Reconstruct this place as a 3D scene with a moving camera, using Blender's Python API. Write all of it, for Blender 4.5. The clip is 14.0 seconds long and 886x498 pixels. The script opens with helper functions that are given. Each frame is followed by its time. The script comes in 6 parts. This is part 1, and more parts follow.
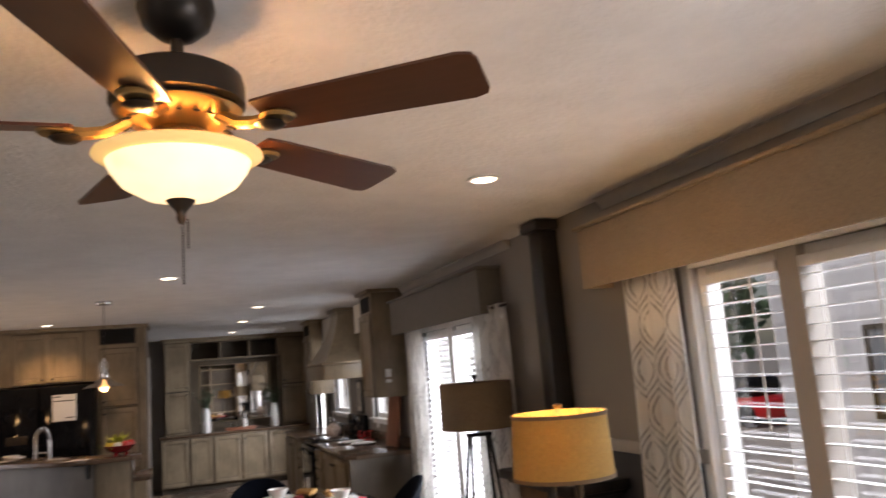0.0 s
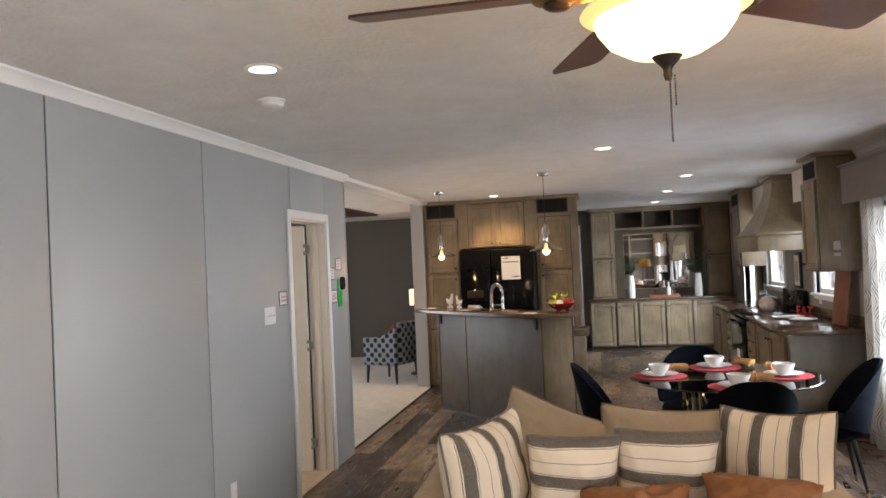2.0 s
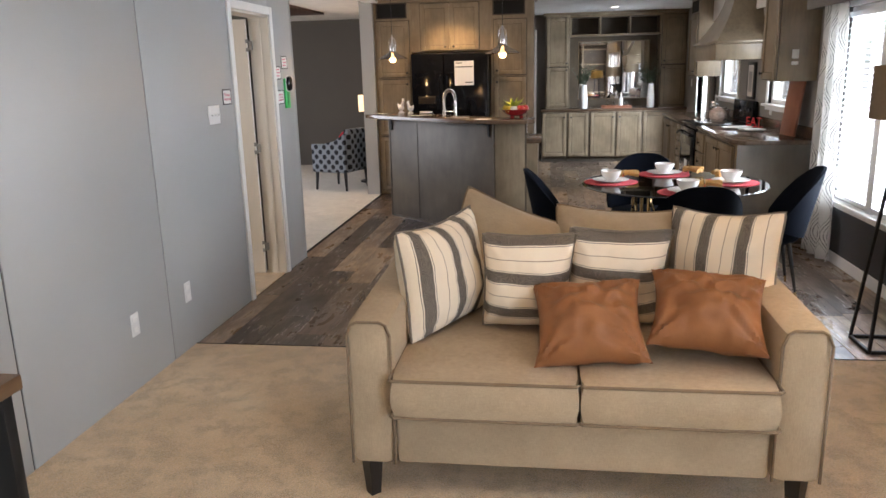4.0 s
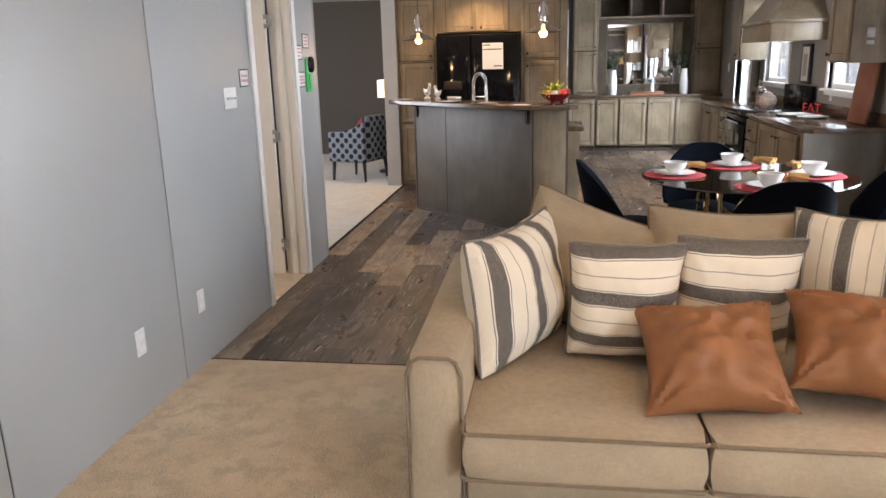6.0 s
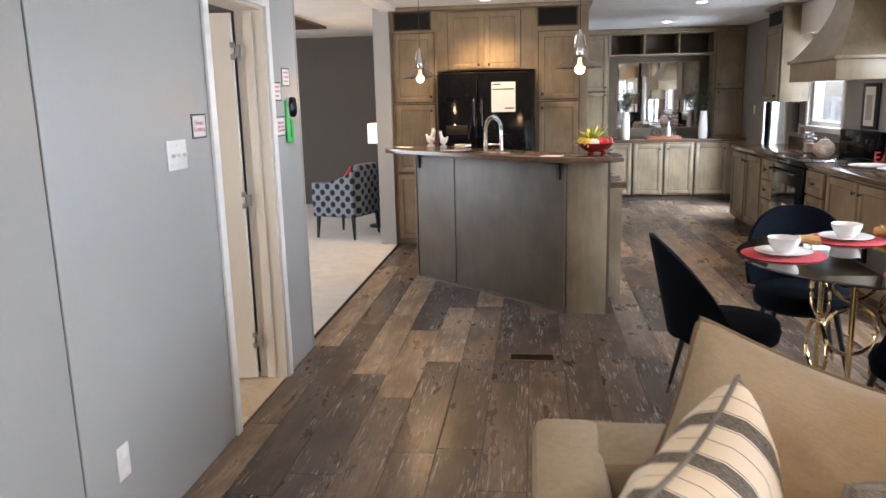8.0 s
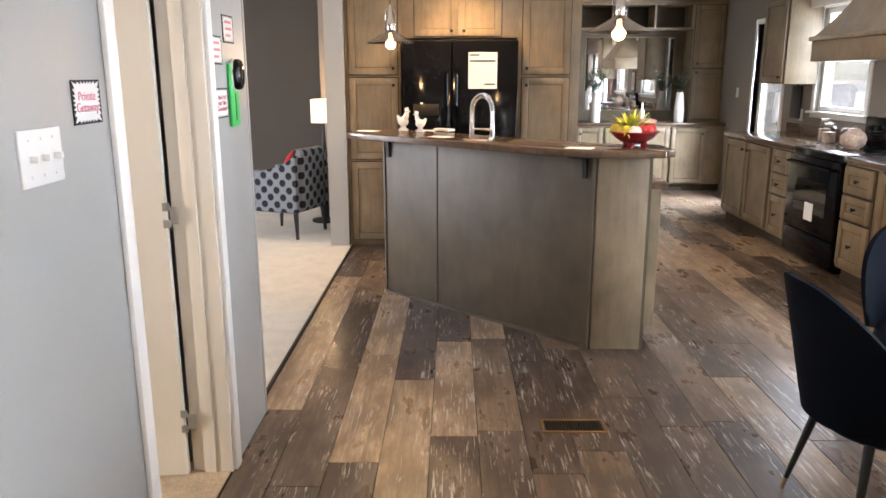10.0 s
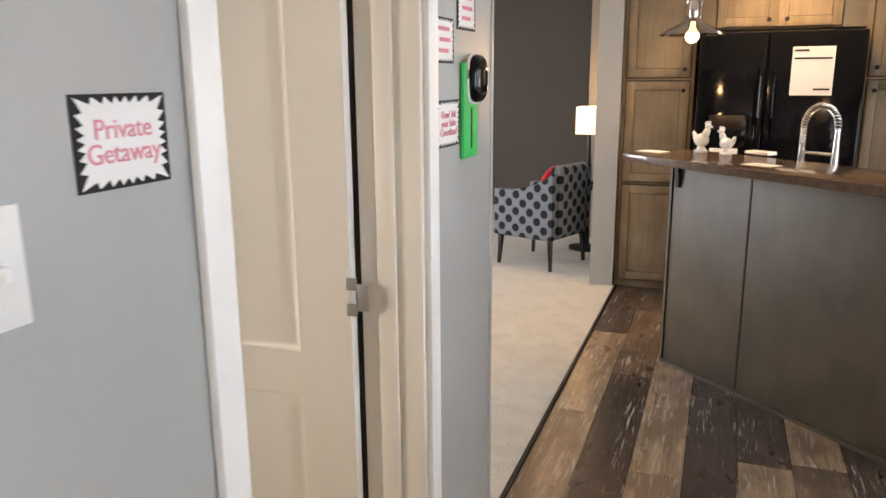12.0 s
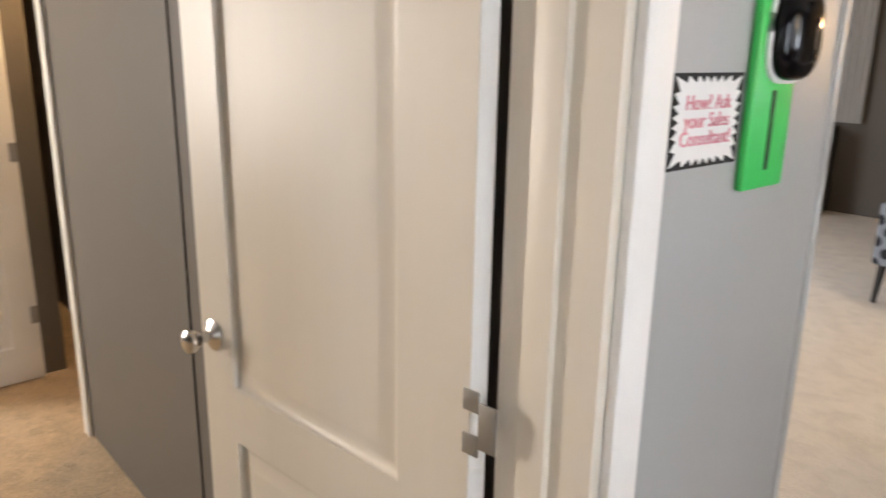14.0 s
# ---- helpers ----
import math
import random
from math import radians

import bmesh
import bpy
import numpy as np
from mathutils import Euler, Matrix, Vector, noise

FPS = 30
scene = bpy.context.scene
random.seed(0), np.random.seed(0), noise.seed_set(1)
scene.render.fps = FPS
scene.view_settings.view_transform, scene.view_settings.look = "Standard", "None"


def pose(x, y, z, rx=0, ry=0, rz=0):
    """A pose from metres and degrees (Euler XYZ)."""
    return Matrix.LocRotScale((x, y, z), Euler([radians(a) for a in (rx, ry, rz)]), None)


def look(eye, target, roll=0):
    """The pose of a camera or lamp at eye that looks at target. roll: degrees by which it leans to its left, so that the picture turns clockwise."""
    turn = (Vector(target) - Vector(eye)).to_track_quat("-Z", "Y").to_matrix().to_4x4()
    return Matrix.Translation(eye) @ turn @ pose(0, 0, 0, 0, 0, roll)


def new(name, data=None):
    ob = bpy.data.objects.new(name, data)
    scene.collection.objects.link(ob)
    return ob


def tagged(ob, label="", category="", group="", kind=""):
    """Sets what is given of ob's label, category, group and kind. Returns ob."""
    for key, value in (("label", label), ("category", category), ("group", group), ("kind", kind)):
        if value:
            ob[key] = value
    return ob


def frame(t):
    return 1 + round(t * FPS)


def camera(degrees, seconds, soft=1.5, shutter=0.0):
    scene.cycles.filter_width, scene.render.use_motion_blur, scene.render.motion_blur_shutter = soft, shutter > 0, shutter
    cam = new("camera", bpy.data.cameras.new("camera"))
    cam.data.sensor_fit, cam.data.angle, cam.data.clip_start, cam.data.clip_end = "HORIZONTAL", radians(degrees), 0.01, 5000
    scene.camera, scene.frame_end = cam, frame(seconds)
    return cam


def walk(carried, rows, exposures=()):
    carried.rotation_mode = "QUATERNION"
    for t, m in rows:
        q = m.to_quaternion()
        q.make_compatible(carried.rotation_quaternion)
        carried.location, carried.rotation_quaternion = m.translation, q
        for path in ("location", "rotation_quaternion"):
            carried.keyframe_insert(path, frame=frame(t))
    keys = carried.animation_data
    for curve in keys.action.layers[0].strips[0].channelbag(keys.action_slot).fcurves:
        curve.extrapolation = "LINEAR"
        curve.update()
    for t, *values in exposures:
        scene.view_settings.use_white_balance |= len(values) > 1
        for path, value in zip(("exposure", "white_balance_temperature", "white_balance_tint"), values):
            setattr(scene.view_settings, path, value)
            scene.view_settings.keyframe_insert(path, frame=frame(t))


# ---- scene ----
cam = camera(61.8, 14.0, shutter=0.3)
PATH = [
    (0, (0.272, 0.135, 1.655), (0.954, 1.99, 1.966), -4.6),
    (0.5, (0.249, 0.135, 1.655), (0.554, 2.094, 1.918), -3.9),
    (1, (0.206, 0.143, 1.652), (0.189, 2.133, 1.856), -3.5),
    (1.5, (0.168, 0.132, 1.637), (-0.113, 2.107, 1.776), -2.9),
    (2, (0.131, 0.156, 1.638), (-0.271, 2.115, 1.674), -2.6),
    (2.5, (0.155, 0.155, 1.616), (-0.242, 2.112, 1.496), -2.5),
    (3, (0.151, 0.189, 1.594), (-0.148, 2.138, 1.256), -2.2),
    (5.5, (-0.153, 0.507, 1.537), (-0.426, 2.423, 1.031), -1.1),
    (6, (-0.223, 0.772, 1.52), (-0.515, 2.687, 1.021), -1.5),
    (6.5, (-0.286, 1.045, 1.542), (-0.606, 2.965, 1.083), -1.9),
    (7, (-0.445, 1.349, 1.533), (-0.636, 3.299, 1.13), -1.3),
    (7.5, (-0.535, 1.646, 1.516), (-0.674, 3.604, 1.132), -1.2),
    (8, (-0.629, 1.999, 1.524), (-0.87, 3.944, 1.127), -1.4),
    (10.5, (-1.234, 3.547, 1.496), (-1.235, 5.493, 1.034), 0.1),
    (11, (-1.267, 3.851, 1.515), (-1.67, 5.76, 1.076), -0.8),
    (11.5, (-1.337, 4.096, 1.501), (-2.016, 5.928, 1.077), -1.0),
    (12, (-1.404, 4.345, 1.501), (-2.088, 6.17, 1.052), -0.4),
    (12.5, (-1.403, 4.615, 1.48), (-2.208, 6.387, 1.02), 0.3),
    (13, (-1.405, 4.853, 1.485), (-2.378, 6.533, 1.006), 1.1),
    (13.5, (-1.494, 5.068, 1.473), (-2.624, 6.641, 0.974), 0.9),
    (14, (-1.556, 5.195, 1.47), (-3.004, 6.473, 0.955), 1.0),
]
EXPOSURES = [(0.0, -0.25, 6750, 20), (0.6, 0.0, 6850, 22), (1.5, 0.34, 6500, 17), (2.2, 0.5, 6350, 13), (3.0, 0.58, 6250, 13), (5.5, 0.85, 6100, 13), (8.0, 1.13, 6000, 12), (10.4, 1.45, 6350, 13), (11.6, 1.06, 6450, 12), (12.5, 1.08, 6400, 12), (14.0, 1.02, 6500, 13)]
walk(cam, [(t, look(eye, target, roll)) for t, eye, target, roll in PATH], EXPOSURES)

# ---- world, sun and large lights ----
world = bpy.data.worlds.new("sky")
scene.world = world
world.use_nodes = True
sky = world.node_tree.nodes.new("ShaderNodeTexSky")
sky.sky_type, sky.sun_disc, sky.sun_elevation, sky.sun_rotation = "NISHITA", False, radians(52), radians(250)
background = world.node_tree.nodes["Background"]
background.inputs[1].default_value = 0.06
world.node_tree.links.new(sky.outputs[0], background.inputs[0])
sun = new("sun", bpy.data.lights.new("sun", "SUN"))
sun.data.energy, sun.data.angle, sun.data.color = 2.0, radians(0.6), (1.0, 0.95, 0.88)
sun.matrix_world = look((-6, -2.2, 8), (0, 0, 0))

H = 2.44            # ceiling
XL, XR = -2.01, 2.35  # living room side walls
YB = 13.55          # kitchen end wall
YS = -2.3           # wall behind the walker


def lamp(name, kind, m, energy, color, size=0.1, size_y=None, spot=100):
    data = bpy.data.lights.new(name, kind)
    data.energy, data.color = energy, color
    if kind == "AREA":
        data.shape, data.size, data.size_y = "RECTANGLE", size, size_y or size
    else:
        data.shadow_soft_size = size
    if kind == "SPOT":
        data.spot_size, data.spot_blend = radians(spot), 0.7
    ob = new(name, data)
    ob.matrix_world = m
    return ob


DAY = (0.84, 0.92, 1.0)
WARM = (1.0, 0.62, 0.28)
SOFT = (1.0, 0.80, 0.58)
# area lamps for sky light at openings of the long outer wall, the kitchen door and the den
lamp("daylight_fill", "AREA", look((2.55, 5.70, 1.22), (0, 5.7, 1.45)), 120, DAY, 1.5, 1.44)
lamp("daylight_fill", "AREA", look((4.6, 1.7, 3.6), (1.0, 1.7, 0.9)), 640, DAY, 3.4, 1.8)
# fill through an unseen window added behind the walker
lamp("daylight_fill", "AREA", look((2.62, -0.75, 1.25), (0, -0.75, 1.5)), 145, DAY, 1.7, 1.4)
lamp("daylight_fill", "AREA", look((2.54, 8.3, 1.6), (0, 8.3, 1.3)), 28, DAY, 1.5, 1.2)
lamp("daylight_fill", "AREA", look((2.54, 10.35, 1.6), (0, 10.35, 1.3)), 28, DAY, 1.3, 1.2)
lamp("daylight_fill", "AREA", look((3.15, 11.3, 1.65), (0.95, 12.6, 0.1)), 210, DAY, 1.0, 1.4)
lamp("daylight_fill", "AREA", look((-6.22, 8.6, 1.35), (-3.4, 8.6, 0.0)), 72, (0.97, 0.96, 1.0), 2.0, 1.3)
# bedroom fill added to graze the open door; no window is built here
lamp("daylight_fill", "AREA", look((-6.2, 3.3, 1.5), (-2.4, 5.7, 1.0)), 95, (1.0, 0.92, 0.82), 1.5, 1.3)

# ---- materials ----


def nodes_of(name):
    m = bpy.data.materials.new(name)
    m.use_nodes = True
    nt = m.node_tree
    return m, nt, nt.nodes, nt.nodes["Principled BSDF"]


def coords(nt, stretch=(1, 1, 1), shift=True):
    """Object coordinates, stretched, moved by the object's own random number."""
    tc, mp = nt.nodes.new("ShaderNodeTexCoord"), nt.nodes.new("ShaderNodeMapping")
    mp.inputs["Scale"].default_value = stretch
    nt.links.new(tc.outputs["Object"], mp.inputs["Vector"])
    if shift:
        info, mul = nt.nodes.new("ShaderNodeObjectInfo"), nt.nodes.new("ShaderNodeMath")
        mul.operation = "MULTIPLY"
        mul.inputs[1].default_value = 37.0
        nt.links.new(info.outputs["Random"], mul.inputs[0])
        nt.links.new(mul.outputs[0], mp.inputs["Location"])
    return mp.outputs["Vector"]


def noise_tex(nt, vec, scale, detail=4, rough=0.55):
    n = nt.nodes.new("ShaderNodeTexNoise")
    n.inputs["Scale"].default_value, n.inputs["Detail"].default_value, n.inputs["Roughness"].default_value = scale, detail, rough
    nt.links.new(vec, n.inputs["Vector"])
    return n.outputs["Fac"]


def ramp(nt, fac, stops, constant=False):
    r = nt.nodes.new("ShaderNodeValToRGB")
    if constant:
        r.color_ramp.interpolation = "CONSTANT"
    while len(r.color_ramp.elements) < len(stops):
        r.color_ramp.elements.new(0.5)
    for e, (p, c) in zip(r.color_ramp.elements, stops):
        e.position = p
        e.color = (*c, 1) if len(c) == 3 else c
    nt.links.new(fac, r.inputs[0])
    return r.outputs[0]


def mix(nt, fac, a, b, mode="MIX"):
    n = nt.nodes.new("ShaderNodeMix")
    n.data_type, n.blend_type = "RGBA", mode
    for i, v in ((0, fac), (6, a), (7, b)):
        if isinstance(v, (int, float)):
            n.inputs[i].default_value = v
        elif isinstance(v, tuple):
            n.inputs[i].default_value = (*v, 1)
        else:
            nt.links.new(v, n.inputs[i])
    return n.outputs[2]


def bump(nt, p, fac, strength, distance=0.002):
    b = nt.nodes.new("ShaderNodeBump")
    b.inputs["Strength"].default_value, b.inputs["Distance"].default_value = strength, distance
    nt.links.new(fac, b.inputs["Height"])
    nt.links.new(b.outputs[0], p.inputs["Normal"])


def tint(c, k):
    return tuple(min(1, v * k) for v in c)


def plain(name, col, rough=0.5, metal=0.0, var=0.12, scale=5, fine=120, relief=0.15, stretch=(1, 1, 1), distance=0.002):
    """Paint, plastic, metal or cloth: broad mottling, fine grain, a little relief."""
    m, nt, _, p = nodes_of(name)
    vec = coords(nt, stretch)
    broad, grain = noise_tex(nt, vec, scale), noise_tex(nt, vec, fine, 3)
    c = ramp(nt, broad, [(0.3, tint(col, 1 - var)), (0.7, tint(col, 1 + var))])
    c = mix(nt, 0.5 * var, c, mix(nt, grain, tint(col, 0.6), tint(col, 1.4)))
    nt.links.new(c, p.inputs["Base Color"])
    nt.links.new(ramp(nt, broad, [(0.3, (rough * 0.9,) * 3), (0.7, (min(1, rough * 1.1),) * 3)]), p.inputs["Roughness"])
    p.inputs["Metallic"].default_value = metal
    if rough > 0.45 and not metal:
        p.inputs["Specular IOR Level"].default_value = 0.28
    if relief:
        bump(nt, p, grain, relief, distance)
    return m


def wood(name, dark, light, rough=0.45, grain=(9, 9, 0.7), scale=7, relief=0.12):
    m, nt, _, p = nodes_of(name)
    vec = coords(nt, grain)
    g, cloud = noise_tex(nt, vec, scale, 8, 0.62), noise_tex(nt, coords(nt), 3.0, 4)
    c = ramp(nt, g, [(0.28, dark), (0.72, light)])
    c = mix(nt, 0.55, c, mix(nt, ramp(nt, cloud, [(0.35, (0, 0, 0)), (0.68, (1, 1, 1))]), tint(dark, 0.9), tint(light, 1.1)))
    nt.links.new(c, p.inputs["Base Color"])
    p.inputs["Roughness"].default_value = rough
    bump(nt, p, g, relief, 0.001)
    return m


def plank_vinyl():
    m, nt, _, p = nodes_of("rustic_vinyl_plank")
    info = nt.nodes.new("ShaderNodeObjectInfo")
    tone = ramp(nt, info.outputs["Random"], [(0.0, (0.070, 0.048, 0.036)), (0.24, (0.135, 0.093, 0.066)), (0.42, (0.24, 0.172, 0.118)),
                                             (0.60, (0.085, 0.060, 0.047)), (0.79, (0.33, 0.236, 0.15)), (1.0, (0.45, 0.325, 0.21))])
    grain = noise_tex(nt, coords(nt, (16, 1.3, 1)), 5, 8, 0.65)
    cloud = noise_tex(nt, coords(nt, (2.4, 0.9, 1)), 3.2, 5, 0.6)
    chips = noise_tex(nt, coords(nt, (20, 1.5, 1)), 4.2, 7, 0.70)
    worn = noise_tex(nt, coords(nt, (3.0, 0.8, 1)), 2.6, 4, 0.6)
    streak = noise_tex(nt, coords(nt, (9, 0.35, 1)), 3.0, 5, 0.6)
    c = mix(nt, ramp(nt, grain, [(0.3, (0, 0, 0)), (0.7, (1, 1, 1))]), mix(nt, 1.0, tone, (0.62, 0.62, 0.64), "MULTIPLY"), mix(nt, 1.0, tone, (1.3, 1.26, 1.2), "MULTIPLY"))
    c = mix(nt, ramp(nt, cloud, [(0.46, (0, 0, 0)), (0.60, (0.75, 0.75, 0.75))]), c, mix(nt, 1.0, tone, (0.42, 0.39, 0.38), "MULTIPLY"))
    c = mix(nt, ramp(nt, streak, [(0.50, (0, 0, 0)), (0.62, (0.7, 0.7, 0.7))]), c, mix(nt, 1.0, tone, (0.50, 0.46, 0.44), "MULTIPLY"))
    flake = mix(nt, 1.0, ramp(nt, chips, [(0.556, (0, 0, 0)), (0.592, (0.9, 0.9, 0.9))]), ramp(nt, worn, [(0.46, (0, 0, 0)), (0.56, (1, 1, 1))]), "MULTIPLY")
    c = mix(nt, flake, c, (0.50, 0.46, 0.41))
    nt.links.new(c, p.inputs["Base Color"])
    nt.links.new(ramp(nt, cloud, [(0.3, (0.24,) * 3), (0.7, (0.38,) * 3)]), p.inputs["Roughness"])
    bump(nt, p, grain, 0.12, 0.001)
    return m


def carpet(name, low, high, worn=0.62):
    m, nt, _, p = nodes_of(name)
    v = coords(nt, shift=False)
    tuft, trodden = noise_tex(nt, v, 150, 4, 0.75), noise_tex(nt, v, 2.3, 6, 0.62)
    patch = noise_tex(nt, v, 8, 5, 0.62)
    c = ramp(nt, trodden, [(0.36, low), (0.62, high)])
    c = mix(nt, ramp(nt, patch, [(0.46, (0, 0, 0)), (0.60, (0.9, 0.9, 0.9))]), c, tint(low, worn))
    c = mix(nt, 0.6, c, mix(nt, ramp(nt, tuft, [(0.3, (0, 0, 0)), (0.7, (1, 1, 1))]), tint(low, 0.45), tint(high, 1.3)))
    nt.links.new(c, p.inputs["Base Color"])
    p.inputs["Roughness"].default_value = 0.95
    p.inputs["Sheen Weight"].default_value = 0.3
    bump(nt, p, tuft, 0.9, 0.008)
    return m


def weave(name, col, rough=0.9, var=0.14, fine=420, threads=0.42):
    """Woven upholstery: crossing threads, slubs and worn patches."""
    m, nt, _, p = nodes_of(name)
    v = coords(nt)
    a, b = noise_tex(nt, coords(nt, (1, 1, 14)), fine / 9, 3), noise_tex(nt, coords(nt, (14, 14, 1)), fine / 9, 3)
    broad = noise_tex(nt, v, 6, 5)
    c = ramp(nt, broad, [(0.3, tint(col, 1 - var)), (0.7, tint(col, 1 + var))])
    c = mix(nt, threads, c, mix(nt, ramp(nt, a, [(0.3, (0, 0, 0)), (0.7, (1, 1, 1))]), tint(col, 0.45), tint(col, 1.5)))
    c = mix(nt, threads, c, mix(nt, ramp(nt, b, [(0.3, (0, 0, 0)), (0.7, (1, 1, 1))]), tint(col, 0.45), tint(col, 1.5)))
    nt.links.new(c, p.inputs["Base Color"])
    p.inputs["Roughness"].default_value = rough
    p.inputs["Sheen Weight"].default_value = 0.1
    p.inputs["Specular IOR Level"].default_value = 0.2
    bump(nt, p, mix(nt, 0.5, a, b), 0.5, 0.003)
    return m


def striped(name):
    """Cream cloth with woven charcoal bands and pinstripes along local z."""
    m, nt, _, p = nodes_of(name)
    tc, sep = nt.nodes.new("ShaderNodeTexCoord"), nt.nodes.new("ShaderNodeSeparateXYZ")
    nt.links.new(tc.outputs["Object"], sep.inputs[0])
    add = nt.nodes.new("ShaderNodeMath")
    add.operation = "MULTIPLY_ADD"
    add.inputs[1].default_value, add.inputs[2].default_value = 1.0 / 0.145, 0.78
    nt.links.new(sep.outputs["X"], add.inputs[0])
    fr = nt.nodes.new("ShaderNodeMath")
    fr.operation = "FRACT"
    nt.links.new(add.outputs[0], fr.inputs[0])
    cream, dark, line = (0.79, 0.70, 0.56), (0.075, 0.064, 0.054), (0.36, 0.30, 0.23)
    c = ramp(nt, fr.outputs[0], [(0.0, line), (0.02, cream), (0.310, dark), (0.325, cream), (0.355, dark), (0.645, cream), (0.675, dark), (0.69, cream)], True)
    v = coords(nt)
    thread = noise_tex(nt, coords(nt, (60, 8, 8)), 14, 3)
    heather = noise_tex(nt, coords(nt, (30, 30, 75)), 8, 3, 0.7)
    c = mix(nt, ramp(nt, heather, [(0.42, (0, 0, 0)), (0.58, (1, 1, 1))]), c, (0.215, 0.192, 0.165), "LIGHTEN")
    c = mix(nt, 0.28, c, mix(nt, thread, (0.05, 0.045, 0.04), (1.0, 0.92, 0.8)), "SOFT_LIGHT")
    nt.links.new(c, p.inputs["Base Color"])
    p.inputs["Roughness"].default_value = 0.95
    bump(nt, p, thread, 0.4, 0.002)
    return m


def dotted(name):
    """Grey upholstery with staggered near-black lozenges outlined in pale thread."""
    m, nt, _, p = nodes_of(name)
    tc, sep = nt.nodes.new("ShaderNodeTexCoord"), nt.nodes.new("ShaderNodeSeparateXYZ")
    nt.links.new(tc.outputs["Object"], sep.inputs[0])
    add = nt.nodes.new("ShaderNodeMath")
    nt.links.new(sep.outputs["X"], add.inputs[0]), nt.links.new(sep.outputs["Y"], add.inputs[1])
    comb, mp = nt.nodes.new("ShaderNodeCombineXYZ"), nt.nodes.new("ShaderNodeMapping")
    nt.links.new(add.outputs[0], comb.inputs[0]), nt.links.new(sep.outputs["Z"], comb.inputs[1])
    mp.inputs["Rotation"].default_value, mp.inputs["Scale"].default_value = (0, 0, radians(45)), (10.6, 10.6, 0)
    mp.inputs["Location"].default_value = (0.2, 0.3, 0.5)
    nt.links.new(comb.outputs[0], mp.inputs[0])
    vo = nt.nodes.new("ShaderNodeTexVoronoi")
    vo.voronoi_dimensions, vo.inputs["Randomness"].default_value, vo.inputs["Scale"].default_value = "2D", 0.0, 1.0
    nt.links.new(mp.outputs[0], vo.inputs["Vector"])
    c = ramp(nt, vo.outputs["Distance"], [(0.0, (0.008, 0.009, 0.013)), (0.34, (0.175, 0.195, 0.22)), (0.52, (0.235, 0.255, 0.28)), (0.55, (0.175, 0.195, 0.22)), (0.64, (0.225, 0.245, 0.27))], True)
    nt.links.new(c, p.inputs["Base Color"])
    p.inputs["Roughness"].default_value = 0.9
    bump(nt, p, noise_tex(nt, coords(nt), 260, 3), 0.3, 0.0015)
    return m


def curtain_cloth():
    """Off-white sheer with a brushed grey diamond lattice."""
    m, nt, _, p = nodes_of("lattice_curtain_cloth")
    tc, sep = nt.nodes.new("ShaderNodeTexCoord"), nt.nodes.new("ShaderNodeSeparateXYZ")
    nt.links.new(tc.outputs["UV"], sep.inputs[0])

    def math_node(op, a, b=None):
        n = nt.nodes.new("ShaderNodeMath")
        n.operation = op
        for i, v in enumerate((a, b)):
            if v is None:
                continue
            if isinstance(v, (int, float)):
                n.inputs[i].default_value = v
            else:
                nt.links.new(v, n.inputs[i])
        return n.outputs[0]

    u, w = math_node("MULTIPLY", sep.outputs["X"], 4.2), math_node("MULTIPLY", sep.outputs["Y"], 2.6)
    du = math_node("ABSOLUTE", math_node("SUBTRACT", math_node("FRACT", u), 0.5))
    dw = math_node("ABSOLUTE", math_node("SUBTRACT", math_node("FRACT", w), 0.5))
    swell = math_node("MULTIPLY", math_node("COSINE", math_node("MULTIPLY", dw, math.tau)), 0.17)
    d = math_node("SUBTRACT", math_node("ADD", du, swell), 0.24)
    line = math_node("LESS_THAN", math_node("FRACT", math_node("MULTIPLY", d, 11.0)), 0.30)
    near = math_node("LESS_THAN", math_node("ABSOLUTE", d), 0.17)
    broken = ramp(nt, noise_tex(nt, coords(nt), 22, 4), [(0.30, (0, 0, 0)), (0.5, (1, 1, 1))])
    fac = math_node("MULTIPLY", math_node("MULTIPLY", line, near), broken)
    c = mix(nt, fac, (0.84, 0.83, 0.80), (0.30, 0.29, 0.28))
    nt.links.new(c, p.inputs["Base Color"])
    p.inputs["Roughness"].default_value = 0.9
    tr, mx = nt.nodes.new("ShaderNodeBsdfTranslucent"), nt.nodes.new("ShaderNodeMixShader")
    nt.links.new(c, tr.inputs["Color"])
    mx.inputs[0].default_value = 0.42
    nt.links.new(p.outputs[0], mx.inputs[1]), nt.links.new(tr.outputs[0], mx.inputs[2])
    nt.links.new(mx.outputs[0], nt.nodes["Material Output"].inputs[0])
    return m


def glass(name, col=(1, 1, 1), rough=0.0, alpha=0.12):
    """Thin pane: mostly clear, with its gloss."""
    m, nt, _, p = nodes_of(name)
    clear, gloss, mx, fr = (nt.nodes.new("ShaderNode" + k) for k in ("BsdfTransparent", "BsdfGlossy", "MixShader", "LayerWeight"))
    clear.inputs[0].default_value, gloss.inputs["Roughness"].default_value = (*col, 1), rough
    fr.inputs[0].default_value = 0.22
    nt.links.new(ramp(nt, fr.outputs["Facing"], [(0.0, (0.04,) * 3), (1.0, (0.85,) * 3)]), mx.inputs[0])
    nt.links.new(clear.outputs[0], mx.inputs[1]), nt.links.new(gloss.outputs[0], mx.inputs[2])
    nt.links.new(mx.outputs[0], nt.nodes["Material Output"].inputs[0])
    return m


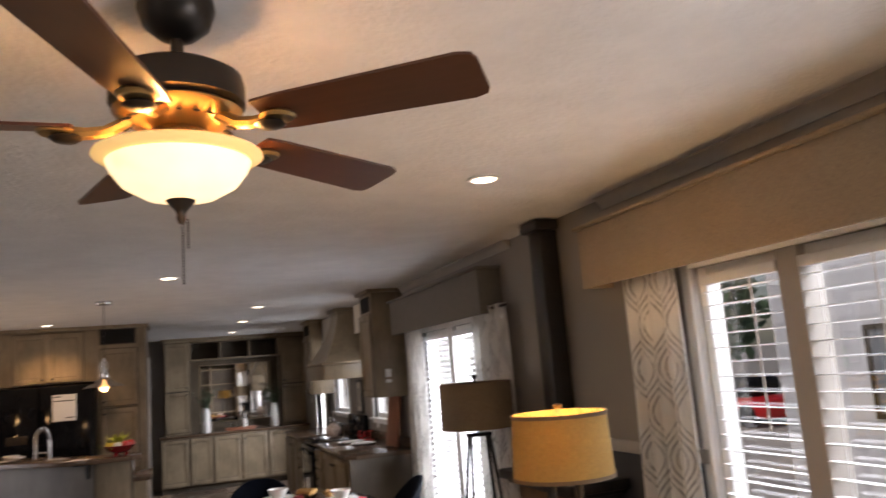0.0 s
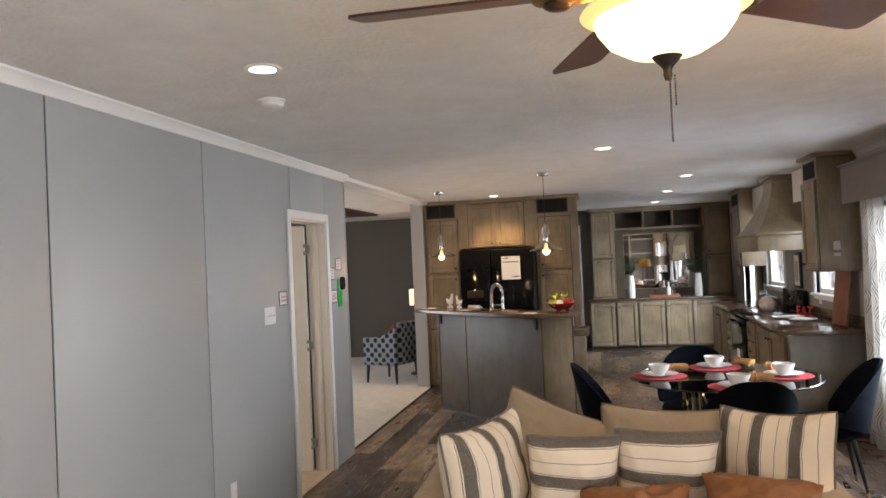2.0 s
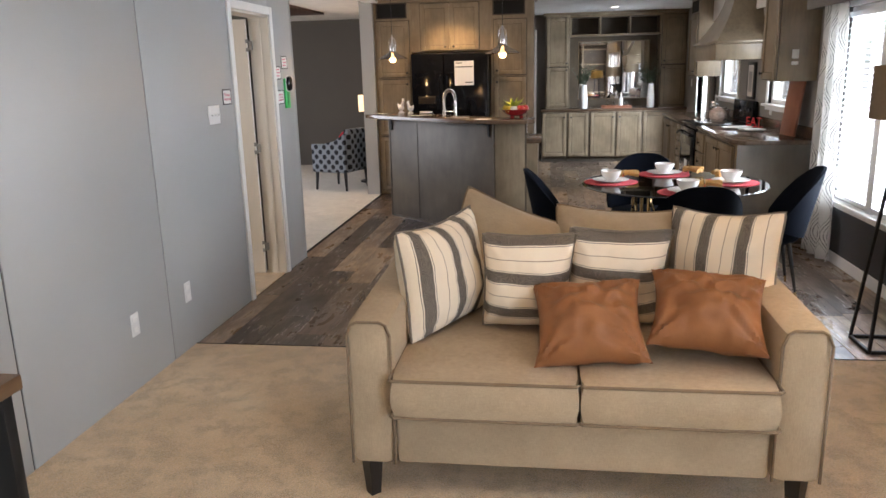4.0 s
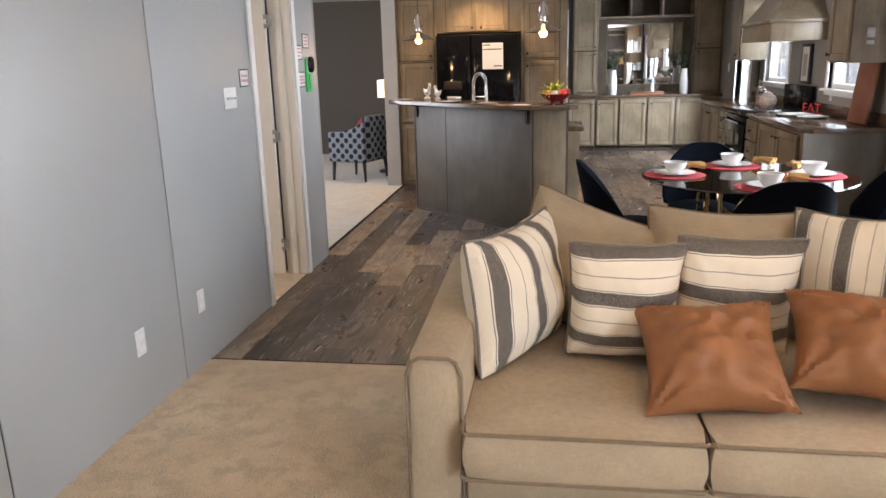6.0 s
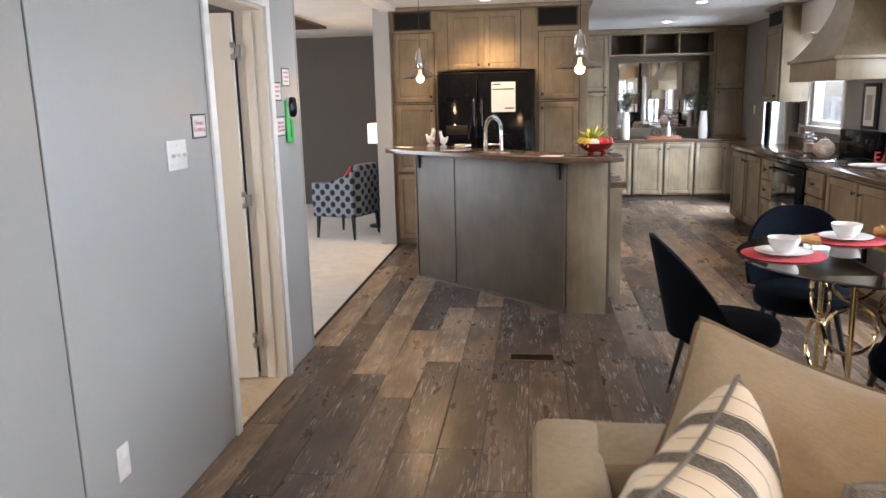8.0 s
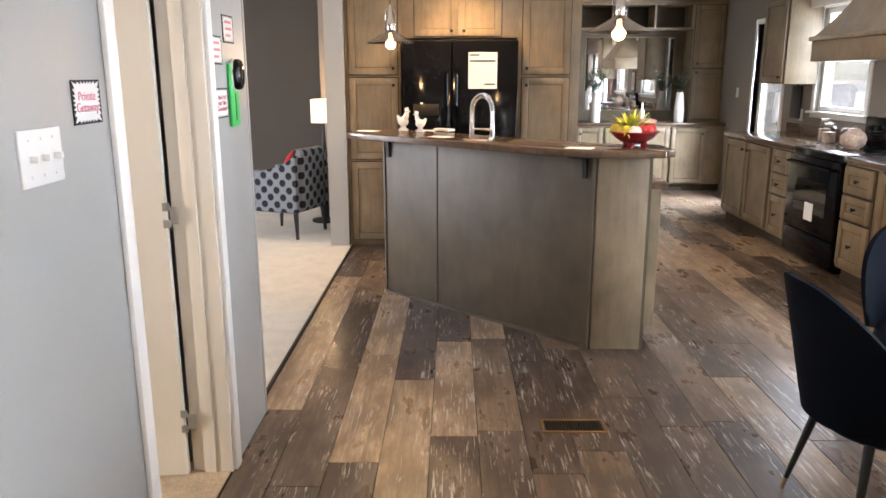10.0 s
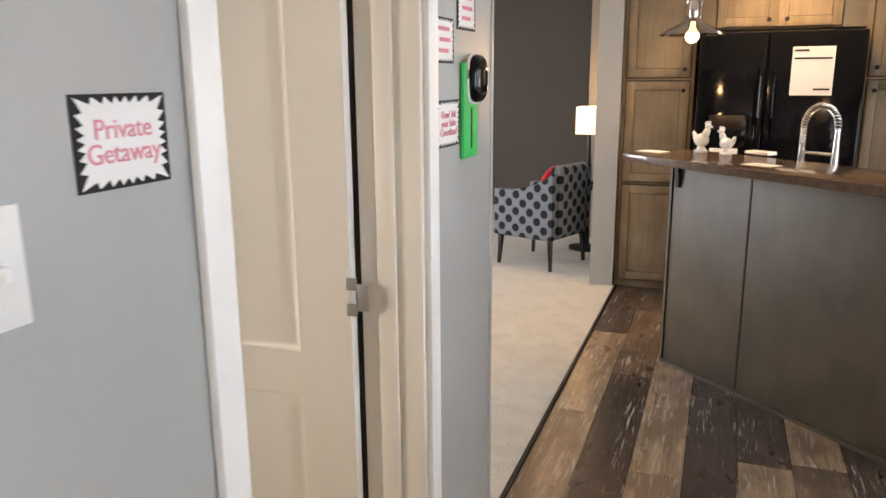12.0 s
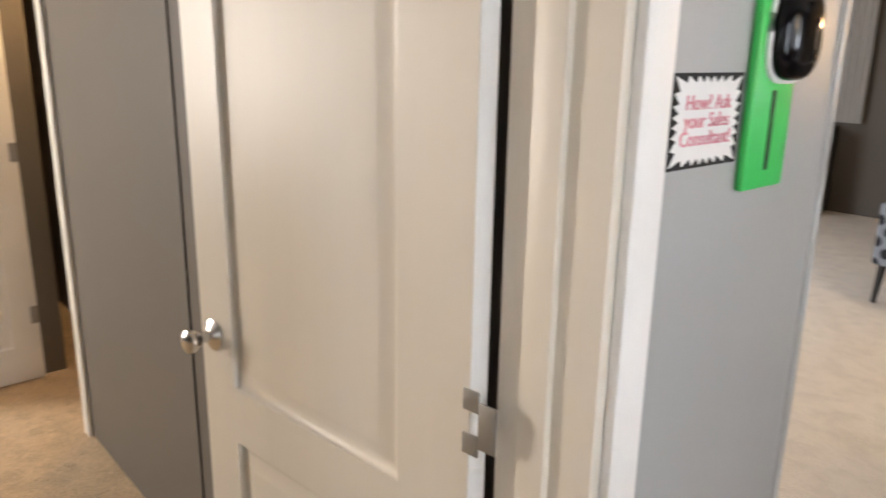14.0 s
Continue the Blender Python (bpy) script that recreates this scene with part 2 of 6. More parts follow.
def glow(name, col, strength):
    m, nt, _, p = nodes_of(name)
    p.inputs["Base Color"].default_value = (*col, 1)
    cloud = noise_tex(nt, coords(nt), 26, 4)
    nt.links.new(ramp(nt, cloud, [(0.3, tint(col, 0.78)), (0.7, col)]), p.inputs["Emission Color"])
    p.inputs["Emission Strength"].default_value = strength
    return m


PAINT = plain("grey_vinyl_wall_panel", (0.396, 0.40, 0.390), 0.40, var=0.03, scale=1.5, fine=260, relief=0.12)
GROOVE = plain("panel_joint_shadow_gap", (0.03, 0.03, 0.03), 0.7, relief=0)
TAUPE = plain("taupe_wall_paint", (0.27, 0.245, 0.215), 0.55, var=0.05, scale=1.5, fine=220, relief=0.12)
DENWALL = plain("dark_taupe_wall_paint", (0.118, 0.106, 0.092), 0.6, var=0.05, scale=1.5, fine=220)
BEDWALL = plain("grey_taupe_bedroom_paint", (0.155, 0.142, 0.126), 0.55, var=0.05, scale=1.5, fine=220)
CHARCOAL = plain("charcoal_wainscot_paint", (0.055, 0.055, 0.060), 0.5, var=0.08)
CEIL = plain("textured_ceiling_paint", (0.74, 0.73, 0.71), 0.85, var=0.06, scale=5.0, fine=40, relief=0.8, distance=0.006)
WHITE = plain("white_trim_paint", (0.85, 0.84, 0.81), 0.4, var=0.03, fine=60)
CREAM = plain("cream_door_paint", (0.70, 0.645, 0.555), 0.42, var=0.03, scale=3, fine=90, relief=0.12, stretch=(3, 3, 0.3))
TRIMTAUPE = plain("taupe_crown_paint", (0.40, 0.365, 0.32), 0.5, var=0.06)
CABINET = wood("weathered_grey_brown_cabinet_wood", (0.162, 0.119, 0.073), (0.305, 0.238, 0.153), 0.42, (7, 7, 0.8), 5)
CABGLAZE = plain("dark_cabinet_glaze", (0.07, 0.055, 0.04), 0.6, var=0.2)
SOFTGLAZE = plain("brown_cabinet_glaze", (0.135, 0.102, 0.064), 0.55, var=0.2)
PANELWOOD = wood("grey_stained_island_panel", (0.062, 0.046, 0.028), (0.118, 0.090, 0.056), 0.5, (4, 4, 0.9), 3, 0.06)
COUNTER = plain("brown_laminate_countertop", (0.115, 0.073, 0.047), 0.14, var=0.22, scale=30, fine=160, relief=0.04)
VINYL = plank_vinyl()
SUBFLOOR = plain("dark_plank_joint", (0.025, 0.021, 0.018), 0.9)
CARPET = carpet("beige_plush_carpet", (0.54, 0.355, 0.185), (0.80, 0.60, 0.375))
DENCARPET = carpet("cream_plush_carpet", (0.66, 0.585, 0.475), (0.80, 0.725, 0.61), 0.82)
SOFA = weave("beige_woven_sofa_cloth", (0.39, 0.306, 0.204), threads=0.22)
SOFACORD = weave("brown_beige_sofa_piping", (0.21, 0.152, 0.095))
STRIPE = striped("cream_and_charcoal_striped_cloth")
PIPING = weave("grey_piping_cord", (0.20, 0.175, 0.145))
SUEDE = plain("tan_faux_suede", (0.265, 0.112, 0.043), 0.5, var=0.15, scale=9, fine=26, relief=0.35, distance=0.006)
VELVET = plain("black_blue_velvet", (0.0025, 0.004, 0.008), 0.85, var=0.3, scale=8, fine=200, relief=0.1)
VELVET.node_tree.nodes["Principled BSDF"].inputs["Sheen Weight"].default_value = 0.018
VELVET.node_tree.nodes["Principled BSDF"].inputs["Specular IOR Level"].default_value = 0.08
VELVET.node_tree.nodes["Principled BSDF"].inputs["Sheen Tint"].default_value = (0.10, 0.20, 0.34, 1)
DOTS = dotted("grey_lozenge_upholstery")
BLACKWOOD = plain("black_stained_wood", (0.012, 0.010, 0.009), 0.4)
DARKMETAL = plain("dark_bronze_metal", (0.035, 0.028, 0.022), 0.38, 0.7, fine=90, relief=0.05)
BLACKMETAL = plain("black_powder_coated_metal", (0.012, 0.012, 0.012), 0.45, 0.2, relief=0.05)
BRASSY = plain("antique_brass", (0.36, 0.24, 0.10), 0.32, 0.9, relief=0.04)
GOLD = plain("polished_gold_metal", (0.78, 0.60, 0.32), 0.15, 1.0, relief=0)
SATIN = plain("satin_nickel_hinge", (0.34, 0.33, 0.31), 0.5, 0.8, relief=0.04)
NICKEL = plain("brushed_nickel", (0.62, 0.60, 0.57), 0.25, 1.0, relief=0.04)
BLACKGLOSS = plain("black_gloss_appliance", (0.004, 0.004, 0.005), 0.10, relief=0)
BLACKGLOSS.node_tree.nodes["Principled BSDF"].inputs["Specular IOR Level"].default_value = 0.17
WALNUT = wood("reddish_fan_blade_wood", (0.035, 0.012, 0.006), (0.085, 0.030, 0.014), 0.35, (0.8, 9, 9), 6)
TABLEWOOD = wood("brown_desk_wood", (0.10, 0.055, 0.025), (0.21, 0.12, 0.06), 0.4, (9, 0.8, 9), 6)
BOARDWOOD = wood("reddish_cutting_board_wood", (0.19, 0.065, 0.03), (0.34, 0.13, 0.065), 0.5, (9, 9, 0.8), 6)
LINEN = weave("tan_linen_shade", (0.44, 0.30, 0.10))
_tr, _mx = LINEN.node_tree.nodes.new("ShaderNodeBsdfTranslucent"), LINEN.node_tree.nodes.new("ShaderNodeMixShader")
_tr.inputs[0].default_value, _mx.inputs[0].default_value = (0.66, 0.44, 0.12, 1), 0.16
LINEN.node_tree.links.new(LINEN.node_tree.nodes["Principled BSDF"].outputs[0], _mx.inputs[1])
LINEN.node_tree.links.new(_tr.outputs[0], _mx.inputs[2])
LINEN.node_tree.links.new(_mx.outputs[0], LINEN.node_tree.nodes["Material Output"].inputs[0])
LINENDARK = weave("brown_burlap_shade", (0.20, 0.145, 0.09))
CURTAIN = curtain_cloth()
CORNICEGREY = weave("taupe_upholstered_cornice", (0.20, 0.18, 0.155))
# neighbour's panes paled to grey-blue: outdoor haze put into the colour
HAZEGLASS = plain("haze_paled_window_glass", (0.16, 0.19, 0.22), 0.2, relief=0)
CORNICE = weave("tan_upholstered_cornice", (0.30, 0.235, 0.165))
BLIND = plain("white_blind_slat", (0.80, 0.80, 0.80), 0.5, var=0.02, relief=0)
PANE = glass("window_glass")
SMOKED = glass("smoked_table_glass", (0.018, 0.019, 0.022))
AMBERGLASS = glass("smoky_pendant_glass", (0.62, 0.55, 0.46))
CLEAR = glass("clear_lamp_glass", (0.93, 0.93, 0.92))
MIRROR = plain("silvered_mirror", (0.86, 0.86, 0.86), 0.02, 1.0, var=0.0, relief=0)
CERAMIC = plain("white_glazed_ceramic", (0.80, 0.78, 0.74), 0.18, var=0.03, relief=0)
REDMAT = weave("red_woven_placemat", (0.52, 0.028, 0.042))
REDGLOSS = plain("red_glazed_ceramic", (0.19, 0.012, 0.014), 0.2, relief=0)
REDPAINT = plain("red_painted_metal", (0.62, 0.02, 0.02), 0.35, relief=0)
NAPKIN = weave("mustard_napkin_cloth", (0.52, 0.30, 0.10))
PAPER = plain("white_paper", (0.82, 0.81, 0.79), 0.8, var=0.02, relief=0.05)
INK = plain("black_print", (0.015, 0.015, 0.015), 0.7, relief=0)
PINK = plain("pink_marker_ink", (0.72, 0.27, 0.33), 0.8, relief=0)
GREEN = plain("bright_green_plastic", (0.05, 0.56, 0.12), 0.4, relief=0)
LEAF = plain("grey_green_leaf", (0.065, 0.095, 0.055), 0.6, var=0.3, scale=30)
BROMELIAD = plain("yellow_green_leaf", (0.38, 0.42, 0.05), 0.5, var=0.3, scale=30)
FRUIT_Y = plain("yellow_fruit_skin", (0.62, 0.47, 0.05), 0.4, var=0.15, scale=20)
FRUIT_R = plain("red_fruit_skin", (0.48, 0.02, 0.02), 0.3, var=0.2, scale=20)
PLASTIC = plain("white_plastic_plate", (0.78, 0.77, 0.75), 0.35, var=0.02, relief=0)
VENT = plain("dark_vent_recess", (0.01, 0.009, 0.008), 0.8)
BOWLGLASS = glow("lit_alabaster_glass", (1.0, 0.79, 0.45), 1.75)
RIMGLASS = glow("lit_alabaster_rim", (1.0, 0.66, 0.24), 0.75)
BULB = glow("lit_filament_bulb", (1.0, 0.66, 0.32), 9.0)
CANLENS = glow("lit_can_lens", (1.0, 0.84, 0.62), 14.0)
SHADELIT = glow("lit_cream_shade", (1.0, 0.74, 0.42), 0.95)
SIDING = plain("white_vinyl_siding", (0.66, 0.67, 0.68), 0.6, var=0.05)
GRAVEL = plain("pale_gravel_ground", (0.40, 0.38, 0.34), 0.95, var=0.2, scale=0.6, fine=14)
FOLIAGE = plain("tree_leaves", (0.10, 0.16, 0.09), 0.7, var=0.4, scale=3)

# ---- mesh helpers ----


def box(bm, x0, x1, y0, y1, z0, z1, bevel=0.0, segs=2):
    x0, x1, y0, y1, z0, z1 = min(x0, x1), max(x0, x1), min(y0, y1), max(y0, y1), min(z0, z1), max(z0, z1)
    m = Matrix.Translation(((x0 + x1) / 2, (y0 + y1) / 2, (z0 + z1) / 2)) @ Matrix.Diagonal((x1 - x0, y1 - y0, z1 - z0, 1))
    made = bmesh.ops.create_cube(bm, size=1, matrix=m)["verts"]
    if bevel:
        edges = list({e for v in made for e in v.link_edges})
        bmesh.ops.bevel(bm, geom=edges, offset=bevel, segments=segs, profile=0.5, affect="EDGES")
    return bm


def boxes(*rows, bevel=0.0):
    bm = bmesh.new()
    for r in rows:
        box(bm, *r, bevel=bevel)
    return bm


def rod(bm, a, b, r0, r1=None, seg=12):
    a, b = Vector(a), Vector(b)
    m = Matrix.Translation((a + b) / 2) @ (b - a).to_track_quat("Z", "Y").to_matrix().to_4x4()
    bmesh.ops.create_cone(bm, cap_ends=True, segments=seg, radius1=r0, radius2=r0 if r1 is None else r1, depth=(b - a).length, matrix=m)
    return bm


def lathe(profile, seg=32, bm=None, at=(0, 0, 0)):
    """A turned solid from (radius, z) pairs."""
    bm = bm or bmesh.new()
    rings = []
    for r, z in profile:
        if r < 1e-5:
            rings.append([bm.verts.new((at[0], at[1], at[2] + z))])
        else:
            rings.append([bm.verts.new((at[0] + r * math.cos(math.tau * i / seg), at[1] + r * math.sin(math.tau * i / seg), at[2] + z)) for i in range(seg)])
    for a, b in zip(rings, rings[1:]):
        for i in range(seg):
            j = (i + 1) % seg
            vs = [a[i % len(a)], a[j % len(a)], b[j % len(b)], b[i % len(b)]]
            vs = list(dict.fromkeys(vs))
            if len(vs) > 2:
                bm.faces.new(vs)
    return bm


def tube(points, r, seg=8, closed=False, bm=None):
    """A round bar along a line of points."""
    bm = bm or bmesh.new()
    pts = [Vector(p) for p in points]
    rings, n = [], len(pts)
    for i, p in enumerate(pts):
        d = (pts[(i + 1) % n] - pts[i - 1]) if closed else (pts[min(i + 1, n - 1)] - pts[max(i - 1, 0)])
        q = d.to_track_quat("Z", "Y")
        rings.append([bm.verts.new(p + q @ Vector((r * math.cos(math.tau * k / seg), r * math.sin(math.tau * k / seg), 0))) for k in range(seg)])
    for a, b in (list(zip(rings, rings[1:])) + ([(rings[-1], rings[0])] if closed else [])):
        for k in range(seg):
            bm.faces.new((a[k], a[(k + 1) % seg], b[(k + 1) % seg], b[k]))
    if not closed:
        bm.faces.new(rings[0][::-1]), bm.faces.new(rings[-1])
    return bm


def prism(points, z0, z1, bm=None, bevel=0.0):
    """An upright block on a polygon of (x, y)."""
    bm = bm or bmesh.new()
    lo, hi = [bm.verts.new((x, y, z0)) for x, y in points], [bm.verts.new((x, y, z1)) for x, y in points]
    bm.faces.new(lo[::-1]), bm.faces.new(hi)
    n = len(points)
    for i in range(n):
        bm.faces.new((lo[i], lo[(i + 1) % n], hi[(i + 1) % n], hi[i]))
    if bevel:
        bmesh.ops.bevel(bm, geom=list(bm.edges), offset=bevel, segments=2, profile=0.5, affect="EDGES")
    return bm


def mesh_of(name, bm, material, smooth=True):
    bmesh.ops.recalc_face_normals(bm, faces=bm.faces)
    me = bpy.data.meshes.new(name)
    for f in bm.faces:
        f.smooth = smooth
    bm.to_mesh(me)
    bm.free()
    me.materials.append(material)
    if smooth:
        me.set_sharp_from_angle(angle=radians(38))
    return me


def part(name, bm, material, parent, label="", at=None):
    ob = new(name, mesh_of(name, bm, material))
    ob.parent = parent
    if at is not None:
        ob.matrix_basis = at
    return tagged(ob, label)


def thing(name, m, label, category, group=""):
    ob = new(name)
    ob.empty_display_size = 0.1
    ob.matrix_basis = m
    return tagged(ob, label, category, group)


def setting(name, bm, material, label, at=None):
    ob = new(name, mesh_of(name, bm, material))
    if at is not None:
        ob.matrix_basis = at
    return tagged(ob, label, kind="structure")


def facing(centre, right, up):
    """The pose whose local x runs along right and local z along up."""
    x = Vector(right).normalized()
    z = Vector(up)
    z = (z - x * z.dot(x)).normalized()
    y = z.cross(x)
    m = Matrix((x, y, z)).transposed().to_4x4()
    m.translation = centre
    return m


def writing(name, body, size, material, parent, at):
    cu = bpy.data.curves.new(name, "FONT")
    cu.body, cu.size, cu.align_x, cu.align_y, cu.extrude, cu.space_line = body, size, "CENTER", "CENTER", 0.0006, 0.85
    tmp = bpy.data.objects.new(name, cu)
    scene.collection.objects.link(tmp)
    bpy.context.view_layer.update()
    me = bpy.data.meshes.new_from_object(tmp.evaluated_get(bpy.context.evaluated_depsgraph_get()))
    bpy.data.objects.remove(tmp)
    me.materials.clear()
    me.materials.append(material)
    ob = new(name, me)
    ob.parent, ob.matrix_basis = parent, at
    return ob


UPRIGHT = pose(0, 0, 0, 90, 0, 0)

# ---- large structure ----


def wall_y(name, x0, x1, y0, y1, z0, z1, holes, material, label):
    """A wall that runs along y, with openings (y, y, z, z) through it."""
    bm, y = bmesh.new(), y0
    for a, b, za, zb in sorted(holes):
        box(bm, x0, x1, y, a, z0, z1)
        if za > z0:
            box(bm, x0, x1, a, b, z0, za)
        if zb < z1:
            box(bm, x0, x1, a, b, zb, z1)
        y = b
    box(bm, x0, x1, y, y1, z0, z1)
    return setting(name, bm, material, label)


WIN_C, WIN_D = (5.02, 6.50, 0.50, 1.96), (0.58, 2.74, 0.52, 1.98)
WIN_FILL = (-1.62, 0.10, 0.52, 1.98)
WIN_A, WIN_B, KDOOR = (9.70, 10.60, 1.15, 2.10), (7.58, 8.42, 1.15, 2.10), (11.36, 12.14, 0.0, 2.05)
DOOR_Y0, DOOR_Y1, DOOR_Z = 5.14, 5.845, 2.012

wall_y("wall_east", XR, XR + 0.15, YS - 0.15, YB + 0.15, 0, H, [WIN_A, WIN_B, WIN_C, WIN_D, WIN_FILL, KDOOR], TAUPE, "taupe painted outer wall with windows")
wall_y("wall_west", XL - 0.15, XL - 0.006, YS - 0.15, 6.355, 0, H, [(DOOR_Y0, DOOR_Y1, 0, DOOR_Z)], GROOVE, "grey panelled inner wall with a doorway")
setting("wall_north", boxes((-6.45, XR, YB, YB + 0.15, 0, H)), TAUPE, "taupe kitchen end wall")
setting("wall_south", boxes((-6.45, XR, YS - 0.15, YS, 0, H)), TAUPE, "taupe wall that closes the living room")
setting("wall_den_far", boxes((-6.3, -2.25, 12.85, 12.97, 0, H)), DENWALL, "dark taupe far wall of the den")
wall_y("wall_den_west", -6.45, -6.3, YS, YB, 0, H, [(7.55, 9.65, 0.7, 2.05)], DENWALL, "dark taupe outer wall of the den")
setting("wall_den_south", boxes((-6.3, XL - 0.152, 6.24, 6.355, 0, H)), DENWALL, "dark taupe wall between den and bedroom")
setting("wall_partition", boxes((-2.25, -2.085, 9.70, 12.85, 0, H)), PAINT, "pale wall stub between kitchen and den")
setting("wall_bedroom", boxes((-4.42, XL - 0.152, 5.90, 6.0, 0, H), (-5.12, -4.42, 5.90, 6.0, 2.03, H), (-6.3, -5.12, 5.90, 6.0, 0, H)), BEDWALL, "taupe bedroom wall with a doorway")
setting("wall_den_jog", boxes((-2.58, -2.252, 11.35, 12.848, 0, H)), TAUPE, "taupe wall jog behind the den lamp")
setting("ceiling", boxes((-6.45, XR + 0.15, YS - 0.15, YB + 0.15, H, H + 0.12)), CEIL, "white textured ceiling")
setting("floor", boxes((XL - 0.06, XR, 4.22, YB, -0.12, -0.004)), SUBFLOOR, "dark rustic plank floor of kitchen and dining area")
floor = bpy.data.objects["floor"]
setting("carpet_living", boxes((XL - 0.003, XR, YS, 4.22, -0.12, 0.006)), CARPET, "beige plush carpet of the living room")
setting("carpet_den", boxes((-6.3, XL - 0.062, 6.355, 12.85, -0.12, 0.006)), DENCARPET, "cream plush carpet of the den")
setting("carpet_bedroom", boxes((-6.3, XL - 0.01, YS, 6.24, -0.13, 0.004)), CARPET, "beige plush carpet of the bedroom")
setting("threshold_strip", boxes((XL - 0.062, XL - 0.045, 6.355, 9.70, -0.02, 0.009), bevel=0.003), BLACKWOOD, "dark edge strip between planks and carpet")
setting("carpet_edge_strip", boxes((XL, XR, 4.212, 4.224, -0.02, 0.008), bevel=0.002), SUBFLOOR, "thin edge strip where carpet meets planks")

# grey panels on the inner wall, with thin joints
wall_west = bpy.data.objects["wall_west"]
for y0, y1, z0 in ((-2.3, -1.09, 0), (-1.083, 0.122, 0), (0.129, 1.335, 0), (1.342, 2.746, 0), (2.753, 3.956, 0), (3.963, DOOR_Y0, 0), (DOOR_Y1, 6.340, 0), (DOOR_Y0, 5.168, DOOR_Z), (5.175, DOOR_Y1, DOOR_Z)):
    part("wall_panel", boxes((XL - 0.006, XL, y0, y1 - (0.004 if y1 not in (DOOR_Y0, DOOR_Y1, 6.340) else 0), z0, H), bevel=0.001), PAINT, wall_west)
part("corner_trim", boxes((XL - 0.16, XL + 0.004, 6.340, 6.363, 0, H), bevel=0.004), PAINT, wall_west)
setting("wall_header", boxes((XL - 0.15, XL, 6.365, 9.70, 2.405, H)), WHITE, "shallow white header over the den opening")


def crown(name, y0, y1, x, side, material, label):
    bm = bmesh.new()
    prof = [(0, 0), (0.010, 0), (0.015, 0.014), (0.036, 0.040), (0.050, 0.048), (0.050, 0.058), (0, 0.058)]
    ends = [[bm.verts.new((x + side * a, y, H - 0.058 + b)) for a, b in prof] for y in (y0, y1)]
    n = len(prof)
    for i in range(n):
        bm.faces.new((ends[0][i], ends[0][(i + 1) % n], ends[1][(i + 1) % n], ends[1][i]))
    bm.faces.new(ends[0]), bm.faces.new(ends[1])
    return setting(name, bm, material, label)


crown("crown_west", YS, 6.365, XL, 1, WHITE, "white crown moulding")
crown("crown_east", YS, 3.36, XR, -1, TRIMTAUPE, "taupe crown moulding over the living room window")
crown("crown_dining", 4.50, 7.04, XR, -1, TRIMTAUPE, "taupe crown moulding over the dining window")
setting("chair_rail", boxes((XR - 0.018, XR, 2.76, 4.0, 1.165, 1.225), bevel=0.005), TRIMTAUPE, "painted chair rail")
setting("wainscot", boxes((XR - 0.008, XR, YS, -1.62, 0.09, 1.165), (XR - 0.008, XR, -1.62, 0.10, 0.09, 0.50), (XR - 0.008, XR, 0.10, 0.58, 0.09, 1.165), (XR - 0.008, XR, 2.74, 5.02, 0.09, 1.165), (XR - 0.008, XR, 0.58, 2.74, 0.09, 0.50), (XR - 0.008, XR, 5.02, 6.50, 0.09, 0.46), (XR - 0.008, XR, 6.50, 6.95, 0.09, 1.165)), CHARCOAL, "charcoal painted lower wall")
setting("baseboard_east", boxes((XR - 0.014, XR, YS, 6.95, 0, 0.09), bevel=0.003), WHITE, "white baseboard")


def casing(name, y0, y1, z, x, side, label):
    w = 0.057
    bm = boxes((x, x + side * 0.016, y0 - w, y0, 0, z + w), (x, x + side * 0.016, y1, y1 + w, 0, z + w), (x, x + side * 0.016, y0, y1, z, z + w), bevel=0.004)
    return setting(name, bm, WHITE, label)


casing("trim_door", DOOR_Y0, DOOR_Y1, DOOR_Z, XL, 1, "white door casing")
setting("door_jamb", boxes((XL - 0.152, XL + 0.002, DOOR_Y0, DOOR_Y0 + 0.018, 0, DOOR_Z), (XL - 0.152, XL + 0.002, DOOR_Y1 - 0.018, DOOR_Y1, 0, DOOR_Z), (XL - 0.152, XL + 0.002, DOOR_Y0 + 0.018, DOOR_Y1 - 0.018, DOOR_Z - 0.018, DOOR_Z),
                           (XL - 0.105, XL - 0.06, DOOR_Y1 - 0.030, DOOR_Y1 - 0.018, 0, DOOR_Z - 0.03), (XL - 0.105, XL - 0.06, DOOR_Y0 + 0.018, DOOR_Y0 + 0.030, 0, DOOR_Z - 0.03), bevel=0.002), CREAM, "cream door jamb with stop")


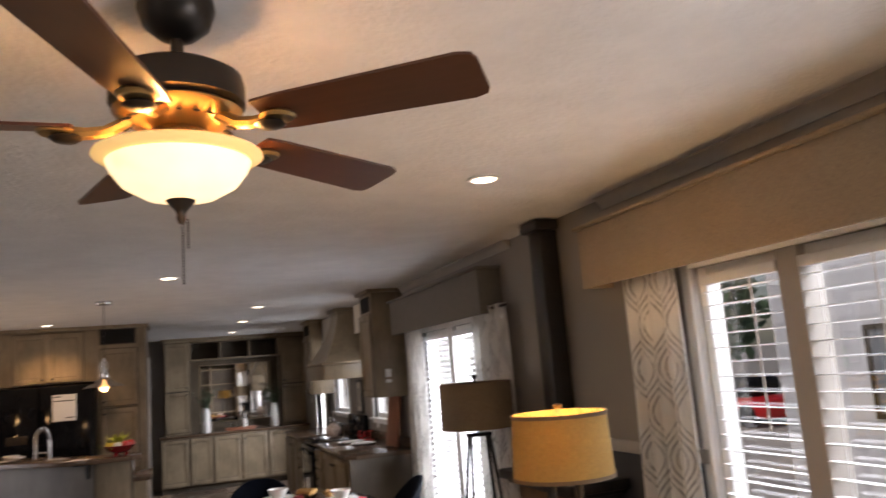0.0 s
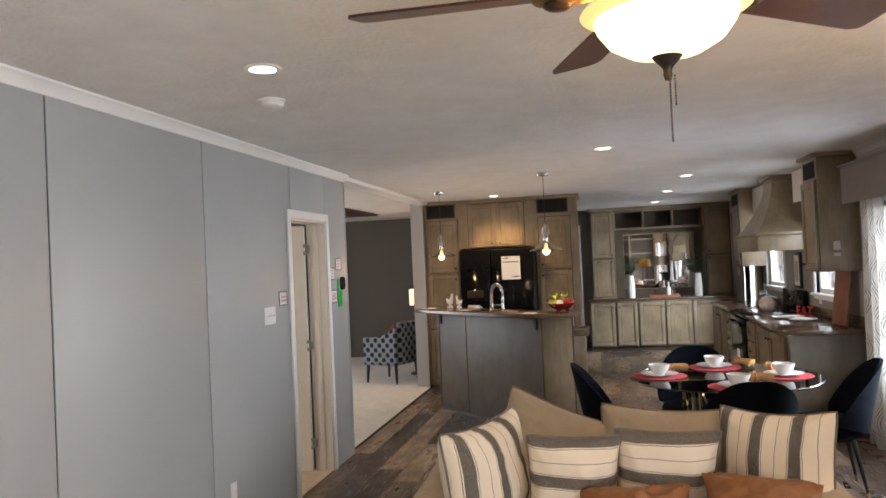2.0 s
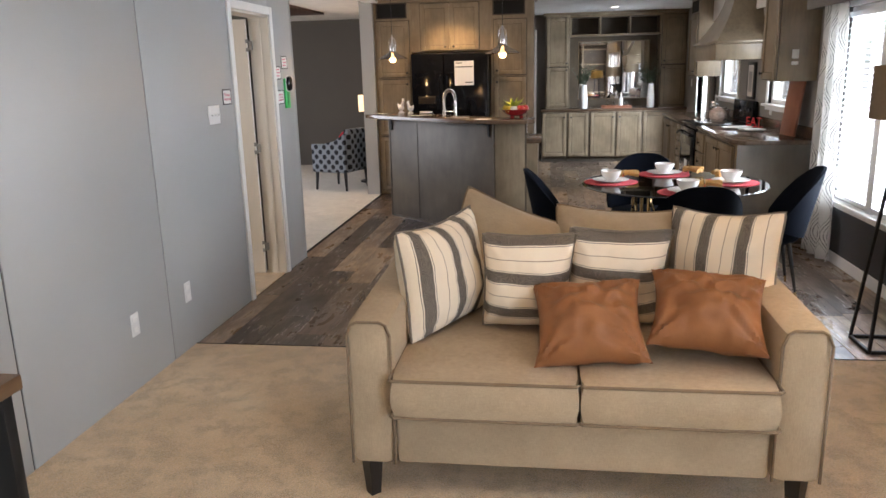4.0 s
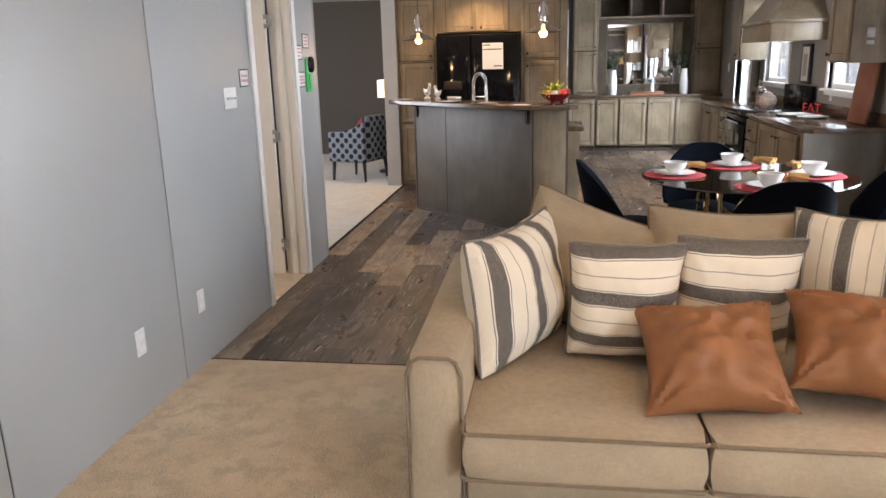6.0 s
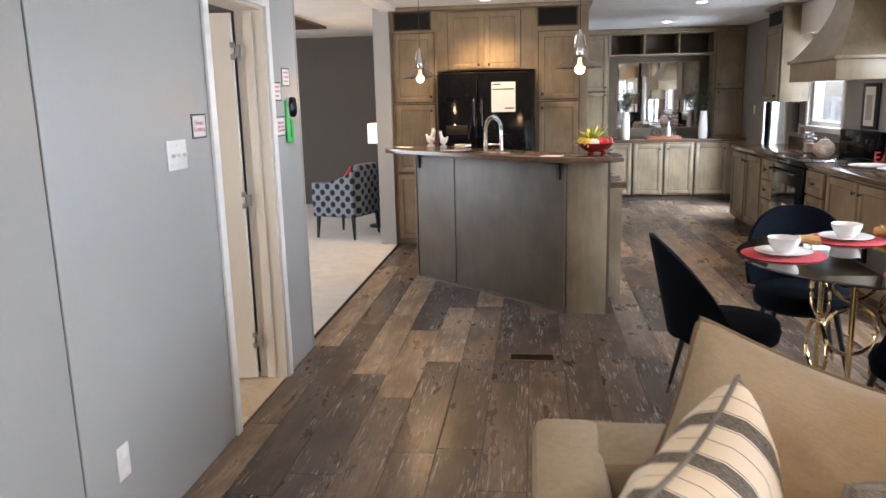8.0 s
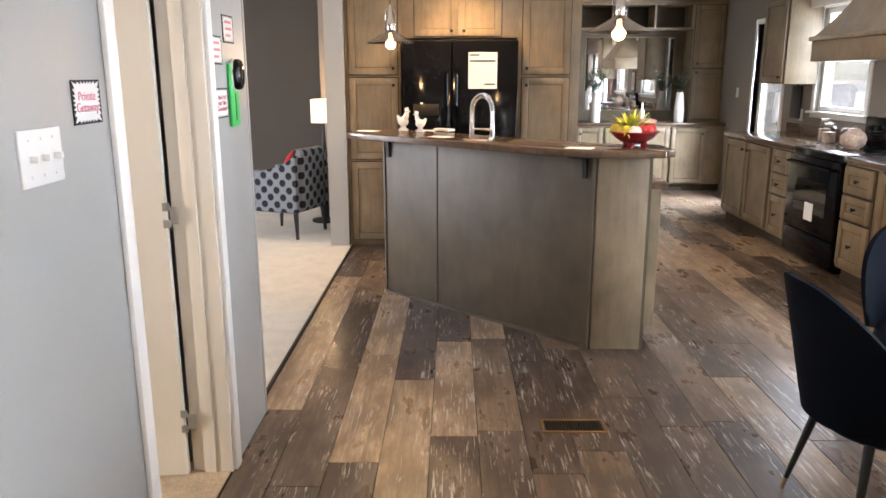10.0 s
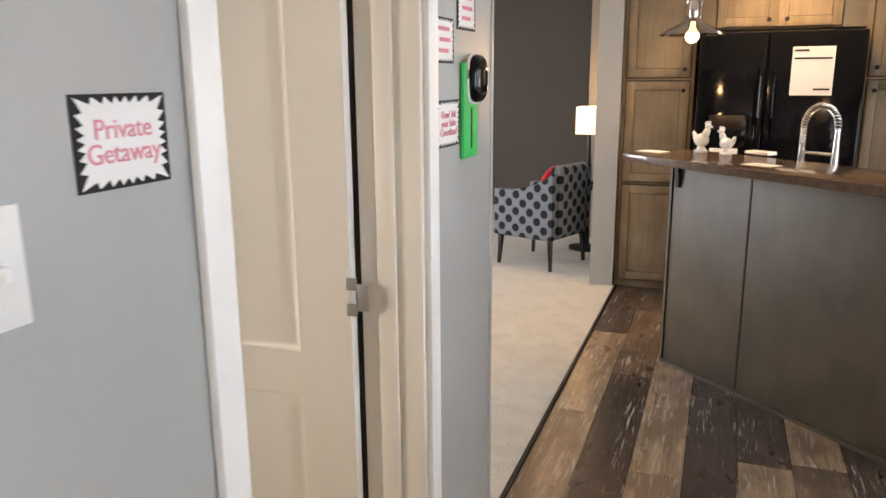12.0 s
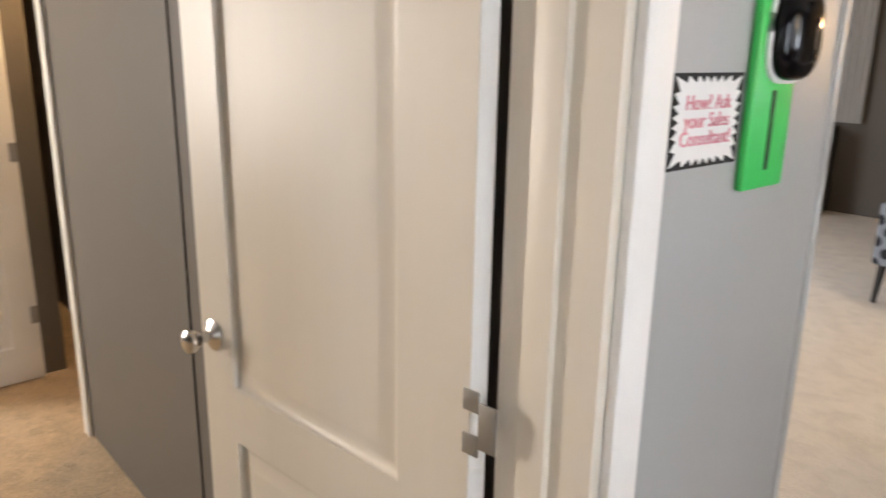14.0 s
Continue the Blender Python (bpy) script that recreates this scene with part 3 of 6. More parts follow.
def door_leaf(bm, w, h, t=0.035, panels=((0.16, 0.70), (0.82, 1.86)), hinge_stile=0.112, lock_stile=0.112):
    """A moulded door: local x from the hinge, recessed panels on both faces."""
    st, lk = hinge_stile, lock_stile
    box(bm, 0, st, -t / 2, t / 2, 0, h), box(bm, w - lk, w, -t / 2, t / 2, 0, h)
    zs = [0] + [z for p in panels for z in p] + [h]
    for a, b in zip(zs[::2], zs[1::2]):
        box(bm, st, w - lk, -t / 2, t / 2, a, b)
    for a, b in panels:
        box(bm, st, w - lk, -t / 2 + 0.012, t / 2 - 0.012, a, b)
        rings = ((0.0, 0.0), (0.004, 0.007), (0.012, 0.0105), (0.020, 0.0105), (0.040, 0.003), (0.046, 0.002))
        for s in (-1, 1):
            loops = [[bm.verts.new((x, s * (t / 2 - d), z)) for x, z in ((st + g, a + g), (w - lk - g, a + g), (w - lk - g, b - g), (st + g, b - g))] for g, d in rings]
            for lo, hi in zip(loops, loops[1:]):
                for i in range(4):
                    bm.faces.new((lo[i], lo[(i + 1) % 4], hi[(i + 1) % 4], hi[i]))
            bm.faces.new(loops[-1])
    return bm


door = thing("door_1", facing((-2.172, 5.803, 0.012), (-0.672, -0.072, 0), (0, 0, 1)), "cream moulded two-panel door standing open", "door")
door["kind"] = "structure"
part("leaf", door_leaf(bmesh.new(), 0.655, 1.97, panels=((0.16, 0.755), (0.862, 1.86)), hinge_stile=0.130, lock_stile=0.102), CREAM, door)
# edge whiter than the cream leaf: window light on it put into the colour
part("hinge_edge", boxes((-0.0015, -0.0002, -0.0165, 0.0165, 0.002, 1.968)), WHITE, door, "hinge edge coloured white for the light it catches")
knob = part("knob", lathe([(0, 0), (0.028, 0), (0.030, 0.004), (0.018, 0.009), (0.010, 0.012), (0.010, 0.028), (0.016, 0.035), (0.023, 0.046), (0.022, 0.054), (0.010, 0.061), (0, 0.061)], 24), NICKEL, door, "brushed nickel door knob", pose(0.612, 0.0175, 0.952, -90))
for z in (0.22, 1.006, 1.78):
    part("hinge", boxes((-0.018, 0.008, 0.0176, 0.021, z - 0.045, z - 0.016), (-0.018, 0.008, 0.0176, 0.021, z + 0.016, z + 0.045), (-0.046, -0.018, 0.0176, 0.021, z - 0.032, z + 0.032), bevel=0.001), SATIN, door, "nickel hinge")

setting("wall_joint", boxes((-3.337, -3.333, 5.896, 5.8995, 0.0, H)), GROOVE, "dark joint between the bedroom wall panels")

door2 = thing("door_2", facing((-5.09, 5.90, 0.012), (0.02, -0.68, 0), (0, 0, 1)), "white moulded door standing open in the bedroom", "door")
door2["kind"] = "structure"
part("leaf", door_leaf(bmesh.new(), 0.66, 1.97), WHITE, door2)
for z in (0.30, 1.02, 1.74):
    part("hinge", boxes((0.0, 0.03, 0.0176, 0.022, z - 0.04, z + 0.04), bevel=0.001), SATIN, door2, "nickel hinge")
setting("trim_bedroom_door", boxes((-4.445, -4.385, 5.884, 5.90, 0, 2.09), (-4.438, -4.42, 5.90, 6.0, 0, 2.03), bevel=0.004), WHITE, "white casing at the bedroom doorway")

# windows


def window(name, y0, y1, z0, z1, lights, label, sill=True):
    """A vinyl window in the outer wall: frame, mullions, panes."""
    w = thing(name, pose(0, 0, 0), label, "window")
    w["kind"] = "structure"
    f, x0, x1 = 0.05, XR + 0.03, XR + 0.10
    part("window_frame", boxes((x0, x1, y0, y0 + f, z0, z1), (x0, x1, y1 - f, y1, z0, z1), (x0, x1, y0 + f, y1 - f, z0, z0 + f), (x0, x1, y0 + f, y1 - f, z1 - f, z1), bevel=0.004), WHITE, w)
    step = (y1 - y0) / lights
    for i in range(1, lights):
        part("mullion", boxes((XR - 0.012, x1 - 0.002, y0 + i * step - 0.05, y0 + i * step + 0.05, z0, z1), bevel=0.004), TRIMTAUPE if lights > 2 else WHITE, w)
    for i in range(lights):
        p = part("pane", boxes((x0 + 0.03, x0 + 0.034, y0 + i * step + 0.04, y0 + (i + 1) * step - 0.04, z0 + 0.04, z1 - 0.04)), PANE, w)
        p.visible_shadow = False
    c = 0.06
    part("window_casing", boxes((XR - 0.014, XR + 0.03, y0 - c, y0, z0 - c, z1 + c), (XR - 0.014, XR + 0.03, y1, y1 + c, z0 - c, z1 + c), (XR - 0.014, XR + 0.03, y0, y1, z0 - c, z0), (XR - 0.014, XR + 0.03, y0, y1, z1, z1 + c), bevel=0.004), WHITE, w)
    if sill:
        part("window_sill", boxes((XR - 0.05, XR + 0.03, y0 - 0.09, y1 + 0.09, z0 - 0.022, z0 + 0.002), bevel=0.005), WHITE, w)
    return w


# out of view; added so that fill light can enter from behind
window("fill_window", *WIN_FILL, 2, "living room window in a white frame")
window("window_1", *WIN_D, 4, "living room window in a taupe and white frame")
window("window_2", *WIN_C, 2, "dining room window in a white frame")
window("window_3", *WIN_B, 1, "kitchen window with white casing")
window("window_4", *WIN_A, 1, "kitchen window beyond the range hood")


def blinds(y0, y1, z0, z1, tilt, label, pitch=0.058):
    b = thing("window_blind", pose(XR + 0.006, (y0 + y1) / 2, z1), label, "blind", "white blinds")
    w = (y1 - y0) / 2
    part("headrail", boxes((-0.02, 0.02, -w, w, -0.04, 0), bevel=0.003), BLIND, b)
    me = mesh_of("slat", boxes((-0.020, 0.020, -w, w, -0.0012, 0.0012)), BLIND)
    n = int((z1 - z0 - 0.06) / pitch)
    for i in range(n):
        s = new("slat", me)
        s.parent, s.matrix_basis = b, pose(0, 0, -0.07 - pitch * i, 0, tilt, 0)
    for y in (-w * 0.7, w * 0.7):
        part("cord", rod(bmesh.new(), (0.0, y, -0.04), (0.0, y, z0 - z1 + 0.02), 0.0012, seg=5), BLIND, b)
    part("wand", rod(bmesh.new(), (-0.03, -w + 0.12, -0.04), (-0.03, -w + 0.12, -0.62), 0.004, seg=6), PLASTIC, b)
    part("bottom_rail", boxes((-0.024, 0.024, -w, w, z0 - z1 + 0.002, z0 - z1 + 0.018), bevel=0.003), BLIND, b)


for k in range(4):
    blinds(0.64 + 0.54 * k, 1.07 + 0.54 * k, 0.56, 1.94, 3, "white slatted blind lowered with open slats")
for y0, y1 in ((5.07, 5.70), (5.82, 6.45)):
    blinds(y0, y1, 0.54, 1.92, -24, "white slatted blind lowered and half closed", 0.046)

kdoor = thing("door_3", pose(0, 0, 0), "white glazed outer door beside the kitchen counter", "door")
kdoor["kind"] = "structure"
ky0, ky1 = KDOOR[0], KDOOR[1]
part("door_frame", boxes((XR - 0.014, XR + 0.06, ky0 - 0.06, ky0, 0, 2.11), (XR - 0.014, XR + 0.06, ky1, ky1 + 0.06, 0, 2.11), (XR - 0.014, XR + 0.06, ky0, ky1, 2.05, 2.11), bevel=0.004), WHITE, kdoor)
part("door_stile", boxes((XR + 0.06, XR + 0.10, ky0, ky0 + 0.09, 0.02, 2.05), (XR + 0.06, XR + 0.10, ky1 - 0.09, ky1, 0.02, 2.05), (XR + 0.06, XR + 0.10, ky0 + 0.09, ky1 - 0.09, 0.02, 0.22), (XR + 0.06, XR + 0.10, ky0 + 0.09, ky1 - 0.09, 1.93, 2.05), bevel=0.003), WHITE, kdoor)
pane = part("pane", boxes((XR + 0.078, XR + 0.082, ky0 + 0.08, ky1 - 0.08, 0.20, 1.95)), PANE, kdoor)
pane.visible_shadow = False
part("handle", lathe([(0, 0), (0.028, 0), (0.012, 0.012), (0.012, 0.035), (0.026, 0.05), (0.02, 0.066), (0, 0.068)], 16), NICKEL, kdoor, "nickel knob", pose(XR + 0.06, ky0 + 0.05, 0.98, 0, -90))


def cornice(y0, y1, z0, z1, label, cloth=CORNICE):
    """A box cornice over a window, with a crown edge and open underside."""
    c = thing("window_cornice", pose(0, 0, 0), label, "cornice", "window cornices")
    d = 0.17
    part("front_board", boxes((XR - d, XR - d + 0.02, y0, y1, z0, z1), bevel=0.006), cloth, c)
    for a, b in ((y0 + 0.001, y0 + 0.02), (y1 - 0.02, y1 - 0.001)):
        part("side_board", boxes((XR - d + 0.02, XR - 0.001, a, b, z0, z1), bevel=0.004), cloth, c)
    part("top_board", boxes((XR - d - 0.02, XR - 0.001, y0 - 0.02, y1 + 0.02, z1, z1 + 0.018), bevel=0.006), cloth, c)


cornice(-0.0, 3.36, 1.975, 2.27, "tan upholstered cornice over the living room window")
cornice(4.70, 6.93, 1.975, 2.28, "taupe upholstered cornice over the dining window", CORNICEGREY)


def curtain(y0, y1, z0, z1, folds, label):
    c = thing("curtain", pose(XR - 0.095, (y0 + y1) / 2, z0), label, "curtain", "lattice curtains")
    bm, n, m = bmesh.new(), folds * 10, 14
    uv = bm.loops.layers.uv.new("UVMap")
    rows, w, h = [], (y1 - y0), z1 - z0
    for j in range(m + 1):
        k = j / m
        row = []
        for i in range(n + 1):
            u = i / n
            flare = 1 + 0.10 * (1 - k) ** 2
            amp = 0.020 + 0.016 * (1 - k)
            row.append((bm.verts.new((amp * math.sin(math.tau * folds * u + 0.5 * math.sin(3 * k)) + 0.004 * math.sin(9 * k + 7 * u), (u - 0.5) * w * flare, k * h)), u * w * 1.35, k * h))
        rows.append(row)
    for j in range(m):
        for i in range(n):
            q = [rows[j][i], rows[j][i + 1], rows[j + 1][i + 1], rows[j + 1][i]]
            f = bm.faces.new([v[0] for v in q])
            for loop, v in zip(f.loops, q):
                loop[uv].uv = (v[1], v[2])
    me = mesh_of("cloth", bm, CURTAIN)
    ob = new("cloth", me)
    ob.parent = c
    so = ob.modifiers.new("thickness", "SOLIDIFY")
    so.thickness = 0.002
    part("rod", rod(bmesh.new(), (0, -w / 2, h - 0.02), (0, w / 2, h - 0.02), 0.01, seg=10), DARKMETAL, c)


curtain(2.74, 3.11, 0.03, 2.03, 4, "off-white curtain panel with grey diamond lattice")
curtain(0.12, 0.56, 0.03, 2.03, 4, "off-white curtain panel with grey diamond lattice")
curtain(4.47, 5.05, 0.03, 2.03, 4, "off-white curtain panel with grey diamond lattice beside the floor lamp")
curtain(6.25, 6.70, 0.03, 2.03, 3, "off-white curtain panel with grey diamond lattice beside the kitchen counter")

# ---- outdoors ----
setting("ground", boxes((XR + 0.4, 400, -300, 300, -0.9, -0.72)), GRAVEL, "pale gravel ground outside")


def house(x, y0, y1, h, label):
    g = thing("neighbour_house", pose(x, 0, -0.72), label, "house")
    part("wall", boxes((0, 5, y0, y1, 0, h)), SIDING, g)
    bm = bmesh.new()
    lo = [bm.verts.new(v) for v in ((-0.35, y0 - 0.3, h), (5.35, y0 - 0.3, h), (5.35, y1 + 0.3, h), (-0.35, y1 + 0.3, h))]
    hi = [bm.verts.new(v) for v in ((2.5, y0 - 0.3, h + 1.2), (2.5, y1 + 0.3, h + 1.2))]
    for f in ((lo[0], lo[1], hi[0]), (lo[2], lo[3], hi[1]), (lo[1], lo[2], hi[1], hi[0]), (lo[3], lo[0], hi[0], hi[1]), (lo[0], lo[3], lo[2], lo[1])):
        bm.faces.new(f)
    part("roof", bm, CHARCOAL, g)
    for i in range(int(h / 0.2)):
        part("siding_board", boxes((-0.02, -0.001, y0, y1, 0.2 * i, 0.2 * i + 0.19)), SIDING, g)
    y = y0 + 0.8
    while y + 0.9 < y1:
        wi = part("window", boxes((-0.05, -0.021, y, y + 0.8, 1.3, 2.4)), HAZEGLASS, g)
        part("frame", boxes((-0.07, -0.021, y - 0.07, y, 1.23, 2.47), (-0.07, -0.021, y + 0.8, y + 0.87, 1.23, 2.47), (-0.07, -0.021, y, y + 0.8, 2.4, 2.47), (-0.07, -0.021, y, y + 0.8, 1.23, 1.3)), DARKMETAL, wi)
        y += 2.4


house(9.0, -6.0, 9.3, 4.2, "white sided neighbouring house with dark window frames")
tree = thing("tree", pose(26.0, 31.0, -0.72), "dark green broadleaf tree beyond the houses", "tree")
part("trunk", tube([(0, 0, 0), (0.1, 0, 1.5), (0, 0.1, 3.2), (0.1, 0.2, 5)], 0.16), BLACKWOOD, tree)
bm = bmesh.new()
for i in range(420):
    a, b, r = random.random() * math.tau, math.acos(1 - 2 * random.random()), 2.6 * random.random() ** 0.4 * (0.8 + 0.3 * random.random())
    p = Vector((r * math.sin(b) * math.cos(a), r * math.sin(b) * math.sin(a), 4.3 + 1.1 * r * math.cos(b)))
    bmesh.ops.create_icosphere(bm, subdivisions=1, radius=0.2 + 0.2 * random.random(), matrix=Matrix.Translation(p) @ Euler((random.random() * 3, random.random() * 3, 0)).to_matrix().to_4x4() @ Matrix.Diagonal((1.3, 0.8, 0.35, 1)))
part("crown", bm, FOLIAGE, tree)
car = thing("parked_car", pose(16.0, 18.5, -0.72), "red parked car on the gravel", "car")
part("body", boxes((-0.85, 0.85, -2.0, 2.0, 0.25, 0.80), bevel=0.12), REDPAINT, car)
part("cabin", boxes((-0.72, 0.72, -1.1, 1.2, 0.78, 1.38), bevel=0.2), BLACKGLOSS, car)
for x in (-0.8, 0.8):
    for y in (-1.3, 1.3):
        part("wheel", rod(bmesh.new(), (x - 0.1, y, 0.32), (x + 0.1, y, 0.32), 0.32, seg=24), BLACKMETAL, car)

# ---- kitchen: shared cabinet pieces ----


def shaker(w, h, t=0.02, rail=0.055):
    """A framed door or drawer front: local x across, z up, front at y = 0, thickness behind."""
    bm = bmesh.new()
    r = min(rail, h * 0.3)
    box(bm, 0, rail, 0, t, 0, h, 0.002), box(bm, w - rail, w, 0, t, 0, h, 0.002)
    box(bm, rail, w - rail, 0, t, 0, r, 0.002), box(bm, rail, w - rail, 0, t, h - r, h, 0.002)
    box(bm, rail - 0.004, w - rail + 0.004, 0.009, t, r - 0.004, h - r + 0.004)
    return bm


def knob_mesh():
    return lathe([(0, 0), (0.008, 0), (0.006, 0.008), (0.007, 0.014), (0.015, 0.020), (0.014, 0.026), (0, 0.029)], 14)


def front(parent, name, x, z, w, h, knob_at=None, line=None):
    """A door or drawer front on a cabinet whose face is local y = 0."""
    g = part("reveal", boxes((x - 0.009, x + w + 0.009, -0.004, -0.001, z - 0.009, z + h + 0.009)), CABGLAZE, parent)
    d = part(name, shaker(w, h), CABINET, parent, "", pose(x, -0.025, z))
    r, k = min(0.055, h * 0.3), 0.055
    part("glaze_line", boxes((k, w - k, 0.0072, 0.0088, r, r + 0.006), (k, w - k, 0.0072, 0.0088, h - r - 0.006, h - r), (k, k + 0.006, 0.0072, 0.0088, r + 0.006, h - r - 0.006), (w - k - 0.006, w - k, 0.0072, 0.0088, r + 0.006, h - r - 0.006)), line or SOFTGLAZE, d)
    if knob_at:
        part("knob", knob_mesh(), BLACKMETAL, d, "black round knob", pose(knob_at[0], 0, knob_at[1], 90))
    return d


def unit(name, m, w, d, h, label, z0=0.0, group="", toe=True):
    """A cabinet box: local x across the face, face at y = 0, body behind."""
    c = thing(name, m, label, "cabinet", group)
    if toe:
        part("body", boxes((0, w, 0, d, z0 + 0.09, h), bevel=0.002), CABINET, c)
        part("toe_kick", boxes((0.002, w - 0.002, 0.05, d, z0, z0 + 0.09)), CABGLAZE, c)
    else:
        part("body", boxes((0, w, 0, d, z0, h), bevel=0.002), CABINET, c)
    return c


# pantry wall with the refrigerator
PY = 9.75
left = unit("pantry_cabinet", pose(-2.08, PY, 0), 0.475, 0.64, 2.40, "weathered brown pantry cabinet with a dark top vent", toe=False)
front(left, "door", 0.03, 1.50, 0.415, 0.68, (0.38, 0.05))
front(left, "door", 0.03, 0.78, 0.415, 0.69, (0.38, 0.63))
front(left, "door", 0.03, 0.06, 0.415, 0.69, (0.38, 0.63))
right = unit("pantry_cabinet", pose(-0.61, PY, 0), 0.53, 0.64, 2.40, "weathered brown pantry cabinet with a dark top vent", toe=False)
front(right, "door", 0.04, 1.50, 0.40, 0.66, (0.035, 0.05))
front(right, "door", 0.04, 0.78, 0.40, 0.69, (0.035, 0.63))
front(right, "door", 0.04, 0.06, 0.40, 0.69, (0.035, 0.63))
for c, x0, x1 in ((left, 0.05, 0.41), (right, 0.04, 0.41)):
    part("vent_opening", boxes((x0, x1, -0.004, -0.001, 2.225, 2.385)), VENT, c)
    part("vent_frame", boxes((x0 - 0.015, x1 + 0.015, -0.012, -0.0045, 2.385, 2.398), (x0 - 0.015, x1 + 0.015, -0.012, -0.0045, 2.212, 2.225), (x0 - 0.015, x0, -0.012, -0.0045, 2.225, 2.385), (x1, x1 + 0.015, -0.012, -0.0045, 2.225, 2.385)), CABGLAZE, c)
over = unit("over_fridge_cabinet", pose(-1.605, PY, 0), 0.995, 0.64, 2.40, "weathered brown cabinet above the refrigerator", z0=1.80, toe=False)
front(over, "door", 0.12, 1.815, 0.364, 0.56, (0.31, 0.04))
front(over, "door", 0.486, 1.815, 0.364, 0.56, (0.05, 0.04))
setting("crown_pantry", boxes((-2.10, -0.045, PY - 0.045, PY + 0.66, 2.402, H), bevel=0.006), CABINET, "wooden crown board on the pantry cabinets")
setting("trim_pantry_side", boxes((-0.078, -0.055, 10.30, 10.40, 0, 2.05), bevel=0.004), WHITE, "white upright trim beyond the pantry")
setting("pantry_back", boxes((-2.08, -0.08, 10.392, 10.45, 0, H)), TAUPE, "plain wall behind the pantry cabinets")

fridge = thing("refrigerator", pose(-1.575, 9.47, 0), "black gloss side-by-side refrigerator with a paper notice", "refrigerator")
part("body", boxes((0, 0.95, 0.06, 0.80, 0.02, 1.775), bevel=0.01), BLACKGLOSS, fridge)
part("freezer_door", boxes((0.003, 0.40, 0, 0.058, 0.10, 1.77), bevel=0.012), BLACKGLOSS, fridge)
part("fridge_door", boxes((0.408, 0.947, 0, 0.058, 0.10, 1.77), bevel=0.012), BLACKGLOSS, fridge)
part("kick_grille", boxes((0.01, 0.94, 0.02, 0.06, 0.02, 0.095), bevel=0.004), BLACKMETAL, fridge)
for x in (0.365, 0.445):
    part("handle", tube([(x, 0, 0.55), (x, -0.045, 0.58), (x, -0.05, 0.9), (x, -0.05, 1.25), (x, -0.045, 1.5), (x, 0, 1.53)], 0.011), BLACKGLOSS, fridge)
dispenser = part("dispenser", boxes((0.07, 0.31, -0.004, 0.002, 0.93, 1.28), bevel=0.006), BLACKGLOSS, fridge)
part("dispenser_panel", boxes((0.085, 0.295, -0.010, -0.005, 1.17, 1.26), bevel=0.002), DARKMETAL, dispenser)
part("dispenser_label", boxes((0.10, 0.27, -0.010, -0.005, 0.96, 1.05)), PAPER, dispenser)
notice = thing("paper_notice", pose(-1.035, 9.464, 1.385), "white printed paper notice taped to the refrigerator", "notice")
part("sheet", boxes((0, 0.235, -0.001, 0.001, 0, 0.29)), PAPER, notice)
for z, x1 in ((0.262, 0.09), (0.215, 0.22), (0.03, 0.22)):
    part("printed_line", boxes((0.012 if x1 < 0.2 or z > 0.1 else 0.13, x1, -0.0026, -0.0012, z, z + 0.011)), INK, notice)

# island with its raised angled bar
IL, IM, IR = (-1.629, 8.295), (-0.404, 7.171), (-0.106, 7.175)
island = thing("kitchen_island", pose(0, 0, 0), "grey stained angled island with a raised breakfast bar", "island")
part("bar_wall", prism([IL, IM, IR, (-0.106, 7.33), (-0.34, 7.33), (-1.52, 8.415)], 0.02, 1.085, bevel=0.003), PANELWOOD, island)
part("base_cabinet", prism([(-0.10, 7.34), (0.0, 7.34), (0.0, 7.93), (-0.30, 7.95), (-1.12, 8.78), (-1.50, 8.42), (-0.34, 7.335)], 0.08, 0.875), CABINET, island)
part("lower_counter", prism([(-0.10, 7.335), (0.035, 7.335), (0.035, 7.97), (-0.29, 7.99), (-1.12, 8.83), (-1.535, 8.43), (-0.345, 7.337)], 0.876, 0.915, bevel=0.005), COUNTER, island)
ux, uy = (IM[0] - IL[0]), (IM[1] - IL[1])
ul = math.hypot(ux, uy)
ux, uy = ux / ul, uy / ul
nx, ny = uy, -ux  # outward from the angled face


def along(s, o):
    return (IL[0] + ux * s + nx * o, IL[1] + uy * s + ny * o)


part("panel_joint", prism([along(0.496, 0.0005), along(0.504, 0.0005), along(0.504, 0.003), along(0.496, 0.003)], 0.02, 1.08), CABGLAZE, island)
for s in (0.004, ul - 0.004):
    part("corner_strip", prism([along(s - 0.008, -0.001), along(s + 0.008, -0.001), along(s + 0.008, 0.007), along(s - 0.008, 0.007)], 0.0, 1.083), PANELWOOD, island)
part("corner_strip", boxes((IR[0] - 0.012, IR[0] + 0.006, IR[1] - 0.006, IR[1] + 0.015, 0, 1.083)), PANELWOOD, island)
part("base_strip", prism([along(0.012, 0.0005), along(ul - 0.012, 0.0005), along(ul - 0.012, 0.006), along(0.012, 0.006)], 0.0, 0.02), PANELWOOD, island)
for s in (0.05, ul - 0.06):
    bm = bmesh.new()
    rows = []
    for k in (-0.012, 0.012):
        rows.append([bm.verts.new((*along(s + k, o), z)) for o, z in ((0.001, 1.084), (0.16, 1.084), (0.16, 1.076), (0.022, 1.06), (0.012, 0.955), (0.001, 0.955))])
    bm.faces.new(rows[0]), bm.faces.new(rows[1])
    for i in range(6):
        bm.faces.new((rows[0][i], rows[0][(i + 1) % 6], rows[1][(i + 1) % 6], rows[1][i]))
    part("bracket", bm, BLACKMETAL, island, "small black support bracket")
bar = thing("bar_top", pose(0, 0, 0), "brown laminate bar top with clipped corners", "countertop")
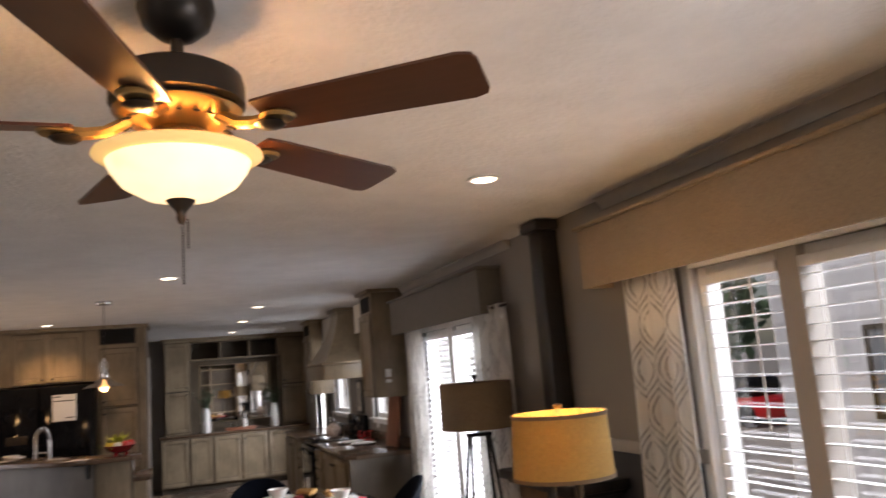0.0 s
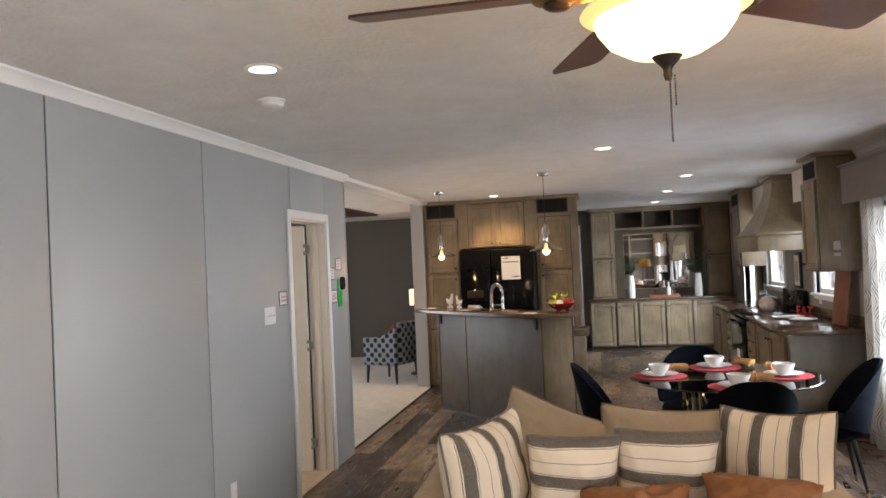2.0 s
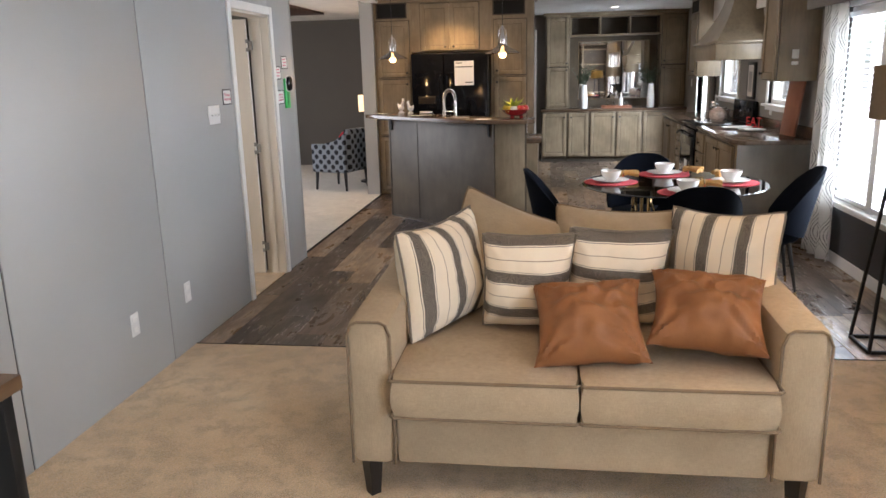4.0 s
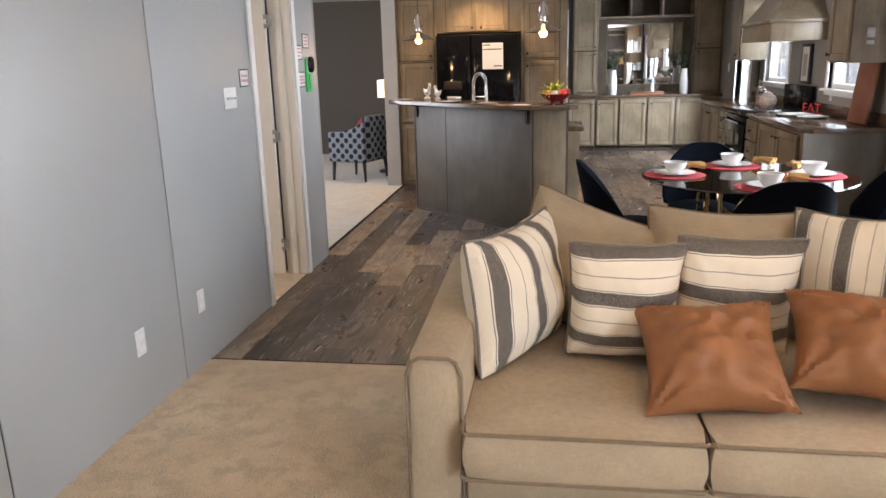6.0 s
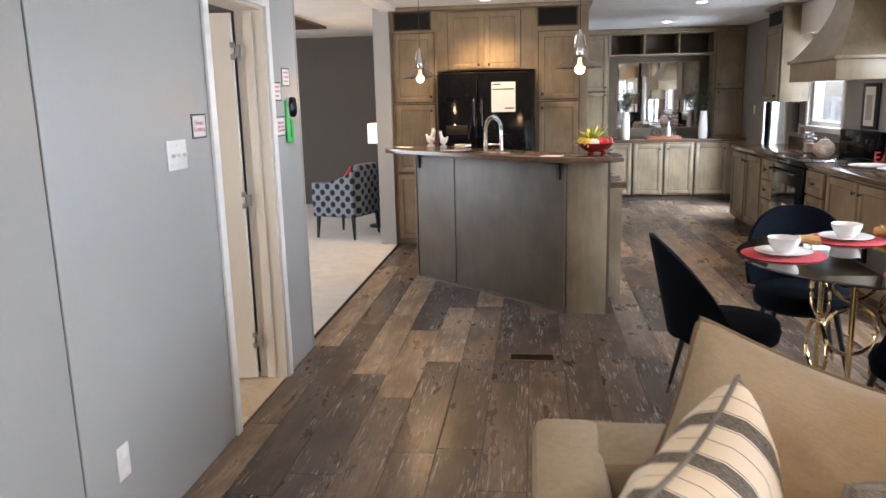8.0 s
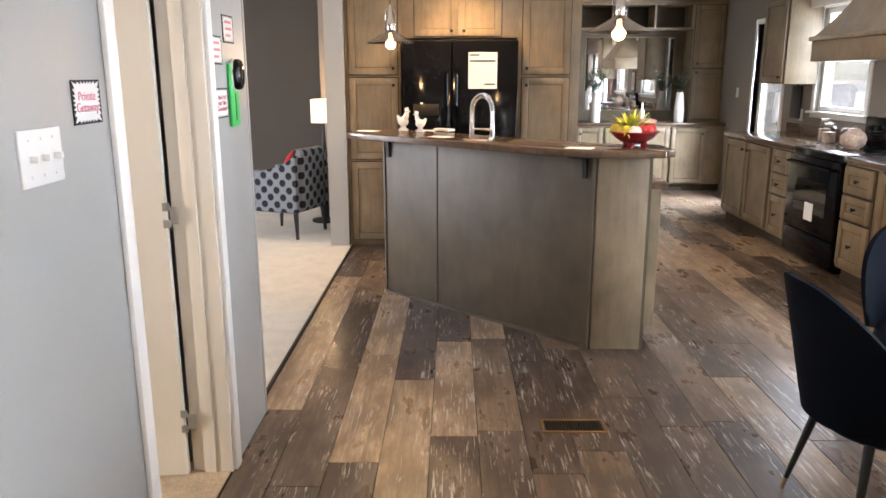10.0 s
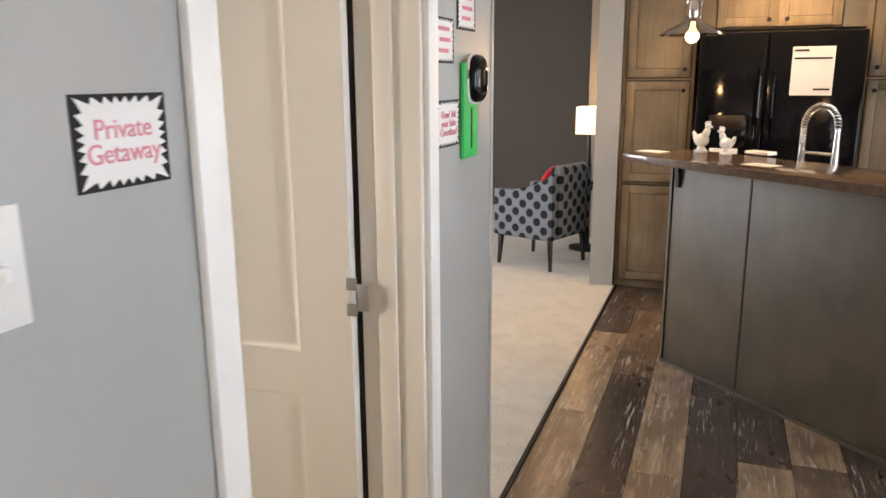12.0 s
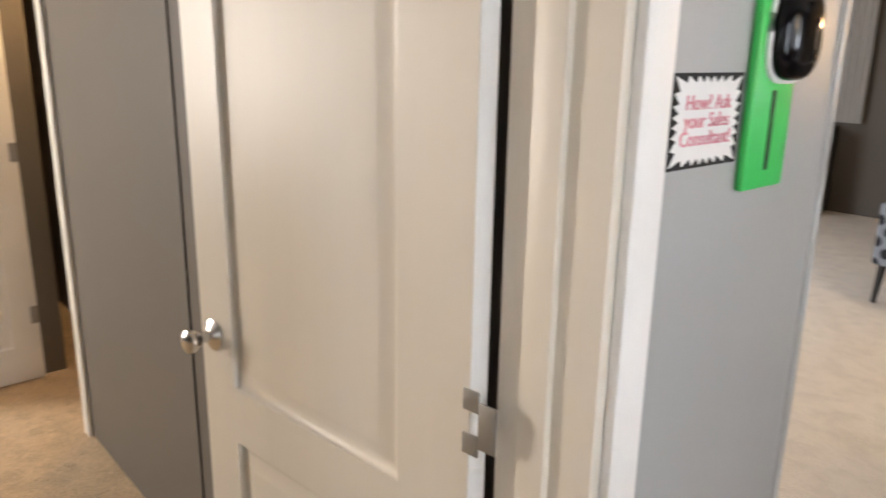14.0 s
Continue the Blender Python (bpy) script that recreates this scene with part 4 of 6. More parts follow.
part("slab", prism([(-1.873, 8.215), along(0.06, 0.235), along(ul - 0.12, 0.235), (-0.41, 6.975), (-0.09, 6.975), (-0.025, 7.04), (-0.03, 7.30), (-0.09, 7.36), (-0.33, 7.37), (-1.50, 8.47), (-1.62, 8.50), (-1.86, 8.29)], 1.087, 1.125, bevel=0.006), COUNTER, bar)
part("end_panel", boxes((IM[0] + 0.012, IR[0] - 0.013, 7.163, 7.1705, 0.0, 1.083), bevel=0.001), CABINET, island, "lighter tan end panel")
part("edge_band", prism([along(0.07, 0.2345), along(ul - 0.13, 0.2345), along(ul - 0.13, 0.238), along(0.07, 0.238)], 1.092, 1.120), COUNTER, bar, "laminate edge band")
outlet = thing("outlet_plate", pose(-0.106, 7.25, 1.0), "small white outlet plate on the island side", "outlet", "outlet plates")
part("plate", boxes((0.001, 0.006, -0.035, 0.035, -0.02, 0.10), bevel=0.002), PLASTIC, outlet)

# base run along the outer wall
RX = 1.72


def run(y1, w, label):
    """A base cabinet that faces west, from y1 towards the camera's start."""
    return unit("base_cabinet", pose(RX, y1, 0, 0, 0, -90), w, XR - RX - 0.002, 0.875, label, group="base cabinets")


c = run(11.10, 1.16, "weathered brown base cabinet with two doors")
front(c, "door", 0.03, 0.12, 0.53, 0.73, (0.49, 0.66))
front(c, "door", 0.60, 0.12, 0.53, 0.73, (0.04, 0.66))
c = run(9.938, 0.40, "weathered brown base cabinet with three drawers")
for z, h in ((0.12, 0.33), (0.47, 0.17), (0.66, 0.19)):
    front(c, "drawer", 0.02, z, 0.35, h, (0.175, h / 2))
c = run(8.688, 0.46, "weathered brown base cabinet with three drawers")
for z, h in ((0.12, 0.33), (0.47, 0.17), (0.66, 0.19)):
    front(c, "drawer", 0.03, z, 0.38, h, (0.19, h / 2))
c = run(8.226, 1.256, "weathered brown base cabinet with two doors and an end panel")
front(c, "door", 0.03, 0.12, 0.56, 0.73, (0.52, 0.66))
front(c, "door", 0.62, 0.12, 0.56, 0.73, (0.04, 0.66))
part("end_panel", boxes((1.256, 1.262, 0.0, 0.625, 0.0, 0.875)), PANELWOOD, c)
for name, y0, y1 in (("countertop", 6.93, 8.69), ("countertop", 9.54, 11.13)):
    t = thing(name, pose(0, 0, 0), "dark brown laminate countertop with a low backsplash", "countertop")
    pts = [(RX - 0.03, y0 + 0.12), (RX + 0.06, y0), (XR - 0.001, y0), (XR - 0.001, y1), (RX - 0.03, y1)] if y0 < 8 else [(RX - 0.03, y0), (XR - 0.001, y0), (XR - 0.001, y1), (RX - 0.03, y1)]
    part("slab", prism(pts, 0.876, 0.915, bevel=0.006), COUNTER, t)
    part("backsplash", boxes((XR - 0.02, XR - 0.001, y0, y1, 0.916, 1.01), bevel=0.003), COUNTER, t)

stove = thing("range_cooker", pose(RX, 9.535, 0, 0, 0, -90), "black freestanding electric range with glass top", "stove")
SW = 0.84
part("body", boxes((0.002, SW - 0.002, 0, 0.60, 0.02, 0.905), bevel=0.004), BLACKGLOSS, stove)
part("oven_door", boxes((0.005, SW - 0.005, -0.04, -0.001, 0.26, 0.86), bevel=0.01), BLACKGLOSS, stove)
part("oven_window", boxes((0.16, SW - 0.16, -0.043, -0.0405, 0.42, 0.68)), SMOKED, stove)
part("drawer", boxes((0.005, SW - 0.005, -0.035, -0.001, 0.05, 0.25), bevel=0.01), BLACKGLOSS, stove)
part("handle", tube([(0.06, -0.04, 0.80), (0.06, -0.08, 0.80), (SW - 0.06, -0.08, 0.80), (SW - 0.06, -0.04, 0.80)], 0.012), BLACKGLOSS, stove)
part("cooktop", boxes((0.0, SW, -0.03, 0.55, 0.906, 0.918), bevel=0.003), BLACKGLOSS, stove)
for x, y, r in ((0.22, 0.13, 0.10), (0.62, 0.13, 0.08), (0.22, 0.40, 0.08), (0.62, 0.40, 0.10)):
    part("burner_ring", lathe([(r - 0.004, 0), (r, 0), (r, 0.0006), (r - 0.004, 0.0006), (r - 0.004, 0)], 32), NICKEL, stove, "", pose(x, y, 0.9185))
back = part("backguard", boxes((0, SW, 0.555, 0.615, 0.919, 1.16), bevel=0.012), BLACKGLOSS, stove)
for x in (0.10, 0.20, 0.64, 0.74):
    part("dial", lathe([(0, 0), (0.022, 0), (0.020, 0.018), (0, 0.02)], 16), BLACKMETAL, back, "", pose(x, 0.553, 1.07, 90))
part("label", boxes((0.36, 0.50, -0.045, -0.0412, 0.36, 0.50)), PAPER, stove)

# range hood: a flared wooden canopy with a straight lip
hood = thing("range_hood", pose(0, 9.12, 0), "pale wooden range hood with a flared canopy", "range hood")
HW = 0.56
part("lip", boxes((1.83, XR - 0.001, -HW, HW, 1.60, 1.765), bevel=0.004), CABINET, hood)
part("lip_moulding", boxes((1.805, XR - 0.001, -HW - 0.025, HW + 0.025, 1.766, 1.80), bevel=0.010), CABINET, hood)
bm, n = bmesh.new(), 10
rings = []
for k in range(n + 1):
    s = k / n
    e = (1 - s) ** 1.7
    z = 1.80 + 0.56 * s
    xf, hw = 2.08 - 0.24 * e, 0.20 + (HW - 0.20) * e
    rings.append([bm.verts.new(v) for v in ((XR - 0.002, -hw, z), (xf, -hw, z), (xf, hw, z), (XR - 0.002, hw, z))])
for a, b in zip(rings, rings[1:]):
    for i in range(4):
        bm.faces.new((a[i], a[(i + 1) % 4], b[(i + 1) % 4], b[i]))
bm.faces.new(rings[0]), bm.faces.new(rings[-1])
part("canopy", bm, CABINET, hood)
part("chimney", boxes((2.075, XR - 0.002, -0.205, 0.205, 2.36, H - 0.04), bevel=0.004), CABINET, hood)
part("chimney_crown", boxes((2.045, XR - 0.002, -0.235, 0.235, H - 0.04, H - 0.001), bevel=0.008), CABINET, hood)


def upper(y1, w, label):
    c = thing("wall_cabinet", pose(2.03, y1, 0, 0, 0, -90), label, "cabinet", "wall cabinets")
    part("body", boxes((0, w, 0, XR - 2.03 - 0.001, 1.405, 2.405), bevel=0.003), CABINET, c)
    front(c, "door", 0.02, 1.42, w - 0.04, 0.78, (w - 0.075 if y1 > 9 else 0.04, 0.05))
    part("vent_opening", boxes((0.05, w - 0.05, -0.004, -0.001, 2.23, 2.375)), VENT, c)
    part("crown", boxes((-0.03, w + 0.03, -0.04, XR - 2.03 - 0.001, 2.406, H - 0.001), bevel=0.008), CABINET, c)
    return c


upper(11.14, 0.54, "weathered brown wall cabinet near the outer door")
near = upper(7.50, 0.45, "weathered brown wall cabinet above the counter end")
for z, h in ((1.63, 0.075), (1.555, 0.03)):
    s = thing("wall_plate", pose(2.16, 7.045, z), "small white control plate on the cabinet side", "switch")
    part("plate", boxes((-0.028, 0.028, 0.0, 0.004, -h / 2, h / 2), bevel=0.002), PLASTIC, s)
for y0, y1 in ((7.52, 8.55), (9.65, 10.58)):
    v = thing("window_valance", pose(0, 0, 0), "pale cream board valance above the kitchen window", "valance", "kitchen valances")
    part("front_board", boxes((2.20, 2.22, y0, y1, 2.10, 2.42), bevel=0.004), CREAM, v)
    part("top_board", boxes((2.22, XR - 0.001, y0, y1, 2.40, 2.42)), CREAM, v)

# end wall: base units, hutch with mirror, tall uppers
BY = 12.95
for i, (x0, x1) in enumerate(((0.0, 0.43), (0.432, 0.79), (0.792, 1.225), (1.227, 1.65), (1.652, 2.115))):
    c = unit("base_cabinet", pose(x0, BY, 0), x1 - x0, YB - BY - 0.002, 0.845, "weathered grey-brown base cabinet with one door", group="base cabinets")
    front(c, "door", 0.015, 0.11, x1 - x0 - 0.03, 0.71, (x1 - x0 - 0.07 if i % 2 == 0 else 0.04, 0.64), CABGLAZE)
c = unit("corner_filler", pose(2.117, BY + 0.01, 0), XR - 2.119, YB - BY - 0.012, 0.845, "narrow weathered cabinet filler in the kitchen corner")
part("face_panel", boxes((0.01, XR - 2.13, -0.006, -0.001, 0.11, 0.83), bevel=0.002), CABINET, c)
t = thing("countertop", pose(0, 0, 0), "dark brown laminate countertop below the mirror", "countertop")
part("slab", boxes((-0.02, XR - 0.001, BY - 0.03, YB - 0.001, 0.846, 0.885), bevel=0.006), COUNTER, t)
UY = 13.18
for x0, x1, dx in ((0.06, 0.46, 0.33), (1.93, XR - 0.002, 0.04)):
    c = unit("hutch_cabinet", pose(x0, UY, 0), x1 - x0, YB - UY - 0.002, 2.40, "tall weathered wall cabinet standing on the counter", z0=0.886, toe=False)
    front(c, "door", 0.02, 0.92, x1 - x0 - 0.04, 0.64, (dx, 0.60))
    front(c, "door", 0.02, 1.58, x1 - x0 - 0.04, 0.78, (dx, 0.05))
hutch = thing("open_shelf", pose(0.462, UY, 0), "open three-bay wooden shelf above the mirror", "shelf")
sw = 1.93 - 0.462 - 0.002
part("bottom_board", boxes((0, sw, 0, 0.36, 2.06, 2.085), bevel=0.002), CABINET, hutch)
part("top_board", boxes((0, sw, 0, 0.36, 2.36, 2.40), bevel=0.002), CABINET, hutch)
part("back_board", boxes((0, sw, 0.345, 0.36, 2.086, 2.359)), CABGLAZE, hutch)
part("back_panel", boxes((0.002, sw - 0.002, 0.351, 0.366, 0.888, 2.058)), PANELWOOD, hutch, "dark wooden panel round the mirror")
for k in range(4):
    x = k * (sw - 0.025) / 3
    part("divider", boxes((x, x + 0.025, 0, 0.344, 2.086, 2.359), bevel=0.002), CABINET, hutch)
setting("crown_kitchen", boxes((0.02, XR - 0.001, UY - 0.035, YB - 0.001, 2.402, H - 0.001), bevel=0.006), CABINET, "wooden crown board on the end wall cabinets")
mir = thing("wall_mirror", pose(0.63, YB - 0.03, 1.03), "frameless wall mirror between tall cabinets", "mirror")
part("mirror_glass", boxes((0, 1.16, 0, 0.006, 0, 0.94)), MIRROR, mir)
part("mirror_backing", boxes((-0.015, 1.175, 0.007, 0.028, -0.015, 0.955), bevel=0.003), CABINET, mir)

# ceiling lamps
CANS = [(1.538, 2.996), (0.227, 5.8), (1.103, 8.29), (1.093, 10.2), (1.096, 12.26), (-1.072, 9.30), (-1.124, 2.879)]
for x, y in CANS:
    c = thing("recessed_light", pose(x, y, H), "small recessed ceiling light with white trim, lit", "ceiling light", "recessed lights")
    part("trim_ring", lathe([(0.052, -0.001), (0.075, -0.001), (0.073, -0.007), (0.054, -0.009), (0.052, -0.001)], 28), WHITE, c)
    part("lens", lathe([(0, -0.003), (0.0515, -0.003), (0.0515, -0.0055), (0, -0.0065)], 24), CANLENS, c)
    lamp("can_lamp", "SPOT", look((x, y, H - 0.03), (x, y + 0.0001, 0)), 46 if y > 9 and x < 0 else (3.5 if y > 5 else 9), (1.0, 0.64, 0.29) if y > 9 and x < 0 else SOFT, 0.05, spot=125)
det = thing("smoke_detector", pose(-1.334, 3.411, H), "round white smoke detector on the ceiling", "smoke detector")
part("housing", lathe([(0, -0.04), (0.045, -0.04), (0.058, -0.03), (0.062, -0.008), (0.068, -0.008), (0.068, 0), (0, 0)], 28), PLASTIC, det)


def pendant(x, y):
    p = thing("pendant_lamp", pose(x, y, 1.712), "clear glass pendant lamp with brushed nickel fittings, lit", "pendant lamp", "pendants over the bar")
    part("canopy", lathe([(0, 0.700), (0.058, 0.700), (0.062, 0.712), (0.062, 0.727), (0, 0.727)], 24), NICKEL, p)
    part("cord", rod(bmesh.new(), (0, 0, 0.24), (0, 0, 0.70), 0.003, seg=6), BLACKMETAL, p)
    part("socket", lathe([(0, 0.06), (0.018, 0.06), (0.024, 0.09), (0.024, 0.14), (0.014, 0.16), (0.014, 0.20), (0.006, 0.24), (0, 0.24)], 18), NICKEL, p)
    part("yoke", tube([(-0.032, 0, 0.07), (-0.036, 0, 0.14), (-0.028, 0, 0.20), (0, 0, 0.225), (0.028, 0, 0.20), (0.036, 0, 0.14), (0.032, 0, 0.07)], 0.004, 6), NICKEL, p)
    s = part("glass_shade", lathe([(0.028, 0.078), (0.040, 0.064), (0.090, 0.034), (0.150, 0.004), (0.163, -0.006), (0.161, -0.008), (0.148, 0.001), (0.088, 0.031), (0.038, 0.061), (0.026, 0.075)], 40), AMBERGLASS, p)
    s.visible_shadow = False
    part("bulb", lathe([(0, -0.046), (0.016, -0.042), (0.029, -0.030), (0.034, -0.013), (0.029, 0.005), (0.018, 0.019), (0.013, 0.036), (0.013, 0.056), (0, 0.06)], 24), BULB, p)
    lamp("pendant_light", "POINT", pose(x, y, 1.632), 6.5, WARM, 0.03)


pendant(-1.58, 8.40)
pendant(-0.318, 7.166)

# ---- ceiling fan ----


def ceiling_fan(m, phase, label):
    f = thing("ceiling_fan", m, label, "ceiling fan")
    part("canopy", lathe([(0, 0), (0.075, 0), (0.078, -0.02), (0.066, -0.055), (0.040, -0.078), (0.016, -0.085), (0, -0.085)], 32), DARKMETAL, f)
    part("downrod", rod(bmesh.new(), (0, 0, -0.08), (0, 0, -0.165), 0.013), DARKMETAL, f)
    part("motor_housing", lathe([(0, -0.150), (0.06, -0.150), (0.104, -0.155), (0.127, -0.168), (0.132, -0.186), (0.132, -0.226), (0.119, -0.2345), (0, -0.2345)], 40), DARKMETAL, f)
    part("motor_skirt", lathe([(0.118, -0.235), (0.126, -0.241), (0.112, -0.257), (0.066, -0.275), (0.050, -0.278), (0, -0.278)], 40), BRASSY, f, "antique brass vented skirt")
    for k in range(20):
        a = math.tau * k / 20
        part("skirt_slot", boxes((-0.004, 0.004, -0.014, 0.014, -0.002, 0.002)), VENT, f, "", Matrix.Translation((0.098 * math.cos(a), 0.098 * math.sin(a), -0.2655)) @ Euler((0, radians(-156), a)).to_matrix().to_4x4() @ pose(0, 0, 0, 0, 0, 90))
    for k in range(5):
        a = radians(phase + 72 * k)
        turn = Matrix.Rotation(a, 4, "Z")
        bm, n = bmesh.new(), 14
        outline = [(0.19, -0.052), (0.24, -0.058), (0.60, -0.070), (0.625, -0.062), (0.632, -0.045), (0.632, 0.045), (0.625, 0.062), (0.60, 0.070), (0.24, 0.058), (0.19, 0.052)]
        tiltm = turn @ Matrix.Rotation(radians(-13), 4, "X")
        prism(outline, -0.003, 0.003, bm)
        b = part("blade", bm, WALNUT, f, "dark reddish wooden blade", Matrix.Translation((0, 0, -0.278)) @ tiltm)
        bm = bmesh.new()
        tube([(0.09, 0, -0.258), (0.135, 0, -0.284), (0.17, 0, -0.289), (0.21, 0, -0.287)], 0.013, 8, bm=bm)
        lathe([(0, 0.004), (0.030, 0.004), (0.036, -0.002), (0.030, -0.008), (0, -0.010)], 18, bm, (0.222, 0, -0.284))
        arm_ = part("blade_arm", bm, BRASSY, f, "brass blade arm", turn)
        part("medallion", lathe([(0, 0), (0.026, 0), (0.030, -0.004), (0.022, -0.010), (0, -0.012)], 18), DARKMETAL, arm_, "dark bronze medallion", pose(0.205, 0, -0.2955))
    part("light_fitter", lathe([(0, -0.2785), (0.05, -0.2785), (0.058, -0.288), (0.048, -0.296), (0.060, -0.305), (0.050, -0.314), (0.10, -0.320), (0.10, -0.326), (0, -0.326)], 32), BRASSY, f)
    bowl = part("glass_bowl", lathe([(0.138, -0.346), (0.131, -0.364), (0.110, -0.392), (0.072, -0.414), (0.020, -0.424), (0, -0.424),
                              (0, -0.418), (0.066, -0.408), (0.104, -0.387), (0.124, -0.362), (0.131, -0.346), (0.138, -0.346)], 48), BOWLGLASS, f, "lit cream alabaster glass bowl")
    bowl.visible_shadow = False
    part("glass_rim", lathe([(0.150, -0.328), (0.160, -0.328), (0.163, -0.332), (0.152, -0.339), (0.138, -0.3455), (0.132, -0.3455), (0.146, -0.337), (0.150, -0.328)], 48), RIMGLASS, f, "flared amber glass rim")
    part("finial", lathe([(0, -0.470), (0.006, -0.468), (0.009, -0.458), (0.008, -0.450), (0.012, -0.442), (0.022, -0.432), (0.030, -0.4215), (0, -0.4215)], 20), DARKMETAL, f)
    bm = bmesh.new()
    for k in range(24):
        bmesh.ops.create_icosphere(bm, subdivisions=1, radius=0.0026, matrix=Matrix.Translation((0.002, -0.012, -0.462 - 0.0055 * k)))
    part("pull_chain", bm, DARKMETAL, f)
    bm = bmesh.new()
    for k in range(11):
        bmesh.ops.create_icosphere(bm, subdivisions=1, radius=0.0026, matrix=Matrix.Translation((0.012, -0.006, -0.462 - 0.0055 * k)))
    part("pull_chain", bm, DARKMETAL, f)
    return f


FAN = (0.286, 1.65)
ceiling_fan(pose(*FAN, H), -36.5, "bronze ceiling fan with five dark wooden blades and a lit bowl")
for dx, dy in ((0.10, 0.0), (-0.05, 0.087), (-0.05, -0.087)):
    lamp("fan_light", "POINT", pose(FAN[0] + dx, FAN[1] + dy, H - 0.340), 4.8, (1.0, 0.53, 0.18), 0.02)
den_panel = thing("ceiling_panel", pose(-3.17, 11.30, H), "dark reddish-brown wooden panel on the den ceiling", "ceiling panel")
part("board", boxes((-2.4, 0, -2.6, 0, -0.03, -0.001), bevel=0.004), WALNUT, den_panel)

# ---- living room ----
SX0, SX1, SYF, SYB = -0.63, 1.015, 2.66, 3.77
sofa = thing("loveseat", pose(0, 0, 0), "beige woven two-seat sofa with piped cushions", "sofa")
part("base", boxes((SX0 + 0.165, SX1 - 0.165, SYF + 0.02, SYB - 0.01, 0.155, 0.377), bevel=0.02), SOFA, sofa)


def arm_mesh(x0, x1):
    bm = boxes((x0, x1, SYF, SYB - 0.02, 0.155, 0.715), bevel=0.035)
    for v in bm.verts:
        if v.co.z > 0.5:
            v.co.z += 0.03 * (v.co.y - SYF)
    return bm


for x0, x1 in ((SX0, SX0 + 0.165), (SX1 - 0.165, SX1)):
    a = part("arm", arm_mesh(x0, x1), SOFA, sofa)
    c = 0.02
    part("arm_piping", tube([(x0 + 0.004, SYF + 0.004, 0.162), (x0 + 0.004, SYF + 0.004, 0.66), (x0 + c, SYF + 0.004, 0.700), (x0 + 0.04, SYF + 0.006, 0.711), (x1 - 0.04, SYF + 0.006, 0.711), (x1 - c, SYF + 0.004, 0.700), (x1 - 0.004, SYF + 0.004, 0.66), (x1 - 0.004, SYF + 0.004, 0.162)], 0.0055, 6), SOFACORD, a)
part("back", boxes((SX0 + 0.10, SX1 - 0.10, SYB - 0.24, SYB, 0.155, 0.735), bevel=0.04), SOFA, sofa)


def cushion(w, d, h, bulge=0.02):
    """A box cushion with a crowned top and soft edges, centred, base at z = 0."""
    bm = boxes((-w / 2, w / 2, -d / 2, d / 2, 0, h))
    bmesh.ops.subdivide_edges(bm, edges=list(bm.edges), cuts=9, use_grid_fill=True)
    for v in bm.verts:
        u, s, k = 2 * v.co.x / w, 2 * v.co.y / d, v.co.z / h
        f = max(0, 1 - u ** 4) * max(0, 1 - s ** 4)
        if k > 0.98:
            v.co.z += bulge * f + 0.004 * noise.noise(v.co * 5)
        for ax, q, lim in ((0, u, w), (1, s, d)):
            if abs(q) > 0.98:
                v.co[ax] += math.copysign(0.012 * math.sin(math.pi * k), q)
        r = 0.012
        if abs(u) > 0.98 and abs(s) > 0.98:
            v.co.x -= math.copysign(r, u)
            v.co.y -= math.copysign(r, s)
    return bm


def rim(w, d, z, r=0.006, k=0.012):
    n = [(-w / 2, -d / 2 + k), (-w / 2 + k, -d / 2), (w / 2 - k, -d / 2), (w / 2, -d / 2 + k), (w / 2, d / 2 - k), (w / 2 - k, d / 2), (-w / 2 + k, d / 2), (-w / 2, d / 2 - k)]
    return tube([(x, y, z) for x, y in n], r, 6, True)


mid = 0.195
for x0, x1 in ((SX0 + 0.168, mid - 0.003), (mid + 0.003, SX1 - 0.168)):
    w, d = x1 - x0, 0.92
    at = pose((x0 + x1) / 2, 2.595 + d / 2, 0.379)
    s = part("seat_cushion", cushion(w, d, 0.145), SOFA, sofa, "", at)
    part("piping", rim(w + 0.006, d + 0.006, 0.143), SOFACORD, s), part("piping", rim(w + 0.006, d + 0.006, 0.004), SOFACORD, s)
for x in (SX0 + 0.06, SX1 - 0.06):
    for y in (SYF + 0.06, SYB - 0.07):
        part("foot", rod(bmesh.new(), (x, y, 0.006), (x, y, 0.157), 0.028, 0.042, 4), BLACKWOOD, sofa, "black tapered wooden foot")


